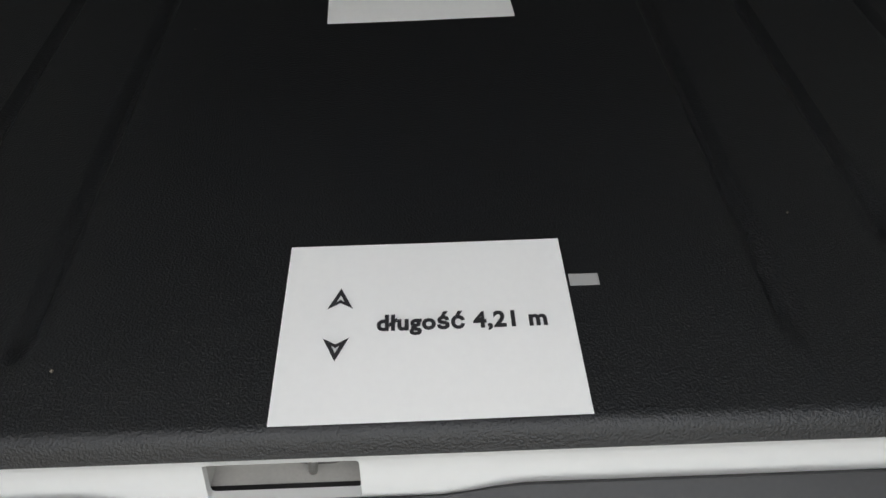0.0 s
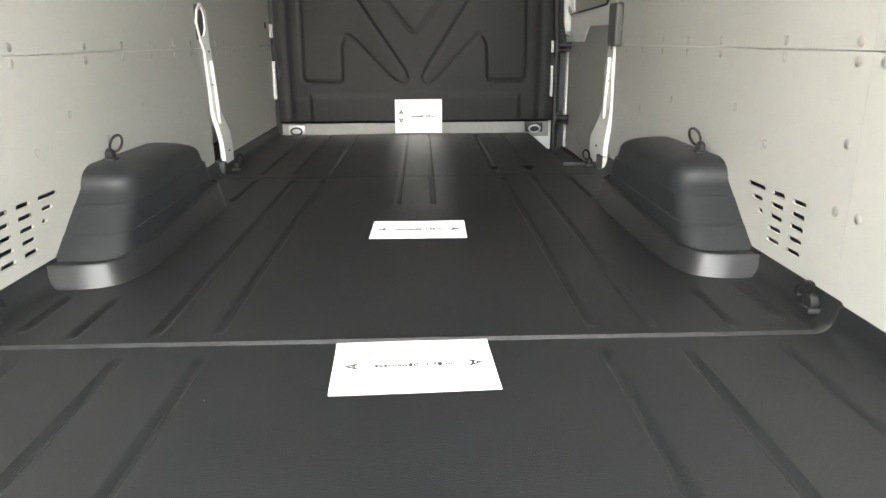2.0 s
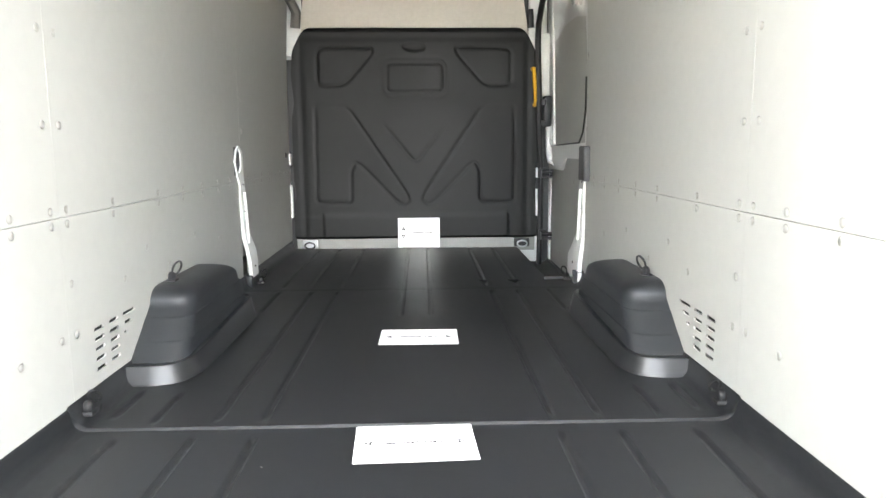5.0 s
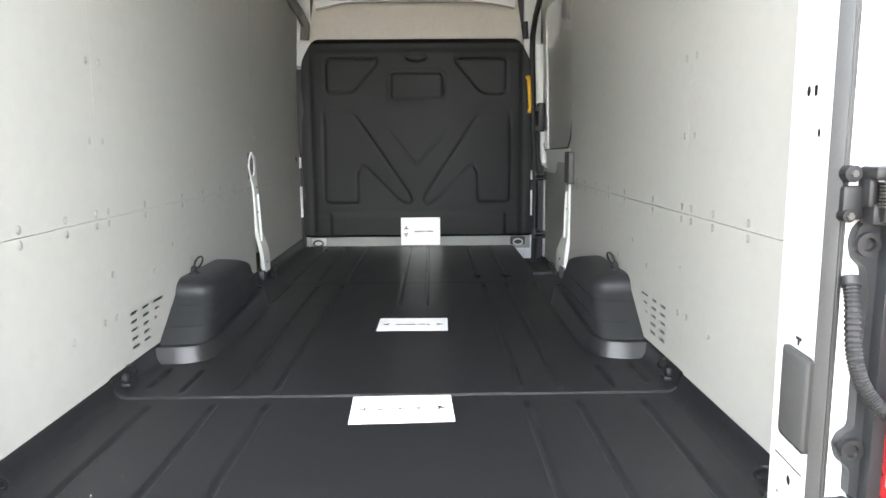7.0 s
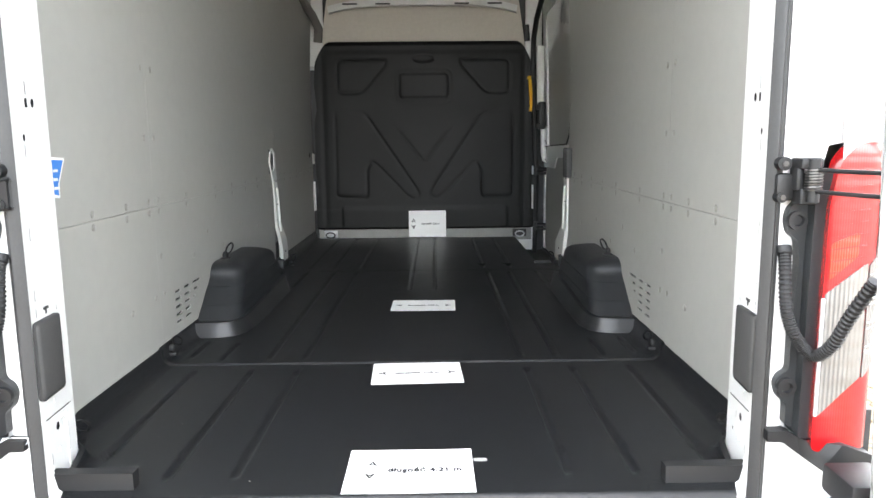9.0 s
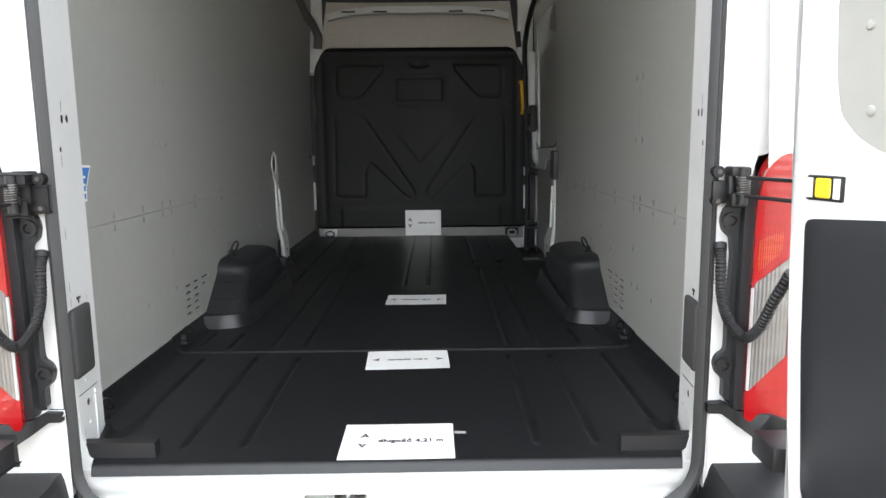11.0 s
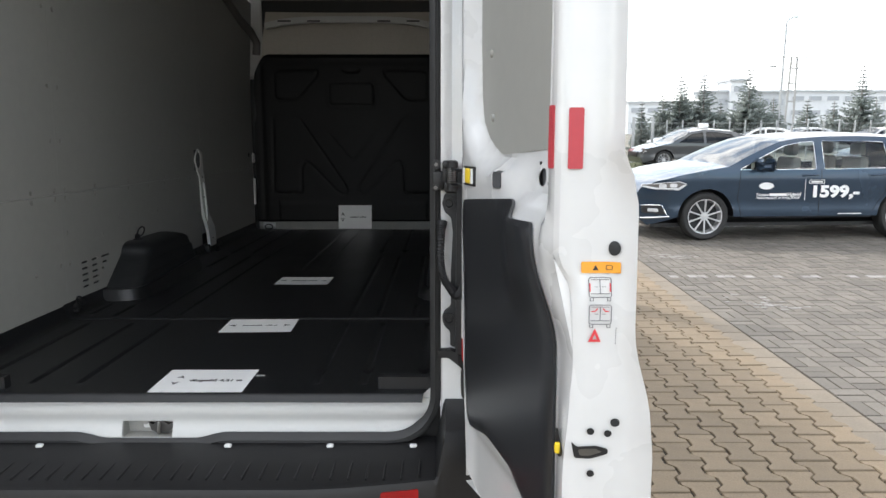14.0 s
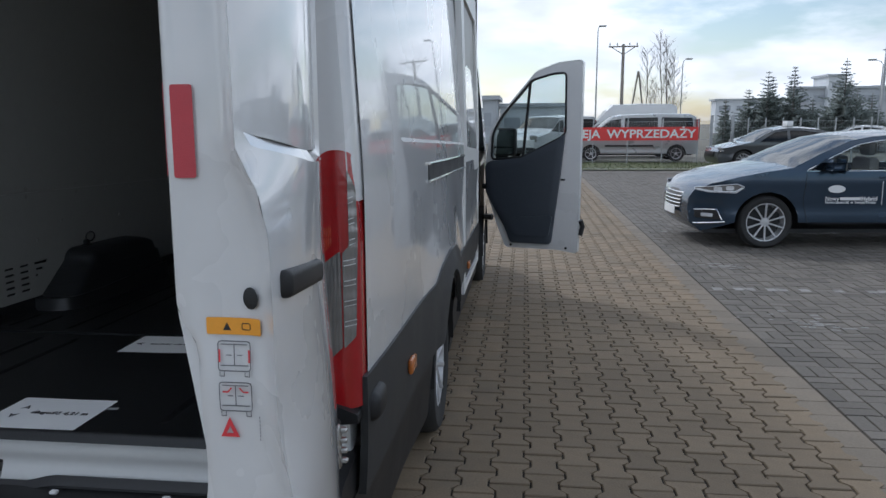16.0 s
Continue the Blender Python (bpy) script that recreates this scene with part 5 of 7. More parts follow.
    for z0 in (1.229, 1.183):
        pic = label(rrect(0.0015, 0.0385, z0, z0 + 0.034, 0.004, 2), GREYINK, 0.001, [rrect(0.0025, 0.0375, z0 + 0.001, z0 + 0.033, 0.003, 2)], None, "pictogram", "printed drawing of the van's rear doors")
        line([(0.0200, z0 + 0.006), (0.0200, z0 + 0.030)], 0.0010, GREYINK, pic)
        line([(0.0045, z0 + 0.0065), (0.0355, z0 + 0.0065)], 0.0010, GREYINK, pic)
        line([(0.0055, z0 + 0.030), (0.0345, z0 + 0.030)], 0.0008, GREYINK, pic)
        for m in (1, -1):
            c = 0.020
            line([(c - m * 0.0165, z0), (c - m * 0.0165, z0 - 0.0055), (c - m * 0.0115, z0 - 0.0055), (c - m * 0.0115, z0)], 0.0008, GREYINK, pic)
            line([(c - m * 0.0090, z0 + 0.018), (c - m * 0.0030, z0 + 0.018)], 0.0008, GREYINK, pic)
            if z0 > 1.2:
                line([(c - m * 0.0165, z0 + 0.010), (c - m * 0.0165, z0 + 0.024)], 0.0018, REDLABEL, pic)
            else:
                line([(c - m * 0.0145, z0 + 0.0225), (c - m * 0.0085, z0 + 0.0225), (c - m * 0.0045, z0 + 0.0275)], 0.0016, REDLABEL, pic)
    tri = label([(0.0015, 1.153), (0.0225, 1.153), (0.012, 1.176)], REDLABEL, 0.001, [[(0.008, 1.157), (0.016, 1.157), (0.012, 1.166)]], None, "pictogram", "red warning triangle print")
    for k, z in enumerate(np.linspace(1.150, 1.176, 7)):
        label([(0.0455, z), (0.0465, z), (0.0465, z + 0.0022), (0.0455, z + 0.0022)], GREYINK, 0.001, parent=tri, name="print_bar")
    # plugs, and a black patch painted for the shade in the latch opening
    for n, z, r1, r2, m in ((0.041, 1.312, 0.0085, 0.0125, DARK), (0.050, 1.010, 0.0075, 0.0075, DARK), (0.010, 0.994, 0.0062, 0.0062, BLACK), (0.039, 0.990, 0.0062, 0.0062, BLACK), (0.012, 0.917, 0.0062, 0.0062, BLACK)):
        label([(n + r1 * math.cos(a), z + r2 * math.sin(a)) for a in np.linspace(0, 6.283, 17)[:-1]], m, 0.0022, name="plug", text="dark round plug in the door edge")
    label(rpoly([(-0.022, 0.976), (-0.012, 0.966), (0.020, 0.968), (0.040, 0.962), (0.040, 0.953), (0.010, 0.944), (-0.016, 0.946)], 0.004, 3), BLACK, 0.002, name="latch_opening", text="flat black patch drawn for the shade in the latch opening")
    label(rpoly([(-0.010, 0.962), (0.018, 0.963), (0.030, 0.957), (0.008, 0.950), (-0.008, 0.951)], 0.003, 3), DARKSTEEL, 0.003, name="latch_claw")
    lever = put("release_lever", sheet(bmesh.new(), rpoly([(0.632, 0.976), (0.652, 0.985), (0.680, 0.952), (0.677, 0.941), (0.667, 0.938), (0.642, 0.960)], 0.005, 3), [], lambda u, z, d: V((u, inner_n(u, z) - 0.003 + d, z)), 0.01, 0.001), BLACK, door, "black lever slot with a yellow tip", smooth=True)
    put("lever_tip", boxed(0.661, 0.671, -0.0395, -0.029, 0.944, 0.964, 0.003, 2), mat_yellow_label, lever, "bright yellow lever tip", smooth=True)
    # outside handle
    bm = boxed(0.505, 0.706, 0.096, 0.117, 1.290, 1.322, 0.008, 3)
    box(bm, 0.520, 0.700, 0.080, 0.100, 1.296, 1.314, 0.005, 1)
    for v in bm.verts:
        v.co.y -= 0.15 * (v.co.x - 0.505)
        v.co.z += 0.10 * (v.co.x - 0.505)
    put("outer_handle", bm, BLACK, door, "black outer door handle", smooth=True)
    return door


GREYINK = mat("grey_ink", (0.13, 0.13, 0.14), 0.6, var=0.1, scale=20)
mat_yellow_label = mat("yellow_label", (0.85, 0.62, 0.03), 0.45, var=0.05, scale=12)
for s in (1, -1):
    rear_door(s)

# ---- outside of the van ----
WHEELS = (1.80, 5.60)
WHEEL_Z = 0.345


def wheel(parent, at, radius, width, rim_r, name="wheel", spokes=10, axis_turn=0.0, tyre_mat=None):
    """Tyre and rim; the outer face looks along +x of its own frame."""
    m = Matrix.Translation(at) @ Matrix.Rotation(radians(axis_turn), 4, "Z")
    h = width / 2
    bm = lathe(bmesh.new(), [(rim_r, -h * 0.9), (radius - 0.03, -h), (radius - 0.008, -h * 0.8), (radius, -h * 0.5), (radius, h * 0.5), (radius - 0.008, h * 0.8), (radius - 0.03, h), (rim_r + 0.02, h * 0.98), (rim_r, h * 0.86)], 40, "x", cap=False)
    w = part(name, bm, tyre_mat or TYRE, parent, "black rubber tyre on its rim", smooth=True, matrix=m)
    bm = lathe(bmesh.new(), [(rim_r, h * 0.86), (rim_r - 0.012, h * 0.84), (rim_r - 0.02, h * 0.5), (rim_r - 0.03, 0.0)], 40, "x", cap=False)
    lathe(bm, [(0.06, h * 0.62), (0.055, h * 0.72), (0.03, h * 0.76), (0.001, h * 0.76)], 20, "x")
    part("rim", bm, ALLOY, w, "silver rim", smooth=True)
    for k in range(spokes):
        a = 2 * math.pi * k / spokes
        bm = boxed(h * 0.55, h * 0.74, -0.012, 0.012, 0.03, rim_r - 0.005, 0.004, 1)
        for v in bm.verts:
            v.co.y *= 1.0 - 0.25 * (1 - v.co.z / rim_r)
            v.co.x += 0.02 * (v.co.z / rim_r) ** 2
        bmesh.ops.rotate(bm, verts=bm.verts, matrix=Matrix.Rotation(a, 3, "X"))
        part("spoke", bm, ALLOY, w, smooth=True)
    part("brake_disc", lathe(bmesh.new(), [(rim_r - 0.03, -0.01), (rim_r - 0.03, 0.0), (0.01, 0.0)], 24, "x", cap=False), DARK, w)
    return w


def side_panel(s):
    arch = lambda y: [(y + 0.425 * math.cos(radians(a)), WHEEL_Z + 0.02 + 0.46 * math.sin(radians(a))) for a in np.linspace(0, 180, 22)]
    low = 0.60
    outer = [(0.02, low)]
    for y in WHEELS:
        outer += [(p, max(low, q)) for p, q in arch(y)[::-1]]
    outer += [(6.45, low), (6.50, 0.90), (6.25, 1.15), (5.55, 1.38), (4.85, 2.25), (4.45, 2.66), (3.0, 2.74), (0.02, 2.74)]
    hole = rpoly([(4.28, 0.55), (5.15, 0.55), (5.22, 1.30), (4.78, 2.10), (4.28, 2.16)], 0.08, 5)
    def at(y, z, d):
        return Vector((s * (side_x(y, z) - d), y, z))
    field = rpoly([(0.53, 1.482), (3.16, 1.458), (3.16, 2.45), (0.53, 2.45)], 0.06, 5)
    inner = rpoly([(0.546, 1.496), (3.144, 1.472), (3.144, 2.434), (0.546, 2.434)], 0.05, 5)
    bm = sheet(bmesh.new(), outer, [hole, field] if s > 0 else [field], at, 0.05 if s > 0 else 0.2, 0.0)
    sp = part("side_panel", bm, WHITE, van, "white glossy van side with a pressed window field", smooth=True)
    part("pressed_field", sheet(bmesh.new(), inner, [], lambda y, z, d: at(y, z, 0.013), 0.08, 0.0), WHITE, sp, smooth=True)
    bm = bmesh.new()
    rows = [[bm.verts.new(at(y, z, d)) for y, z in loop] for loop, d in ((field, 0.0), (inner, 0.013))]
    for i in range(len(field)):
        k = (i + 1) % len(field)
        bm.faces.new((rows[0][i], rows[0][k], rows[1][k], rows[1][i]))
    part("pressed_edge", bm, WHITE, sp)
    # cladding
    lo = 0.585
    clad = [(-0.02, lo)]
    clad += [(p, max(lo, q)) for p, q in [(WHEELS[0] + 0.44 * math.cos(radians(a)), WHEEL_Z + 0.02 + 0.475 * math.sin(radians(a))) for a in np.linspace(180, 0, 22)]]
    clad += [(4.28, lo), (4.28, 0.80), (3.0, 0.80), (2.42, 0.80), (2.34, 0.86), (2.14, 0.92), (1.80, 0.945), (1.50, 0.92), (1.28, 0.875), (-0.02, 0.900)]
    bm = sheet(bmesh.new(), clad, [], lambda y, z, d: Vector((s * (side_x(max(0, y), z) + 0.008 - d + 0.02 * smooth_step(0.14, 0.0, abs(math.hypot(y - WHEELS[0], (z - WHEEL_Z) * 0.95) - 0.47))), y, z)), 0.06, 0.02)
    part("side_cladding", bm, CLAD, van, "dark grey plastic side cladding", smooth=True)
    for y, z in ((0.60, 0.735), (3.11, 0.64)):
        bm = boxed(s * (side_x(y, z) + 0.008), s * (side_x(y, z) + 0.026), y - 0.045, y + 0.045, z - 0.026, z + 0.026, 0.008, 2)
        part("side_marker", bm, AMBER, van, "amber side marker lamp", smooth=True)
    y0, y1 = 1.15, 2.80
    bm = sheet(bmesh.new(), rrect(y0, y1, 1.325, 1.39, 0.008, 2), [], lambda y, z, d: Vector((s * (side_x(y, z) + 0.004 - d), y, z)), 0.2, 0.01)
    rl = part("slide_rail", bm, BLACK, van, "black sliding door rail")
    for z in (1.322, 1.393):
        part("rail_edge", tube(bmesh.new(), [(s * (side_x(y, z) + 0.006), y, z) for y in (y0, (y0 + y1) / 2, y1)], 0.006, 6), CHROME if z > 1.35 else WHITE, rl, smooth=True)
    for y0, y1 in ((-0.10, 1.36), (2.24, 4.30)):
        part("side_skirt", sheet(bmesh.new(), rpoly([(y0, 0.27), (y1, 0.25), (y1, 0.59), (y0, 0.59)], 0.03, 3), [], lambda y, z, d: Vector((s * (side_x(max(0.0, y), 0.6) - 0.016 - 0.10 * max(0.0, 0.6 - z) - d), y, z)), 0.1, 0.02), BLACK, van, "black plastic lower side skirt", smooth=True)
    for wy in WHEELS:
        wheel(van, (s * 0.872, wy, WHEEL_Z), 0.345, 0.215, 0.215, axis_turn=0 if s > 0 else 180)
        bm = bmesh.new()
        inner = [(wy + 0.43 * math.cos(radians(a)), WHEEL_Z + 0.02 + 0.46 * math.sin(radians(a))) for a in np.linspace(0, 180, 16)]
        a = [bm.verts.new((s * 0.995, y, z)) for y, z in inner]
        b = [bm.verts.new((s * 0.775, y, z)) for y, z in inner]
        for i in range(len(a) - 1):
            bm.faces.new((a[i], a[i + 1], b[i + 1], b[i]))
        bm.faces.new(b)
        part("wheel_well", bm, BLACK, van)
    return sp


for s in (1, -1):
    side_panel(s)
# nose, windscreen and cab roof
prof = [(6.50, 0.40), (6.56, 0.70), (6.50, 0.90), (6.25, 1.15), (5.55, 1.38), (4.85, 2.25), (4.45, 2.66), (4.2, 2.76)]
for a, b, name, m in ((0, 4, "bonnet", WHITE), (4, 6, "windscreen", DARKGLASS), (5, 7, "cab_roof", WHITE)):
    seg = prof[a:b + 1]
    bm = bmesh.new()
    rows = []
    for y, z in seg:
        w = side_x(min(y, 6.4), z)
        rows.append([bm.verts.new((w * t, y + 0.10 * (1 - t * t), z + 0.03 * (1 - t * t))) for t in np.linspace(-1, 1, 13)])
    for p, q in zip(rows, rows[1:]):
        for i in range(12):
            bm.faces.new((p[i], p[i + 1], q[i + 1], q[i]))
    part(name, bm, m, van, smooth=True)
part("underbody", boxed(-0.60, 0.60, 0.1, 6.3, 0.34, 0.62), BLACK, van, "dark underbody")
part("cab_floor", boxed(-0.95, 0.95, 4.31, 5.6, 0.60, 0.66), BLACK, van)
part("dashboard", boxed(-0.93, 0.93, 5.15, 5.75, 0.66, 1.30, 0.06, 3), DARK, van, "charcoal dashboard", smooth=True)
for x in (-0.5, 0.45):
    bm = boxed(x - 0.25, x + 0.25, 4.45, 4.95, 0.95, 1.10, 0.05, 3)
    box(bm, x - 0.24, x + 0.24, 4.36, 4.48, 1.05, 1.70, 0.05, 3)
    part("cab_seat", bm, DARK, van, "dark cloth cab seat", smooth=True)


# open cab door
def cab_door():
    P0, dx, dy = Vector((0.98, 5.2, 0)), 0.930, -0.367
    def at(u, z, d):
        return Vector((P0.x + dx * u - dy * d, P0.y + dy * u + dx * d, z))
    rim = rpoly([(0.035, 1.27), (0.085, 1.59), (0.18, 1.72), (0.27, 1.823), (0.545, 2.12), (0.75, 2.185), (0.985, 2.20), (0.970, 0.45), (0.77, 0.475), (0.25, 0.468), (0.15, 0.70), (0.09, 0.885), (0.04, 1.0)], 0.04, 4)
    win = rpoly([(0.10, 1.31), (0.42, 1.335), (0.80, 1.52), (0.835, 1.56), (0.83, 2.09), (0.70, 2.085), (0.50, 2.035), (0.20, 1.71), (0.11, 1.55)], 0.04, 4)
    cd = part("cab_door", sheet(bmesh.new(), rim, [win], at, 0.06, 0.055), WHITE, van, "white cab door standing open with dark trim", smooth=True)
    trim = rpoly([(0.835, 1.55), (0.80, 1.20), (0.715, 0.525), (0.312, 0.521), (0.20, 0.75), (0.055, 0.99), (0.045, 1.26), (0.10, 1.295), (0.42, 1.33), (0.78, 1.50)], 0.03, 4)
    part("door_trim", sheet(bmesh.new(), trim, [], lambda u, z, d: at(u, z, -0.03 + d - 0.015 * smooth_step(0.0, 0.04, -poly_dist((u, z), trim)) + 0.02 * math.exp(-((z - 0.62 - 0.1 * u) / 0.08) ** 2)), 0.03, 0.03), CABTRIM, cd, "slate grey moulded door trim", smooth=True)
    part("door_pocket", sheet(bmesh.new(), rpoly([(0.36, 0.60), (0.70, 0.60), (0.74, 0.80), (0.30, 0.76)], 0.04, 4), [], lambda u, z, d: at(u, z, -0.052 + d), 0.06, 0.02), CABTRIM, cd, "moulded door pocket", smooth=True)
    part("window_pane", slab(win, [], lambda u, z, d: at(u, z, 0.025 + d), 0.3, 0.004), GLASS, cd, "clear door glass")
    part("window_seal", tube(bmesh.new(), [at(u, z, 0.0) for u, z in win], 0.011, 6, closed=True), RUBBER, cd, smooth=True)
    part("window_post", tube(bmesh.new(), [at(0.485, 2.03, 0.01), at(0.417, 1.335, 0.01)], 0.014, 6), RUBBER, cd, smooth=True)
    # black stub draws the shade of a hole in the uncut door
    part("lock_hole", tube(bmesh.new(), [at(0.80, 1.13, -0.004), at(0.84, 1.13, -0.004)], 0.010, 6), BLACK, cd)
    part("outer_handle", tube(bmesh.new(), [at(0.985, 0.76, 0.03), at(1.0, 0.70, 0.05), at(0.985, 0.62, 0.03)], 0.022, 8), BLACK, cd, smooth=True)
    for u in (0.31, 0.86):
        part("bump_stop", tube(bmesh.new(), [at(u, 0.495, -0.008), at(u, 0.495, 0.0)], 0.012, 8), BLACK, cd)
    part("hinge", tube(bmesh.new(), [at(0.0, 1.05, 0.03), at(0.06, 1.05, 0.03)], 0.03, 8), BLACK, cd)
    part("hinge", tube(bmesh.new(), [at(0.0, 0.75, 0.03), at(0.10, 0.75, 0.03)], 0.03, 8), BLACK, cd)
    mm = frame_matrix(at(0.165, 1.475, 0.17), (1.0, -0.15, 0), (0, 0, 1))
    bm = boxed(-0.115, 0.115, -0.135, 0.135, -0.06, 0.04, 0.035, 3)
    mr = part("wing_mirror", bm, BLACK, cd, "black wing mirror housing", smooth=True, matrix=mm)
    part("mirror_arm", boxed(-0.09, 0.03, -0.20, -0.12, -0.05, 0.02, 0.015, 2), BLACK, mr, smooth=True)
    part("mirror_glass", slab(rrect(-0.095, 0.095, -0.045, 0.115, 0.02, 3), [], lambda x, y, d: Vector((x, y, 0.046 - d)), 0.3, 0.004), MIRROR, mr, "main mirror glass")
    part("mirror_glass", slab(rrect(-0.095, 0.095, -0.118, -0.058, 0.015, 3), [], lambda x, y, d: Vector((x, y, 0.046 - d)), 0.3, 0.004), MIRROR, mr, "small lower mirror glass")


cab_door()


# ---- printed sheets in the hold ----
def arrow(parent, at, ang, size, material=INK):
    """An outlined arrow head."""
    bm = bmesh.new()
    outer = [(0, 0.5), (0.5, -0.5), (0, -0.22), (-0.5, -0.5)]
    hole = [(0, 0.16), (0.16, -0.18), (0, -0.06), (-0.16, -0.18)]
    sheet(bm, [(x * size, y * size) for x, y in outer], [[(x * size, y * size) for x, y in hole]], lambda x, y, d: Vector((x, y, d)), 0.1, 0.0003, grid=False)
    part("arrow", bm, material, parent, matrix=Matrix.Translation(at) @ Matrix.Rotation(radians(ang), 4, "Z"))


def printed_sheet(m, text, size, tx, arrows, curl, label, bold=0.0):
    bm = bmesh.new()
    nx, ny = 24, 16
    zz = lambda x, y: 0.0005 + curl * (0.5 + 0.5 * noise.noise(Vector((x * 9, y * 9, curl * 900)))) * (0.25 + abs(x) / 0.15)
    grid = [[bm.verts.new(((i / nx - 0.5) * 0.297, (j / ny - 0.5) * 0.21, zz((i / nx - 0.5) * 0.297, (j / ny - 0.5) * 0.21))) for i in range(nx + 1)] for j in range(ny + 1)]
    for j in range(ny):
        for i in range(nx):
            bm.faces.new((grid[j][i], grid[j][i + 1], grid[j + 1][i + 1], grid[j + 1][i]))
    ob = part("printed_sheet", bm, PAPER, None, smooth=True, matrix=VAN @ m)
    tagged(ob, label, "paper sheet", "measurement sheets")
    t = words(text, size, INK, ob, Matrix.Translation((tx, 0.0, 0.0)), "bold black lettering", bold, spread=1.07)
    for v in t.data.vertices:
        v.co.z += zz(v.co.x + tx, v.co.y) + 0.0006
    for x, y, ang, s in arrows:
        arrow(ob, (x, y, zz(x, y) + 0.0007), ang, s)
    return ob


printed_sheet(Matrix.Translation((0.019, 0.135, F + 0.001)) @ Matrix.Rotation(radians(0.3), 4, "Z") @ Matrix.Diagonal((1.012, 1.06, 1, 1)), "długość 4,21 m", 0.0255, 0.0345, ((-0.090, 0.033, 0, 0.026), (-0.092, -0.028, 180, 0.026)), 0.0012,
              "white paper sheet printed with the length, lying on the floor liner", 0.0009)
printed_sheet(Matrix.Translation((0.018, 0.842, F + 0.001)) @ Matrix.Rotation(radians(2.2), 4, "Z") @ Matrix.Diagonal((1.01, 1.04, 1, 1)), "szerokość  1,78 m", 0.0175, 0.0, ((-0.115, 0.0, 90, 0.030), (0.115, 0.0, -90, 0.030)), 0.0012,
              "white paper sheet printed with a width, lying on the floor liner", 0.0007)
printed_sheet(Matrix.Translation((0.024, 1.797, F + 0.007)) @ Matrix.Rotation(radians(-0.8), 4, "Z") @ Matrix.Diagonal((1.0, 1.03, 1, 1)), "szerokość  1,39 m", 0.0175, 0.0, ((-0.115, 0.0, 90, 0.030), (0.115, 0.0, -90, 0.030)), 0.0012,
              "white paper sheet printed with a width, lying between the wheel arches", 0.0007)
printed_sheet(Matrix.Translation((0.018, 4.172, F + 0.116)) @ Matrix.Rotation(radians(84), 4, "X"), "wysokość  2,03 m", 0.0175, 0.025, ((-0.110, 0.028, 0, 0.034), (-0.110, -0.026, 180, 0.034)), 0.0012,
              "white paper sheet printed with the height, leaning on the bulkhead", 0.0008)
# a scrap of tape beside the first sheet
tp = part("tape_scrap", boxed(-0.016, 0.016, -0.008, 0.008, 0.0, 0.0006), CONCRETE, None, matrix=VAN @ Matrix.Translation((0.188, 0.186, F + 0.0015)))
tagged(tp, "small scrap of clear tape on the floor liner", "tape")

# crumbs of dust and straw on the floor liner
rng = random.Random(21)
bm = bmesh.new()
for _ in range(28):
    x, y = rng.uniform(-0.66, 0.66), rng.uniform(0.08, 3.9)
    a, w = rng.uniform(0, 3.14), rng.uniform(0.0007, 0.0016)
    L = w * rng.choice((1.0, 1.3, 2.5))
    got = bmesh.ops.create_cube(bm, size=1.0)["verts"]
    for v in got:
        p = Vector((v.co.x * L * 2, v.co.y * w * 2, 0))
        v.co = Vector((x + p.x * math.cos(a) - p.y * math.sin(a), y + p.x * math.sin(a) + p.y * math.cos(a), F + (0.007 if y > 0.95 else 0.001) + v.co.z * 0.002))
crumbs = part("crumbs", bm, LOT, None, matrix=VAN.copy(), normals=False)
tagged(crumbs, "tiny pale crumbs of dust on the floor liner", "dust", kind="stuff")

# ---- ground ----
def ground_sheet(name, x0, x1, y0, y1, z, material, label, category, n=1, kind="structure"):
    bm = bmesh.new()
    vs = [[bm.verts.new((x0 + (x1 - x0) * i / n, y0 + (y1 - y0) * j / n, z)) for i in range(n + 1)] for j in range(n + 1)]
    for j in range(n):
        for i in range(n):
            bm.faces.new((vs[j][i], vs[j][i + 1], vs[j + 1][i + 1], vs[j + 1][i]))
    return tagged(part(name, bm, material), label, category, kind=kind)


ground_sheet("ground", -3000, 3000, -3000, 3000, -0.06, EARTH, "flat bare ground reaching the horizon", "ground")
ground_sheet("paving_bed", -25, 45, -25, 23.2, -0.011, JOINT, "sandy bed of the paving", "ground")
ground_sheet("road", -25, -4.0, -25, 23.1, 0.0, LOT, "worn pale paved yard beside the van", "paving")
ground_sheet("road", -4.0, 45, -25, -3.2, 0.0, LOT, "worn pale paved yard", "paving")
ground_sheet("road", 13.14, 45, -3.2, 23.1, 0.0, LOT, "worn pale paved yard", "paving")


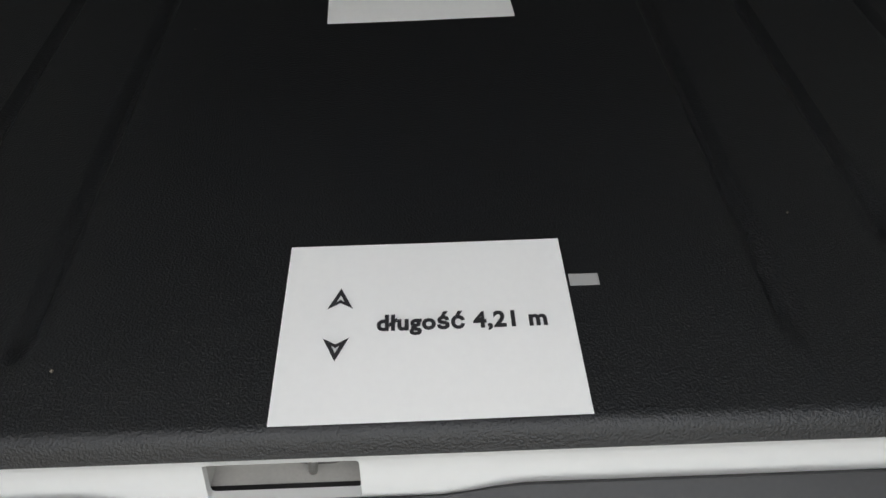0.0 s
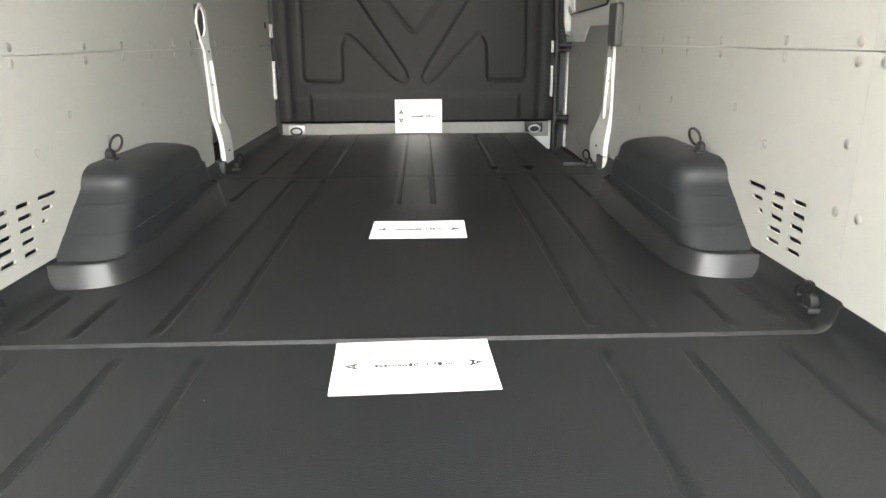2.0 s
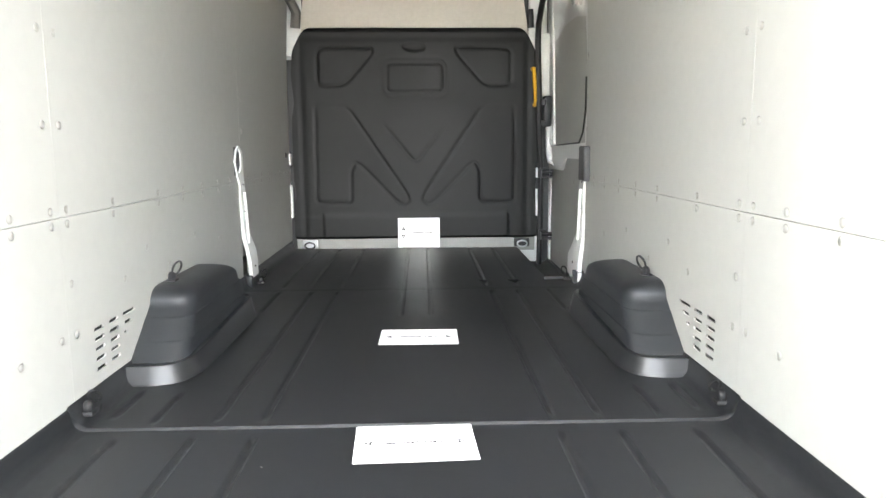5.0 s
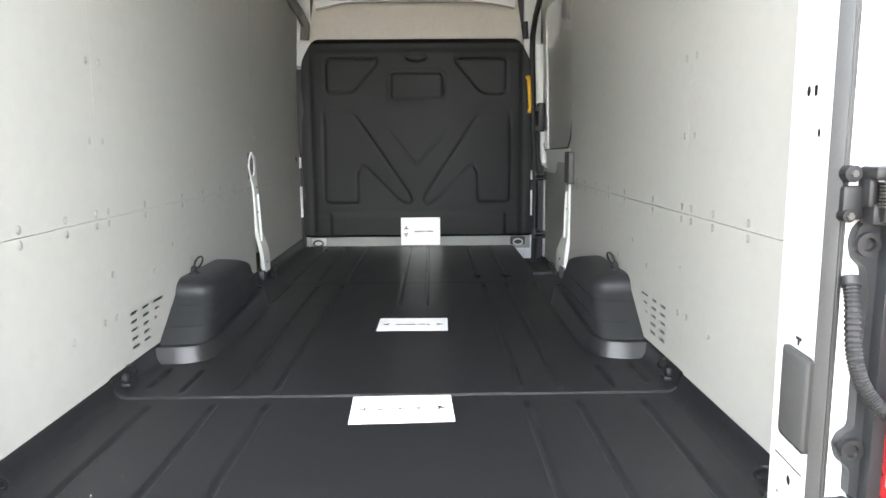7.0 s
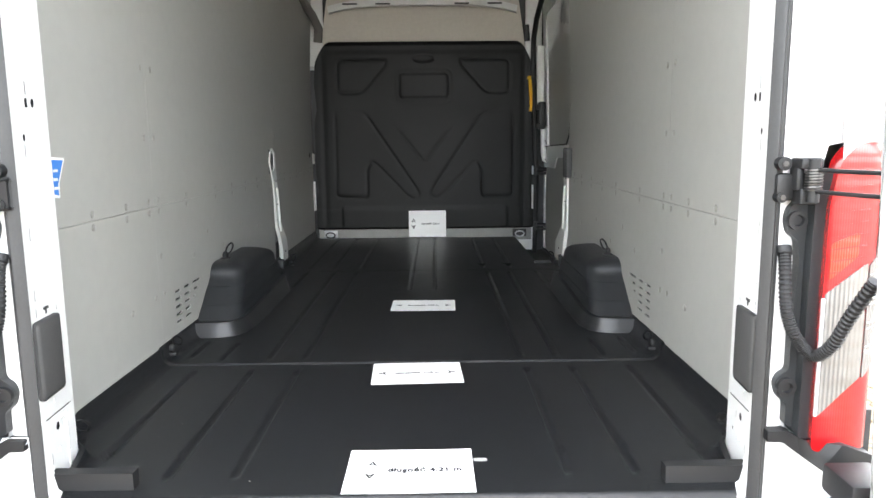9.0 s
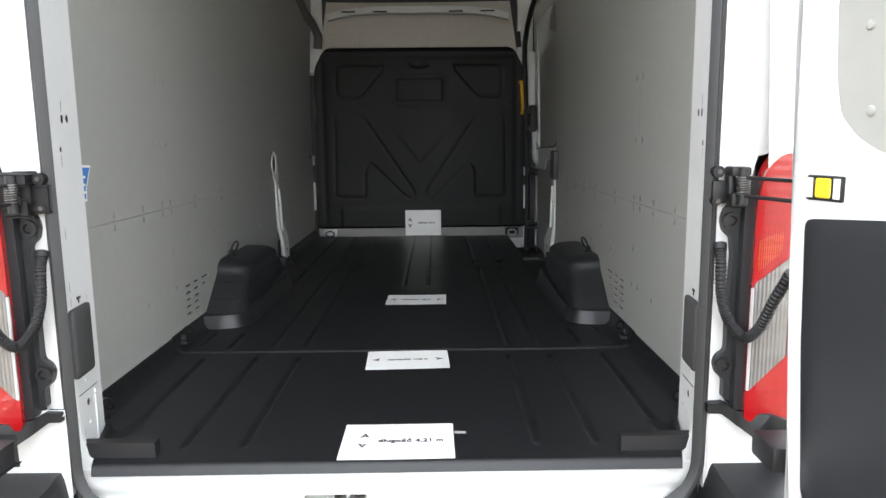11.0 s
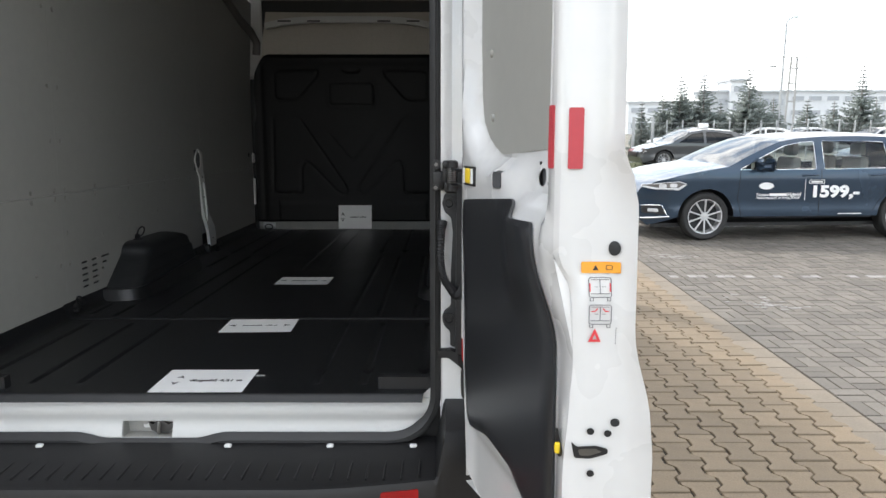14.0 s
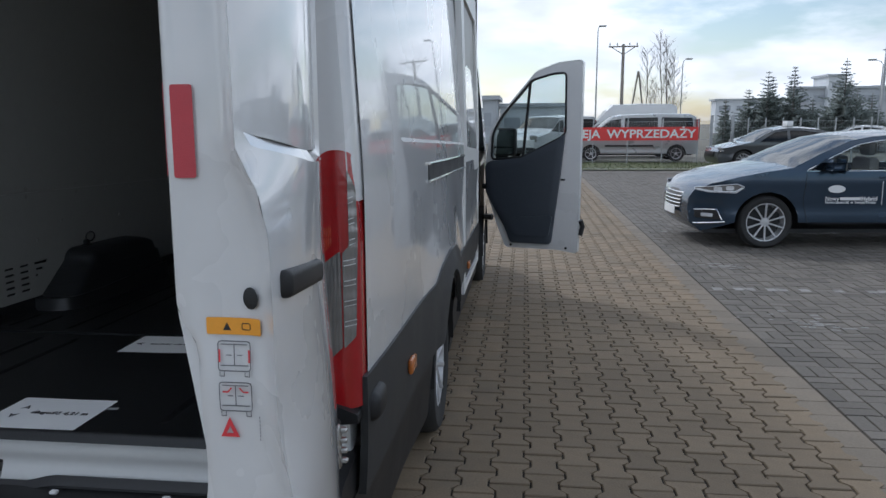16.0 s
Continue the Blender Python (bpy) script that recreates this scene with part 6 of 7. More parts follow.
# ---- vehicles ----
def loft_vehicle(root, top, bottom, width, paint, windows, wheels, wheel_r, rim_r, belt, tumble, nose_cut=0.16, glass_top=(), glass_mat=None, spokes=10, lower=None):
    """A car body: two mapped sides and a strip over the silhouette. x runs from nose to tail, y across."""
    W = width / 2
    length = max(p[0] for p in top)

    def half(x, z):
        w = W - tumble * max(0.0, z - belt) ** 1.15 - 0.10 * max(0.0, 0.45 - z) ** 1.2
        w -= nose_cut * max(0.0, 1 - x / 0.75) ** 2.2 + nose_cut * 0.8 * max(0.0, 1 - (length - x) / 0.6) ** 2.2
        w += 0.012 * math.exp(-((z - belt + 0.12) / 0.05) ** 2) - 0.014 * math.exp(-((z - 0.52) / 0.09) ** 2)
        return w

    outline = list(top)
    back = []
    for wx in sorted(wheels, reverse=True):
        back += [(wx + (wheel_r + 0.055) * math.cos(radians(a)), max(bottom, wheel_r + (wheel_r + 0.05) * math.sin(radians(a)))) for a in np.linspace(0, 180, 20)]
    outline = outline + back
    for s in (-1, 1):
        holes = [rpoly(w, 0.03, 3) for w in windows]
        bm = sheet(bmesh.new(), outline, holes, lambda x, z, d: Vector((x, s * (half(x, z) - d), z)), 0.07, 0.0)
        sd = part("body_side", bm, paint, root, smooth=True)
        for h in holes:
            part("side_window", sheet(bmesh.new(), h, [], lambda x, z, d: Vector((x, s * (half(x, z) - 0.012), z)), 0.1, 0.0), glass_mat or DARKGLASS, sd, "tinted side glass", smooth=True)
            part("window_trim", tube(bmesh.new(), [(x, s * (half(x, z) + 0.001), z) for x, z in h], 0.0045, 5, closed=True), CHROME if lower else RUBBER, sd, smooth=True)
        for wx in wheels:
            wheel(root, (wx, s * (W - 0.125), wheel_r), wheel_r, 0.22, rim_r, spokes=spokes, axis_turn=90 * s)
            bm = bmesh.new()
            ring = [(wx + (wheel_r + 0.055) * math.cos(radians(a)), wheel_r + (wheel_r + 0.05) * math.sin(radians(a))) for a in np.linspace(0, 180, 14)]
            a = [bm.verts.new((x, s * (half(x, z) - 0.003), z)) for x, z in ring]
            b = [bm.verts.new((x, s * (W - 0.34), z)) for x, z in ring]
            for i in range(len(a) - 1):
                bm.faces.new((a[i], a[i + 1], b[i + 1], b[i]))
            bm.faces.new(b)
            part("wheel_well", bm, BLACK, root)
    # strip over the top
    def strip(name, pts, material, label=""):
        bm = bmesh.new()
        rows = []
        for i, (x, z) in enumerate(pts):
            w = half(x, z)
            bulge = 0.05 if z > belt + 0.1 else 0.03
            fwd = -0.04 * smooth_step(0.5, 0.0, x) + 0.05 * smooth_step(length - 0.4, length, x)
            rows.append([bm.verts.new((x + fwd * (1 - t * t), w * t, z + bulge * (1 - abs(t) ** 2.5) * smooth_step(0.55, 0.9, z))) for t in np.linspace(-1, 1, 15)])
        for p, q in zip(rows, rows[1:]):
            for i in range(14):
                bm.faces.new((p[i], p[i + 1], q[i + 1], q[i]))
        return part(name, bm, material, root, label, smooth=True)

    dense = []
    for (x0, z0), (x1, z1) in zip(top, top[1:]):
        k = max(1, int(math.hypot(x1 - x0, z1 - z0) / 0.08))
        dense += [(x0 + (x1 - x0) * i / k, z0 + (z1 - z0) * i / k) for i in range(k)]
    dense.append(top[-1])
    cuts = sorted(glass_top)
    start = 0
    pieces = []
    for (xa, xb) in cuts:
        a = min(range(len(dense)), key=lambda i: abs(dense[i][0] - xa) + (0 if dense[i][1] > belt - 0.15 else 9))
        b = min(range(len(dense)), key=lambda i: abs(dense[i][0] - xb) + (0 if dense[i][1] > belt - 0.15 else 9))
        pieces.append((start, a, paint, "body_top"))
        pieces.append((a, b, SCREEN, "windscreen"))
        start = b
    pieces.append((start, len(dense) - 1, paint, "body_top"))
    for a, b, m, nm in pieces:
        if b > a:
            strip(nm, dense[a:b + 1], m)
    part("floor_tray", boxed(0.25, length - 0.25, -W * 0.8, W * 0.8, bottom - 0.02, bottom + 0.03), BLACK, root, "dark underside")
    return half


def seats(root, xs, z):
    for x in xs:
        for y in (-0.38, 0.38):
            bm = boxed(x - 0.25, x + 0.25, y - 0.24, y + 0.24, z, z + 0.18, 0.05, 2)
            box(bm, x + 0.18, x + 0.32, y - 0.23, y + 0.23, z + 0.1, z + 0.68, 0.05, 2)
            box(bm, x + 0.22, x + 0.32, y - 0.13, y + 0.13, z + 0.70, z + 0.88, 0.04, 2)
            part("seat", bm, SEATCLOTH, root, "grey cloth car seat", smooth=True)


CAR_TOP = [(0.22, 0.20), (0.10, 0.30), (0.075, 0.48), (0.08, 0.62), (0.13, 0.72), (0.30, 0.82), (0.62, 0.915), (0.95, 0.975), (1.25, 1.02), (1.62, 1.20), (1.98, 1.35), (2.25, 1.40), (2.6, 1.425),
           (3.1, 1.435), (3.6, 1.42), (4.05, 1.38), (4.35, 1.32), (4.55, 1.21), (4.74, 1.04), (4.83, 0.90), (4.86, 0.70), (4.86, 0.40), (4.74, 0.22)]


def estate_car():
    root = thing("estate_car", pose(3.40, 8.415, 0, 0, 0, 3.76), "dark blue metallic estate car with white lettering on its doors", "car")
    windows = [[(1.40, 0.98), (1.80, 1.18), (2.05, 1.295), (2.30, 1.345), (2.49, 1.36), (2.49, 0.985)], [(2.61, 0.985), (2.61, 1.362), (3.2, 1.362), (3.50, 1.35), (3.55, 1.00)], [(3.64, 1.005), (3.60, 1.342), (3.95, 1.305), (4.30, 1.18), (4.34, 1.06)]]
    half = loft_vehicle(root, CAR_TOP, 0.20, 1.86, BLUEPAINT, windows, (0.97, 3.82), 0.335, 0.243, 0.96, 0.42, 0.42, glass_top=((1.27, 2.10), (4.36, 4.72)), glass_mat=GLASS, lower=True)
    seats(root, (2.15, 3.15), 0.45)
    part("cabin_floor", boxed(1.2, 4.5, -0.78, 0.78, 0.40, 0.44), BLACK, root)
    part("dashboard", boxed(1.30, 1.75, -0.72, 0.72, 0.75, 0.95, 0.05, 2), BLACK, root, smooth=True)
    # grille, lamps
    V = Vector
    front = lambda y, z, d: V((0.085 + 0.26 * (abs(y) / 0.80) ** 2.6 - 0.05 * (1 - min(1, abs(y) / 0.83) ** 2) + 0.10 * smooth_step(0.60, 0.75, z) - 0.03 + d, y, z))
    gr = part("grille", sheet(bmesh.new(), rpoly([(-0.42, 0.70), (0.42, 0.70), (0.36, 0.48), (0.24, 0.44), (-0.24, 0.44), (-0.36, 0.48)], 0.04, 3), [], front, 0.06, 0.03), BLACK, root, "black grille with chrome bars", smooth=True)
    for k in range(5):
        z = 0.475 + 0.048 * k
        w = 0.36 + 0.012 * k
        part("grille_bar", tube(bmesh.new(), [front(y, z, -0.008) for y in np.linspace(-w, w, 13)], 0.010, 6), CHROME, gr, smooth=True)
    part("plate", sheet(bmesh.new(), [(-0.25, 0.37), (0.25, 0.37), (0.25, 0.48), (-0.25, 0.48)], [], lambda y, z, d: front(y, z, -0.02 + d), 0.1, 0.008), WHITELABEL, root, "blank white front plate")
    for s in (-1, 1):
        hl = rpoly([(0.13, 0.742), (0.28, 0.712), (0.57, 0.708), (0.67, 0.785), (0.57, 0.822), (0.30, 0.785), (0.14, 0.768)], 0.02, 3)
        lampm = part("headlamp", sheet(bmesh.new(), hl, [], lambda x, z, d: V((x, s * (half(x, z) + 0.010 - d), z)), 0.06, 0.03), LENS_CLEAR, root, "swept-back headlamp with a dark inside and bright rim", smooth=True)
        on = lambda x, z, lift: V((x, s * (half(x, z) + lift), z))
        part("lamp_rim", tube(bmesh.new(), [on(x, z, 0.012) for x, z in hl], 0.0055, 6, closed=True), HEADLENS, lampm, smooth=True)
        part("day_light", tube(bmesh.new(), [on(x, z, 0.012) for x, z in ((0.15, 0.748), (0.29, 0.724), (0.45, 0.720), (0.56, 0.724), (0.64, 0.776))], 0.0085, 6), HEADLENS, lampm, "bright running light along the lower edge", smooth=True)
        for x, z in ((0.37, 0.755), (0.50, 0.768)):
            part("reflector", sheet(bmesh.new(), rrect(x - 0.045, x + 0.045, z - 0.028, z + 0.028, 0.022, 3), [], lambda x, z, d: on(x, z, 0.012 - d), 0.06, 0.008), HEADLENS, lampm, smooth=True)
        fog = rpoly([(0.15, 0.375), (0.42, 0.365), (0.385, 0.49), (0.14, 0.48)], 0.02, 3)
        fg = part("fog_lamp", sheet(bmesh.new(), fog, [], lambda x, z, d: V((x, s * (half(x, z) + 0.008 - d), z)), 0.06, 0.02), BLACK, root, "black framed fog lamp", smooth=True)
        part("lens", sheet(bmesh.new(), rrect(0.21, 0.33, 0.395, 0.44, 0.012, 2), [], lambda x, z, d: V((x, s * (half(x, z) + 0.014 - d), z)), 0.06, 0.01), HEADLENS, fg)
        part("fog_trim", tube(bmesh.new(), [(x, s * (half(x, z) + 0.012), z) for x, z in ((0.14, 0.475), (0.26, 0.488), (0.375, 0.49), (0.415, 0.40), (0.43, 0.365))], 0.008, 6), CHROME, fg, smooth=True)
        # door shut lines and handles
        for line in ([(1.42, 0.95), (1.40, 0.60), (1.48, 0.30)], [(2.57, 0.98), (2.57, 0.30)], [(3.55, 0.98), (3.50, 0.65), (3.35, 0.40)], [(1.5, 0.32), (3.35, 0.32)]):
            part("shut_line", tube(bmesh.new(), [(x, s * (half(x, z) + 0.0005), z) for (x0, z0), (x1, z1) in zip(line, line[1:]) for x, z in [(x0 + (x1 - x0) * t, z0 + (z1 - z0) * t) for t in np.linspace(0, 1, 6)]], 0.004, 5), BLACK, root)
        for x in (2.30, 3.28):
            part("door_handle", tube(bmesh.new(), [(x, s * (half(x, 0.90) + 0.006), 0.90), (x + 0.05, s * (half(x, 0.90) + 0.035), 0.905), (x + 0.17, s * (half(x, 0.90) + 0.035), 0.91), (x + 0.21, s * (half(x, 0.90) + 0.006), 0.91)], 0.014, 7), BLUEPAINT, root, smooth=True)
        bm = boxed(1.65, 1.80, s * 0.89, s * 1.05, 0.995, 1.09, 0.042, 4)
        part("wing_mirror", bm, BLUEPAINT, root, "dark blue wing mirror", smooth=True)
    part("bumper_strip", tube(bmesh.new(), [(x, s * (half(x, 0.30) + 0.012), z) for s, x, z in [(-1, x, 0.30 + 0.12 * (x - 0.16)) for x in np.linspace(0.47, 0.14, 9)] + [(1, x, 0.30 + 0.12 * (x - 0.16)) for x in np.linspace(0.14, 0.47, 9)]], 0.011, 6), CHROME, root, "chrome strip along the lower bumper", smooth=True)
    # lettering on the near side
    def side_m(x, z):
        y = -half(x, z) - 0.012
        return frame_matrix((x, y, z), (1, 0, 0), (0, 0.03, 1))
    words("1599,-", 0.215, WHITELABEL, root, side_m(2.775, 0.670) @ Matrix.Diagonal((1.30, 1, 1, 1)), "white price lettering", 0.010, spread=1.0)
    part("price_tag", slab(rrect(-0.11, 0.11, -0.028, 0.028, 0.006, 2), [rrect(-0.104, 0.104, -0.022, 0.022, 0.004, 2)], lambda x, y, d: V((x, y, d)), 0.3, 0.001), WHITELABEL, root, matrix=side_m(2.50, 0.812))
    part("print_bar", boxed(-0.08, 0.08, -0.010, 0.010, 0, 0.001), WHITELABEL, root, matrix=side_m(2.50, 0.812))
    part("badge_print", slab([(0.105 * math.cos(a), 0.048 * math.sin(a)) for a in np.linspace(0, 6.283, 25)[:-1]], [], lambda x, y, d: V((x, y, d)), 0.3, 0.001), WHITELABEL, root, "white oval print", matrix=side_m(1.79, 0.758))
    words("Nowy", 0.068, WHITELABEL, root, side_m(1.745, 0.635), "white lettering", 0.001)
    words("Hybrid", 0.070, WHITELABEL, root, side_m(2.195, 0.635), "white lettering", 0.002)
    words("Nowoczesność w Twojej Firmie", 0.046, WHITELABEL, root, side_m(1.97, 0.592), "small white lettering", 0.001)
    for x, z, w, h in ((1.965, 0.637, 0.25, 0.036), (3.02, 0.368, 0.34, 0.012)):
        part("print_bar", boxed(-w / 2, w / 2, -h / 2, h / 2, 0, 0.001), WHITELABEL, root, matrix=side_m(x, z))
    part("print_bar", boxed(-0.003, 0.003, -0.15, 0.15, 0, 0.001), WHITELABEL, root, matrix=side_m(2.345, 0.715))
    return root


def hatch_car(m, paint, label):
    root = thing("hatchback_car", m, label, "car")
    top = [(0.12, 0.20), (0.03, 0.40), (0.05, 0.62), (0.20, 0.74), (0.85, 0.90), (1.12, 0.95), (1.50, 1.18), (1.85, 1.37), (2.3, 1.45), (2.8, 1.46), (3.5, 1.40), (3.95, 1.22), (4.22, 1.00), (4.30, 0.75), (4.30, 0.40), (4.18, 0.22)]
    top = [(x, z * 0.96) for x, z in top]
    windows = [[(1.40, 0.97), (1.70, 1.17), (1.95, 1.31), (2.35, 1.365), (2.35, 0.95)], [(2.45, 0.95), (2.45, 1.37), (2.9, 1.36), (3.40, 1.29), (3.62, 1.08), (3.5, 0.98)]]
    windows = [[(x, z * 0.96) for x, z in w] for w in windows]
    loft_vehicle(root, top, 0.20, 1.80, paint, windows, (0.88, 3.50), 0.32, 0.225, 0.93, 0.42, 0.2, glass_top=((1.14, 1.90), (3.55, 4.0)))
    for s in (-1, 1):
        part("headlamp", boxed(0.12, 0.42, s * 0.55, s * 0.80, 0.60, 0.72, 0.04, 2), LENS_CLEAR, root, "clear headlamp", smooth=True)
    part("grille", boxed(-0.03, 0.10, -0.45, 0.45, 0.40, 0.60, 0.03, 2), BLACK, root, "black grille", smooth=True)
    return root


def panel_van(m, paint, label, high):
    root = thing("panel_van", m, label, "van")
    h = 0.55 if high else 0.0
    top = [(0.14, 0.28), (0.03, 0.45), (0.04, 0.85), (0.25, 1.02), (0.95, 1.20), (1.25, 1.38), (1.85, 1.86 + h * 0.5), (2.2, 1.93 + h), (3.5, 1.97 + h), (4.9, 1.95 + h), (5.12, 1.85 + h), (5.22, 1.1), (5.25, 0.5), (5.15, 0.3)]
    windows = [[(1.15, 1.26), (1.75, 1.72), (2.15, 1.78), (2.15, 1.22)], [(2.3, 1.40), (2.3, 1.82), (3.6, 1.84), (3.6, 1.40)], [(3.75, 1.40), (3.75, 1.84), (4.95, 1.82), (5.0, 1.40)]]
    if high:
        windows = windows[:1]
    top, windows = [(x * 1.045, z) for x, z in top], [[(x * 1.045, z) for x, z in w] for w in windows]
    loft_vehicle(root, top, 0.28, 1.98, paint, windows, (1.03, 4.57), 0.335, 0.235, 1.30, 0.10, 0.18, glass_top=((1.34, 1.98),), spokes=5)
    for s in (-1, 1):
        part("headlamp", boxed(0.08, 0.48, s * 0.62, s * 0.88, 0.86, 1.04, 0.05, 2), LENS_CLEAR, root, "clear headlamp", smooth=True)
        part("side_strip", boxed(1.6, 3.6, s * 0.975, s * 1.0, 0.62, 0.70, 0.01, 1), BLACK, root, "black rubbing strip")
        part("tail_lamp", boxed(5.34, 5.47, s * 0.86, s * 0.97, 0.95, 1.75, 0.02, 1), LENS_RED, root, "red tail lamp")
    part("front_bumper", boxed(-0.04, 0.25, -0.85, 0.85, 0.30, 0.55, 0.05, 2), BLACK, root, "black front bumper", smooth=True)
    return root


estate_car()
dark = hatch_car(pose(8.02, 24.9, 0, 0, 0, 4), GREYPAINT, "dark grey hatchback with a small roof sign")
part("roof_sign", boxed(2.58, 2.80, -0.20, 0.20, 1.46, 1.64, 0.02, 2), WHITELABEL, dark, "small white roof sign", smooth=True)
panel_van(pose(3.17, 30.2, 0), SILVER, "silver passenger van behind the fence", False)
panel_van(pose(3.35, 35.0, 0.0), WHITE, "white high-roof van behind the fence", True)
panel_van(pose(1.1, 31.0, 0, 0, 0, 55), WHITE, "white van parked beyond the yard", False)
for x, y, r, p in ((12.5, 38, 10, SILVER), (17.5, 41, -8, WHITE), (20.8, 42, 6, SILVER), (25.0, 41, 12, WHITE), (13.6, 20.5, 5, BLUEPAINT), (28.5, 40, 5, GREYPAINT)):
    hatch_car(pose(x, y, 0, 0, 0, r), p, "parked car in the yard" if y < 25 else "parked car beyond the fence")

# ---- fence with banner ----
fence = thing("mesh_fence", pose(0, 27.8, 0), "grey steel mesh fence with posts and double gate", "fence")
for x in [1.4 + 1.37 * i for i in range(6)] + [10.16 + 0.655 * i for i in range(44)]:
    part("post", boxed(x - 0.022, x + 0.022, -0.03, 0.03, -0.05, 1.78, 0.005), GALV, fence)
for i in range(15):
    x0 = 1.4 + 2.5 * i
    bm = bmesh.new()
    for k in range(25):
        box(bm, x0 + 0.05 + k * 0.1 - 0.002, x0 + 0.05 + k * 0.1 + 0.002, -0.002, 0.002, 0.06, 1.68)
    for z in (0.08, 0.5, 0.95, 1.4, 1.66):
        box(bm, x0, x0 + 2.5, 0.004, 0.010, z - 0.006, z + 0.006)
    part("mesh_panel", bm, GALV, fence, "welded wire mesh panel")
for x in (8.75, 9.55):
    part("gate_post", boxed(x - 0.05, x + 0.05, -0.1, 0.0, -0.05, 1.90, 0.01), GALV, fence)
ban = part("banner", sheet(bmesh.new(), [(2.97, 0.92), (8.24, 0.92), (8.24, 1.445), (2.97, 1.445)], [], lambda x, z, d: Vector((x, 27.70 + 0.012 * math.sin(x * 5) + d, z)), 0.15, 0.004), BANNER, smooth=True)
tagged(ban, "long red sale banner with white letters on the fence", "banner")
for text, x0, x1 in (("ALEJA", 3.10, 4.42), ("WYPRZEDAŻY", 4.66, 8.16)):
    ob = words(text, 0.46, WHITELABEL, ban, Matrix(), "white capital lettering", 0.010)
    wide = max(v.co.x for v in ob.data.vertices) - min(v.co.x for v in ob.data.vertices)
    ob.matrix_basis = frame_matrix(((x0 + x1) / 2, 27.68, 1.165), (1, 0, 0), (0, 0, 1)) @ Matrix.Diagonal(((x1 - x0) / wide, 1, 1, 1))

# ---- grass verge, trees, poles, buildings ----
ground_sheet("grass_verge", -25, 60, 23.2, 27.9, 0.02, GRASS, "thin winter grass along the fence", "grass")
ground_sheet("kerb", -25, 45, 23.1, 23.22, 0.06, CONCRETE, "low concrete kerb", "kerb")
rng = random.Random(5)
bm = bmesh.new()
for _ in range(5200):
    x, y = rng.uniform(2, 24), rng.uniform(23.3, 27.8)
    a, h, w = rng.uniform(0, 6.28), rng.uniform(0.03, 0.11), 0.012
    p = Vector((x, y, 0.02))
    d = Vector((math.cos(a), math.sin(a), 0))
    bm.faces.new((bm.verts.new(p - d * w), bm.verts.new(p + d * w), bm.verts.new(p + Vector((rng.uniform(-0.04, 0.04), rng.uniform(-0.04, 0.04), h)))))
tagged(part("grass_blades", bm, GRASS, normals=False), "short uneven winter grass on the verge", "grass", kind="stuff")


def conifer(at, height, seed, spread=0.34):
    r = random.Random(seed)
    root = thing("spruce_tree", pose(*at), "dark green spruce with uneven drooping branches", "tree", "spruces beyond the fence")
    part("trunk", tube(bmesh.new(), [(0, 0, 0), (0.03, 0, height * 0.5), (0, 0, height)], [0.12, 0.06, 0.012], 7), BARK, root)
    bm = bmesh.new()
    z = 0.15
    while z < height * 0.985:
        t = z / height
        reach = height * (spread * 1.45 * (1 - t) ** 1.15 + 0.010) * r.uniform(0.75, 1.2)
        start = r.uniform(0, 6.28)
        boughs = int(5 + reach * 6.5)
        for b in range(boughs):
            a = start + 6.283 * b / boughs + r.uniform(-0.25, 0.25)
            L = reach * r.choice((0.5, 0.7, 0.9, 1.12)) * r.uniform(0.85, 1.15)
            lift = r.uniform(-0.12, 0.12) * (1 - t)
            rise = 0.55 * t - 0.18 + r.uniform(-0.12, 0.12)
            out, side = Vector((math.cos(a), math.sin(a), 0)), Vector((-math.sin(a), math.cos(a), 0))
            steps = max(3, int(L / 0.16))
            for k in range(steps):
                q = (k + 0.6) / steps
                p = out * L * q + Vector((0, 0, z + lift + L * (rise * q - 0.22 * q * (1 - q)) + r.uniform(-0.03, 0.03)))
                w = (0.05 + 0.03 * (1 - t) + 0.12 * L * (1 - q)) * r.uniform(0.7, 1.25)
                for m in (-1, 1):
                    tip = p + out * (0.10 + w * 0.6) + side * m * w + Vector((0, 0, r.uniform(-0.20, 0.10) * (1.1 - t)))
                    mid = p + side * m * w * 0.6 + Vector((0, 0, r.uniform(-0.20, -0.03) * (1.1 - t)))
                    bm.faces.new([bm.verts.new(v) for v in (p, mid, tip, p + out * 0.12 + Vector((0, 0, r.uniform(0.0, 0.11) * (1.1 - t))))])
        z += (0.10 + 0.13 * t * t) * r.uniform(0.8, 1.3)
    part("crown", bm, NEEDLES, root, normals=False)


for i, (x, y, h, spread) in enumerate(((13.84, 45, 3.1, 0.17), (15.35, 45.5, 3.7, 0.36), (16.3, 45, 4.75, 0.33), (16.9, 46, 4.5, 0.30), (17.83, 45, 5.0, 0.30), (19.2, 45.5, 3.1, 0.34), (20.81, 45, 5.45, 0.28), (22.0, 46, 3.6, 0.44), (22.9, 46, 3.4, 0.40), (24.7, 45, 3.2, 0.42), (26.44, 45, 3.15, 0.40), (28.16, 45, 5.45, 0.27), (29.5, 45.5, 3.3, 0.42), (27.3, 46.5, 2.6, 0.48))):
    conifer((x, y, 0), h, 40 + i, spread)


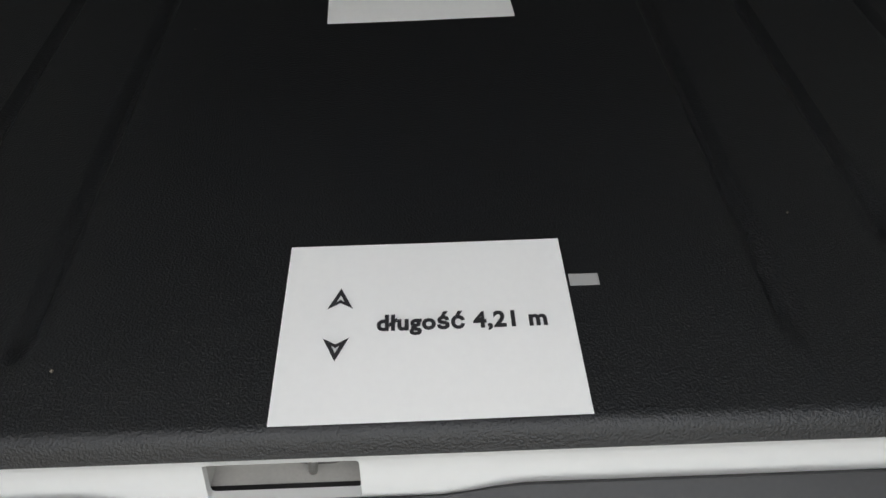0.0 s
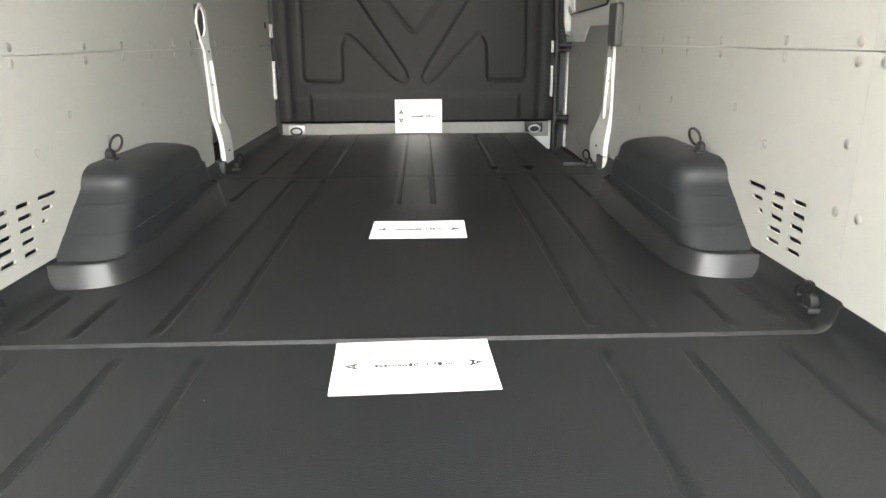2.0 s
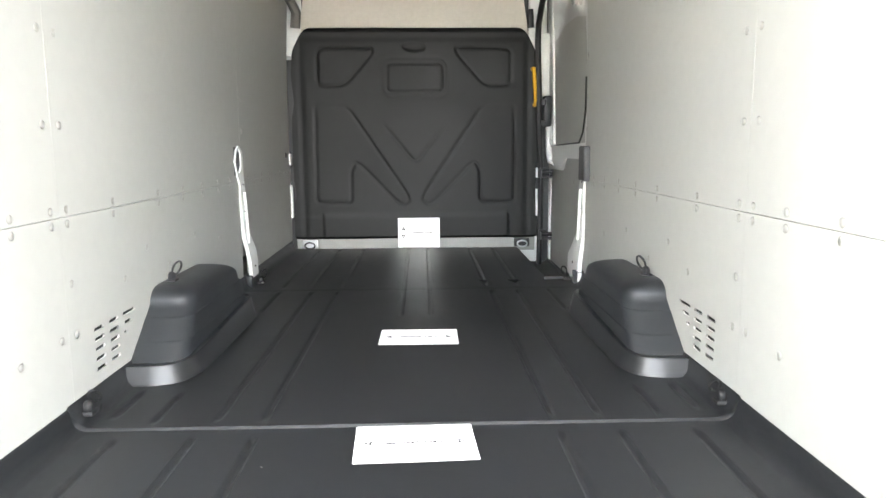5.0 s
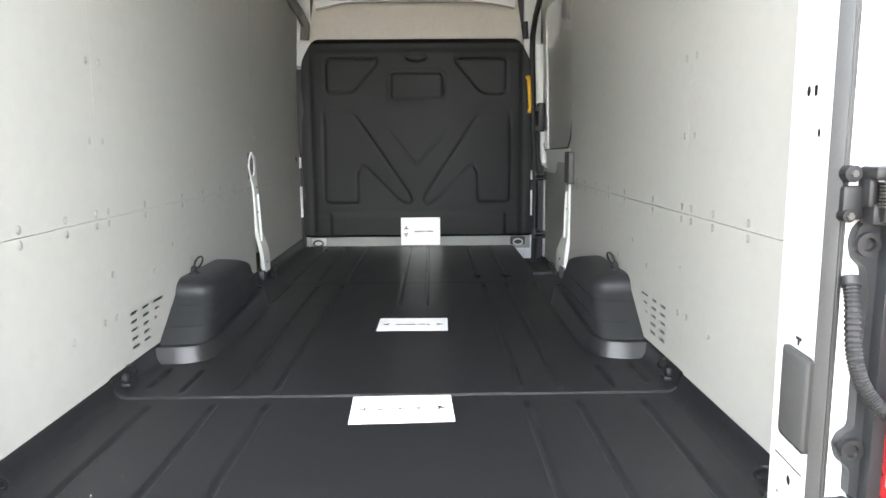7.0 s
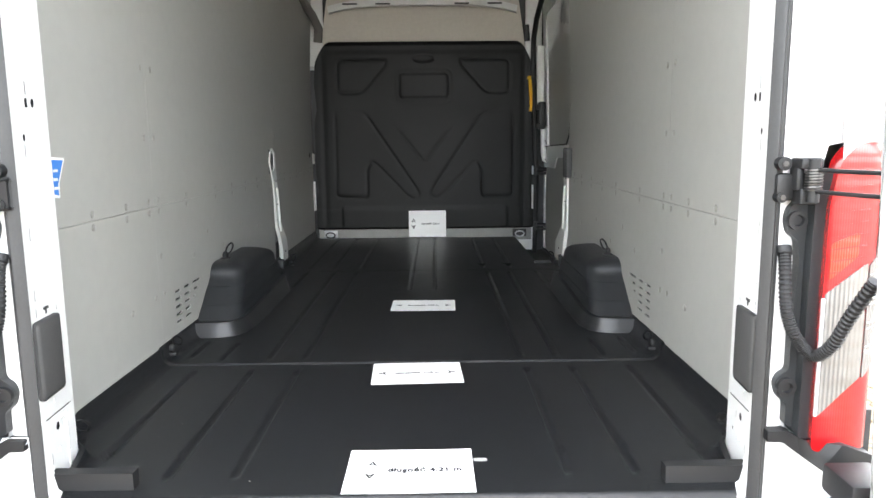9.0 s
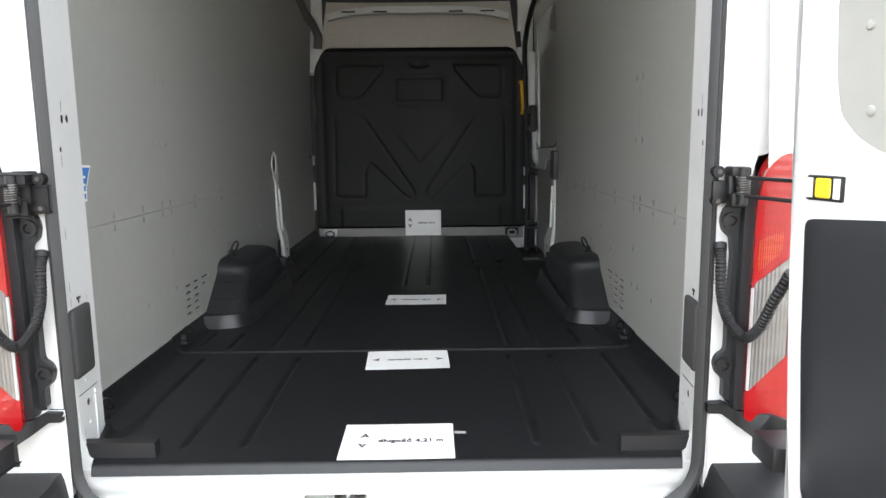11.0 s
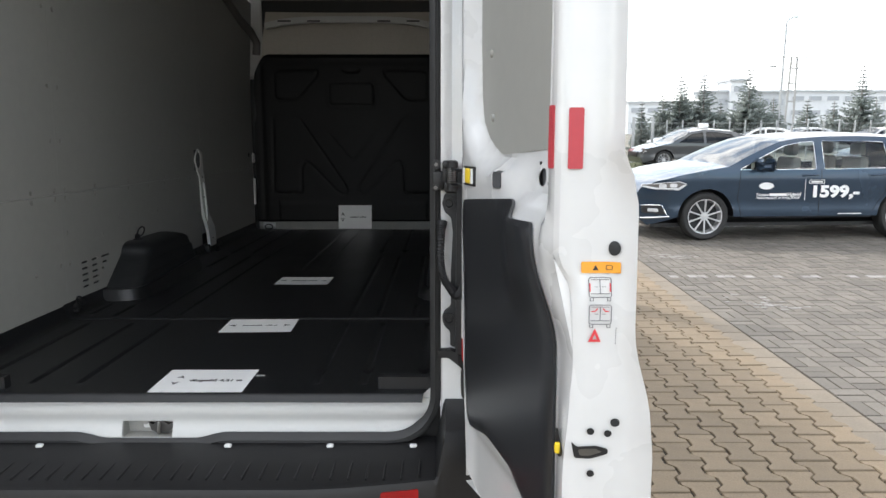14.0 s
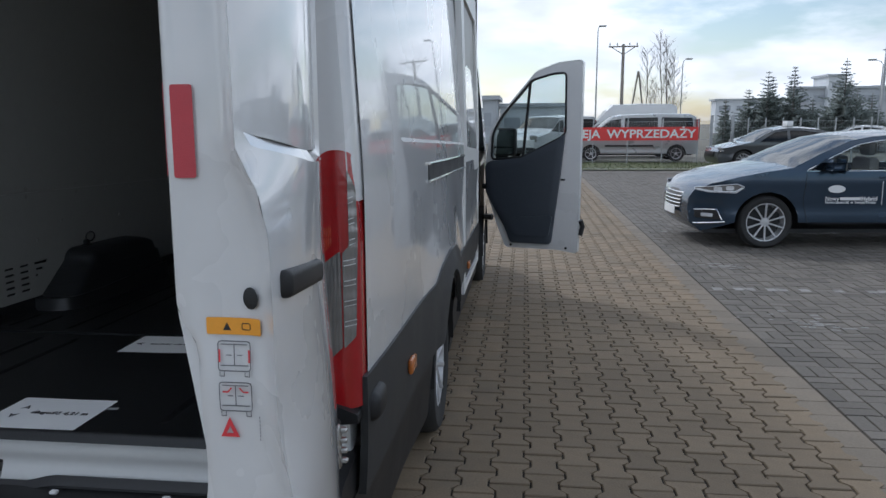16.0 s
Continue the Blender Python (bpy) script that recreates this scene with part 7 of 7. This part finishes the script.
def bare_tree(at, height, seed):
    r = random.Random(seed)
    root = thing("bare_tree", pose(*at), "leafless tree with thin upright branches", "tree")
    bm = bmesh.new()
    twigs = bmesh.new()
    lean = Vector((r.uniform(-0.06, 0.06), r.uniform(-0.06, 0.06), 1))
    stem = [lean * height * q + Vector((r.uniform(-0.06, 0.06), r.uniform(-0.06, 0.06), 0)) for q in np.linspace(0, 1, 8)]
    tube(bm, stem, [height * 0.0055 * (1 - 0.9 * q) + 0.006 for q in np.linspace(0, 1, 8)], 6)
    for k in range(38):
        q = 0.22 + 0.76 * k / 38
        a = r.uniform(0, 6.28)
        L = height * 0.26 * (1.05 - q) + 0.45
        p = lean * height * q
        out = Vector((math.cos(a), math.sin(a), r.uniform(0.9, 1.7))).normalized()
        e = p + out * L
        tube(twigs, [p, p + out * L * 0.5 + Vector((0, 0, 0.05)), e + Vector((0, 0, 0.12 * L))], [0.012, 0.009, 0.004], 4)
        for _ in range(8):
            f = r.uniform(0.25, 1.0)
            d = (out + Vector((r.uniform(-1, 1), r.uniform(-1, 1), r.uniform(0, 0.8))) * 0.7).normalized()
            tube(twigs, [p + out * L * f, p + out * L * f + d * L * r.uniform(0.25, 0.5)], [0.006, 0.003], 3)
    part("trunk", bm, BARK, root)
    part("twig_crown", twigs, BARK, root)


for i, (x, y, h) in enumerate(((10.25, 52, 6.9), (10.95, 50, 7.7), (11.45, 51, 7.4), (12.2, 52, 6.4))):
    bare_tree((x, y, 0), h, 3 + 5 * i)


def street_lamp(at, height, arm, label, r=0.06):
    root = thing("street_lamp", pose(*at), label, "street lamp", "street lamps")
    k = 1 if arm > 0 else -1
    part("pole", tube(bmesh.new(), [(0, 0, 0), (0, 0, height * 0.5), (0, 0, height * 0.95), (arm * 0.2, 0, height * 0.985), (arm * 0.6, 0, height)], [r, r * 0.85, r * 0.6, r * 0.5, r * 0.45], 10), GALV, root, smooth=True)
    part("lamp_head", boxed(min(arm * 0.6, arm * 0.6 + k * 0.45), max(arm * 0.6, arm * 0.6 + k * 0.45), -0.10, 0.10, height - 0.03, height + 0.07, 0.03, 2), CONCRETE, root, smooth=True)


street_lamp((5.85, 45, 0), 7.6, 0.1, "tall grey street lamp with a small head")
street_lamp((12.16, 50, 0), 5.95, 0.3, "slim grey street lamp", 0.045)
street_lamp((22.88, 45, 0), 5.3, -0.7, "slim grey street lamp with a short arm", 0.045)
street_lamp((34.6, 70, 0), 12.0, 1.1, "tall grey street lamp with a short arm", 0.15)
up = thing("utility_pole", pose(9.4, 60, 0), "wooden utility pole with a crossarm", "pole")
part("pole", tube(bmesh.new(), [(0, 0, 0), (0, 0, 8.1)], [0.17, 0.12], 10), WOODPOLE, up, smooth=True)
part("crossarm", boxed(-1.2, 1.2, -0.06, 0.06, 7.85, 7.96), WOODPOLE, up)
for k in (-1, 1):
    part("brace", tube(bmesh.new(), [(k * 0.95, 0.02, 7.86), (k * 0.08, 0.02, 7.30)], 0.035, 6), WOODPOLE, up)
for x in (-1.1, -0.5, 0.5, 1.1):
    part("insulator", lathe(bmesh.new(), [(0.05, 8.0), (0.06, 8.1), (0.03, 8.2)], 8, "z", (x, 0, 0)), CONCRETE, up)
ap = thing("pole_strut", pose(10.6, 60, 0), "two timber poles leaning into an A shape", "pole")
part("leg", tube(bmesh.new(), [(-0.75, 0, 0), (0.08, 0, 5.9)], 0.08, 8), WOODPOLE, ap)
part("leg", tube(bmesh.new(), [(0.95, 0, 0), (0.12, 0, 5.9)], 0.08, 8), WOODPOLE, ap)
dp = thing("utility_pole", pose(30.85, 60, 0), "double concrete utility pole with a crossarm", "pole")
for x in (-0.45, 0.35):
    part("pole", tube(bmesh.new(), [(x, 0, 0), (x * 0.6, 0, 7.3)], 0.09, 8), CONCRETE, dp)
part("crossarm", boxed(-1.15, 1.05, -0.05, 0.05, 7.24, 7.33), CONCRETE, dp)
for z in (3.5, 5.0, 6.3):
    part("brace", boxed(-0.45, 0.35, -0.05, 0.05, z, z + 0.12), CONCRETE, dp)


def building(at, w, d, h, material, storeys, bays, label, turn=0):
    root = thing("commercial_building", pose(*at, 0, 0, turn), label, "building")
    part("wall", boxed(0, w, 0, d, 0, h), material, root)
    part("roof", boxed(-0.3, w + 0.3, -0.3, d + 0.3, h, h + 0.35), FACADE_D, root)
    fh = h / storeys
    for k in range(storeys):
        for b in range(bays):
            x0 = w * (b + 0.14) / bays
            win = part("window", boxed(x0, x0 + w * 0.72 / bays, -0.10, 0.05, k * fh + fh * 0.36, k * fh + fh * 0.74), material, root)
            part("pane", boxed(x0 + 0.1, x0 + w * 0.72 / bays - 0.1, -0.13, -0.09, k * fh + fh * 0.40, k * fh + fh * 0.70), PANE, win)
    return root


building((32.3, 120, 0), 14, 3, 5.2, FACADE, 2, 5, "long pale industrial hall")
building((44, 118, 0), 14, 4, 6.9, FACADE_D, 2, 6, "grey hall with a dark roof")
building((48.3, 117, 0), 2.7, 6, 8.7, FACADE, 3, 1, "narrow pale concrete tower")
building((57, 121, 0), 30, 14, 7.1, FACADE, 3, 10, "pale three-storey office building")
building((88, 125, 0), 30, 14, 6.0, FACADE_D, 2, 8, "low grey clad warehouse")
building((-5.5, 60, 0), 4.4, 8, 3.7, FACADE_D, 1, 2, "low grey metal shed")
building((-1.0, 66, 0), 7.0, 8, 3.2, FACADE, 1, 3, "low pale metal shed")

# ---- paving stones ----
PITCH, LONG, JOG = 0.155, 0.195, 0.016


def bone(inset, z):
    """Outline of a bone-shaped stone, wide at both ends."""
    half = PITCH / 2 - inset
    L = LONG / 2 - inset - 0.0012
    pts = [(half + JOG, -L), (half + JOG, -L * 0.68), (half - JOG, -L * 0.34), (half - JOG, L * 0.34), (half + JOG, L * 0.68), (half + JOG, L)]
    pts += [(-x, -y) for x, y in pts]
    return [(x, y, z) for x, y in pts]


def stone_mesh(bm, ox, oy, dz):
    rings = [[bm.verts.new((x + ox, y + oy, z + dz)) for x, y, z in bone(i, z)] for i, z in ((0.0045, -0.020), (0.0045, -0.005), (0.0085, 0.0))]
    for a, b in zip(rings, rings[1:]):
        for i in range(len(a)):
            bm.faces.new((a[i], a[(i + 1) % 12], b[(i + 1) % 12], b[i]))
    t = rings[-1]
    bm.faces.new((t[0], t[1], t[10], t[11]))
    bm.faces.new((t[1], t[2], t[9], t[10]))
    bm.faces.new((t[2], t[3], t[8], t[9]))
    bm.faces.new((t[3], t[4], t[7], t[8]))
    bm.faces.new((t[4], t[5], t[6], t[7]))


strip = tagged(new("pavement"), "beige bone-shaped concrete pavers beside the van", "paving", kind="structure")
rng = random.Random(11)
rest = bmesh.new()
STONE = None
count = 0
for i in range(-30, 15):
    x = 0.645 + PITCH * (i + 0.5)
    for j in range(-16, 118):
        y = 0.0 + LONG * j + (LONG / 2 if i % 2 else 0)
        dz = rng.uniform(-0.0025, 0.0015)
        if 4 <= i and -0.3 <= y < 4.6 and count < 300:
            count += 1
            if STONE is None:
                bm = bmesh.new()
                stone_mesh(bm, 0, 0, 0)
                STONE = part("paving_stone", bm, TAN, strip, matrix=pose(x, y, dz))
            else:
                again(STONE, strip, pose(x, y, dz, rng.uniform(-0.5, 0.5), rng.uniform(-0.5, 0.5), rng.uniform(-0.4, 0.4)))
        else:
            stone_mesh(rest, x, y, dz)
ob = part("paving_stones", rest, TAN, strip, normals=False)
ob["kind"] = "stuff"
# edging row
bm = bmesh.new()
for j in range(-16, 115):
    box(bm, 2.945, 3.134, j * 0.2 + 0.003, j * 0.2 + 0.197, -0.02, rng.uniform(-0.0048, -0.0036))
ob = part("edging_stones", bm, EDGING, strip, normals=False)
ob["kind"] = "stuff"
# grey blocks
yard = tagged(new("pavement"), "worn grey rectangular paving blocks of the yard", "paving", kind="structure")
bv, bf = [], []
for i in range(50):
    for j in range(-16, 115):
        cx, cy = 3.14 + 0.2 * i, 0.2 * j
        for k in range(2):
            if (i + j) % 2:
                x0, x1, y0, y1 = cx, cx + 0.2, cy + 0.1 * k, cy + 0.1 * k + 0.1
            else:
                x0, x1, y0, y1 = cx + 0.1 * k, cx + 0.1 * k + 0.1, cy, cy + 0.2
            g, c, z = 0.003, 0.006, rng.uniform(-0.002, 0.002)
            n = len(bv)
            bv += [(x0 + g, y0 + g, -0.02), (x1 - g, y0 + g, -0.02), (x1 - g, y1 - g, -0.02), (x0 + g, y1 - g, -0.02)]
            bv += [(x0 + c, y0 + c, z), (x1 - c, y0 + c, z), (x1 - c, y1 - c, z), (x0 + c, y1 - c, z)]
            bf += [(n + 4, n + 5, n + 6, n + 7), (n, n + 1, n + 5, n + 4), (n + 1, n + 2, n + 6, n + 5), (n + 2, n + 3, n + 7, n + 6), (n + 3, n, n + 4, n + 7)]
me = bpy.data.meshes.new("paving_blocks")
me.from_pydata(bv, [], bf)
me.materials.append(GREYPAVE)
ob = new("paving_blocks", me)
ob.parent = yard
ob["kind"] = "stuff"
# painted bay lines
for x0, x1, y0, y1, worn in ((3.2, 12.8, 5.16, 5.28, 0.5), (3.4, 12.8, 8.9, 9.0, 0.7)):
    bm = bmesh.new()
    for k in range(int((x1 - x0) / 0.1)):
        if rng.random() > worn:
            box(bm, x0 + k * 0.1 + 0.006, x0 + k * 0.1 + 0.094, y0 + 0.006, y1 - 0.006, -0.001, 0.0035)
    tagged(part("bay_line", bm, ROADPAINT, normals=False), "worn white painted bay line", "road marking", kind="structure")
for cx, cy in ((3.62, 4.02), (3.50, 6.35)):
    bm = bmesh.new()
    for _ in range(34):
        x, y, w = cx + rng.gauss(0, 0.20), cy + rng.gauss(0, 0.11), rng.uniform(0.02, 0.07)
        box(bm, x, x + w, y, y + w * 0.5, 0.0, 0.0035)
    tagged(part("paint_remains", bm, ROADPAINT, normals=False), "flaked white paint remains on the blocks", "road marking", kind="structure")
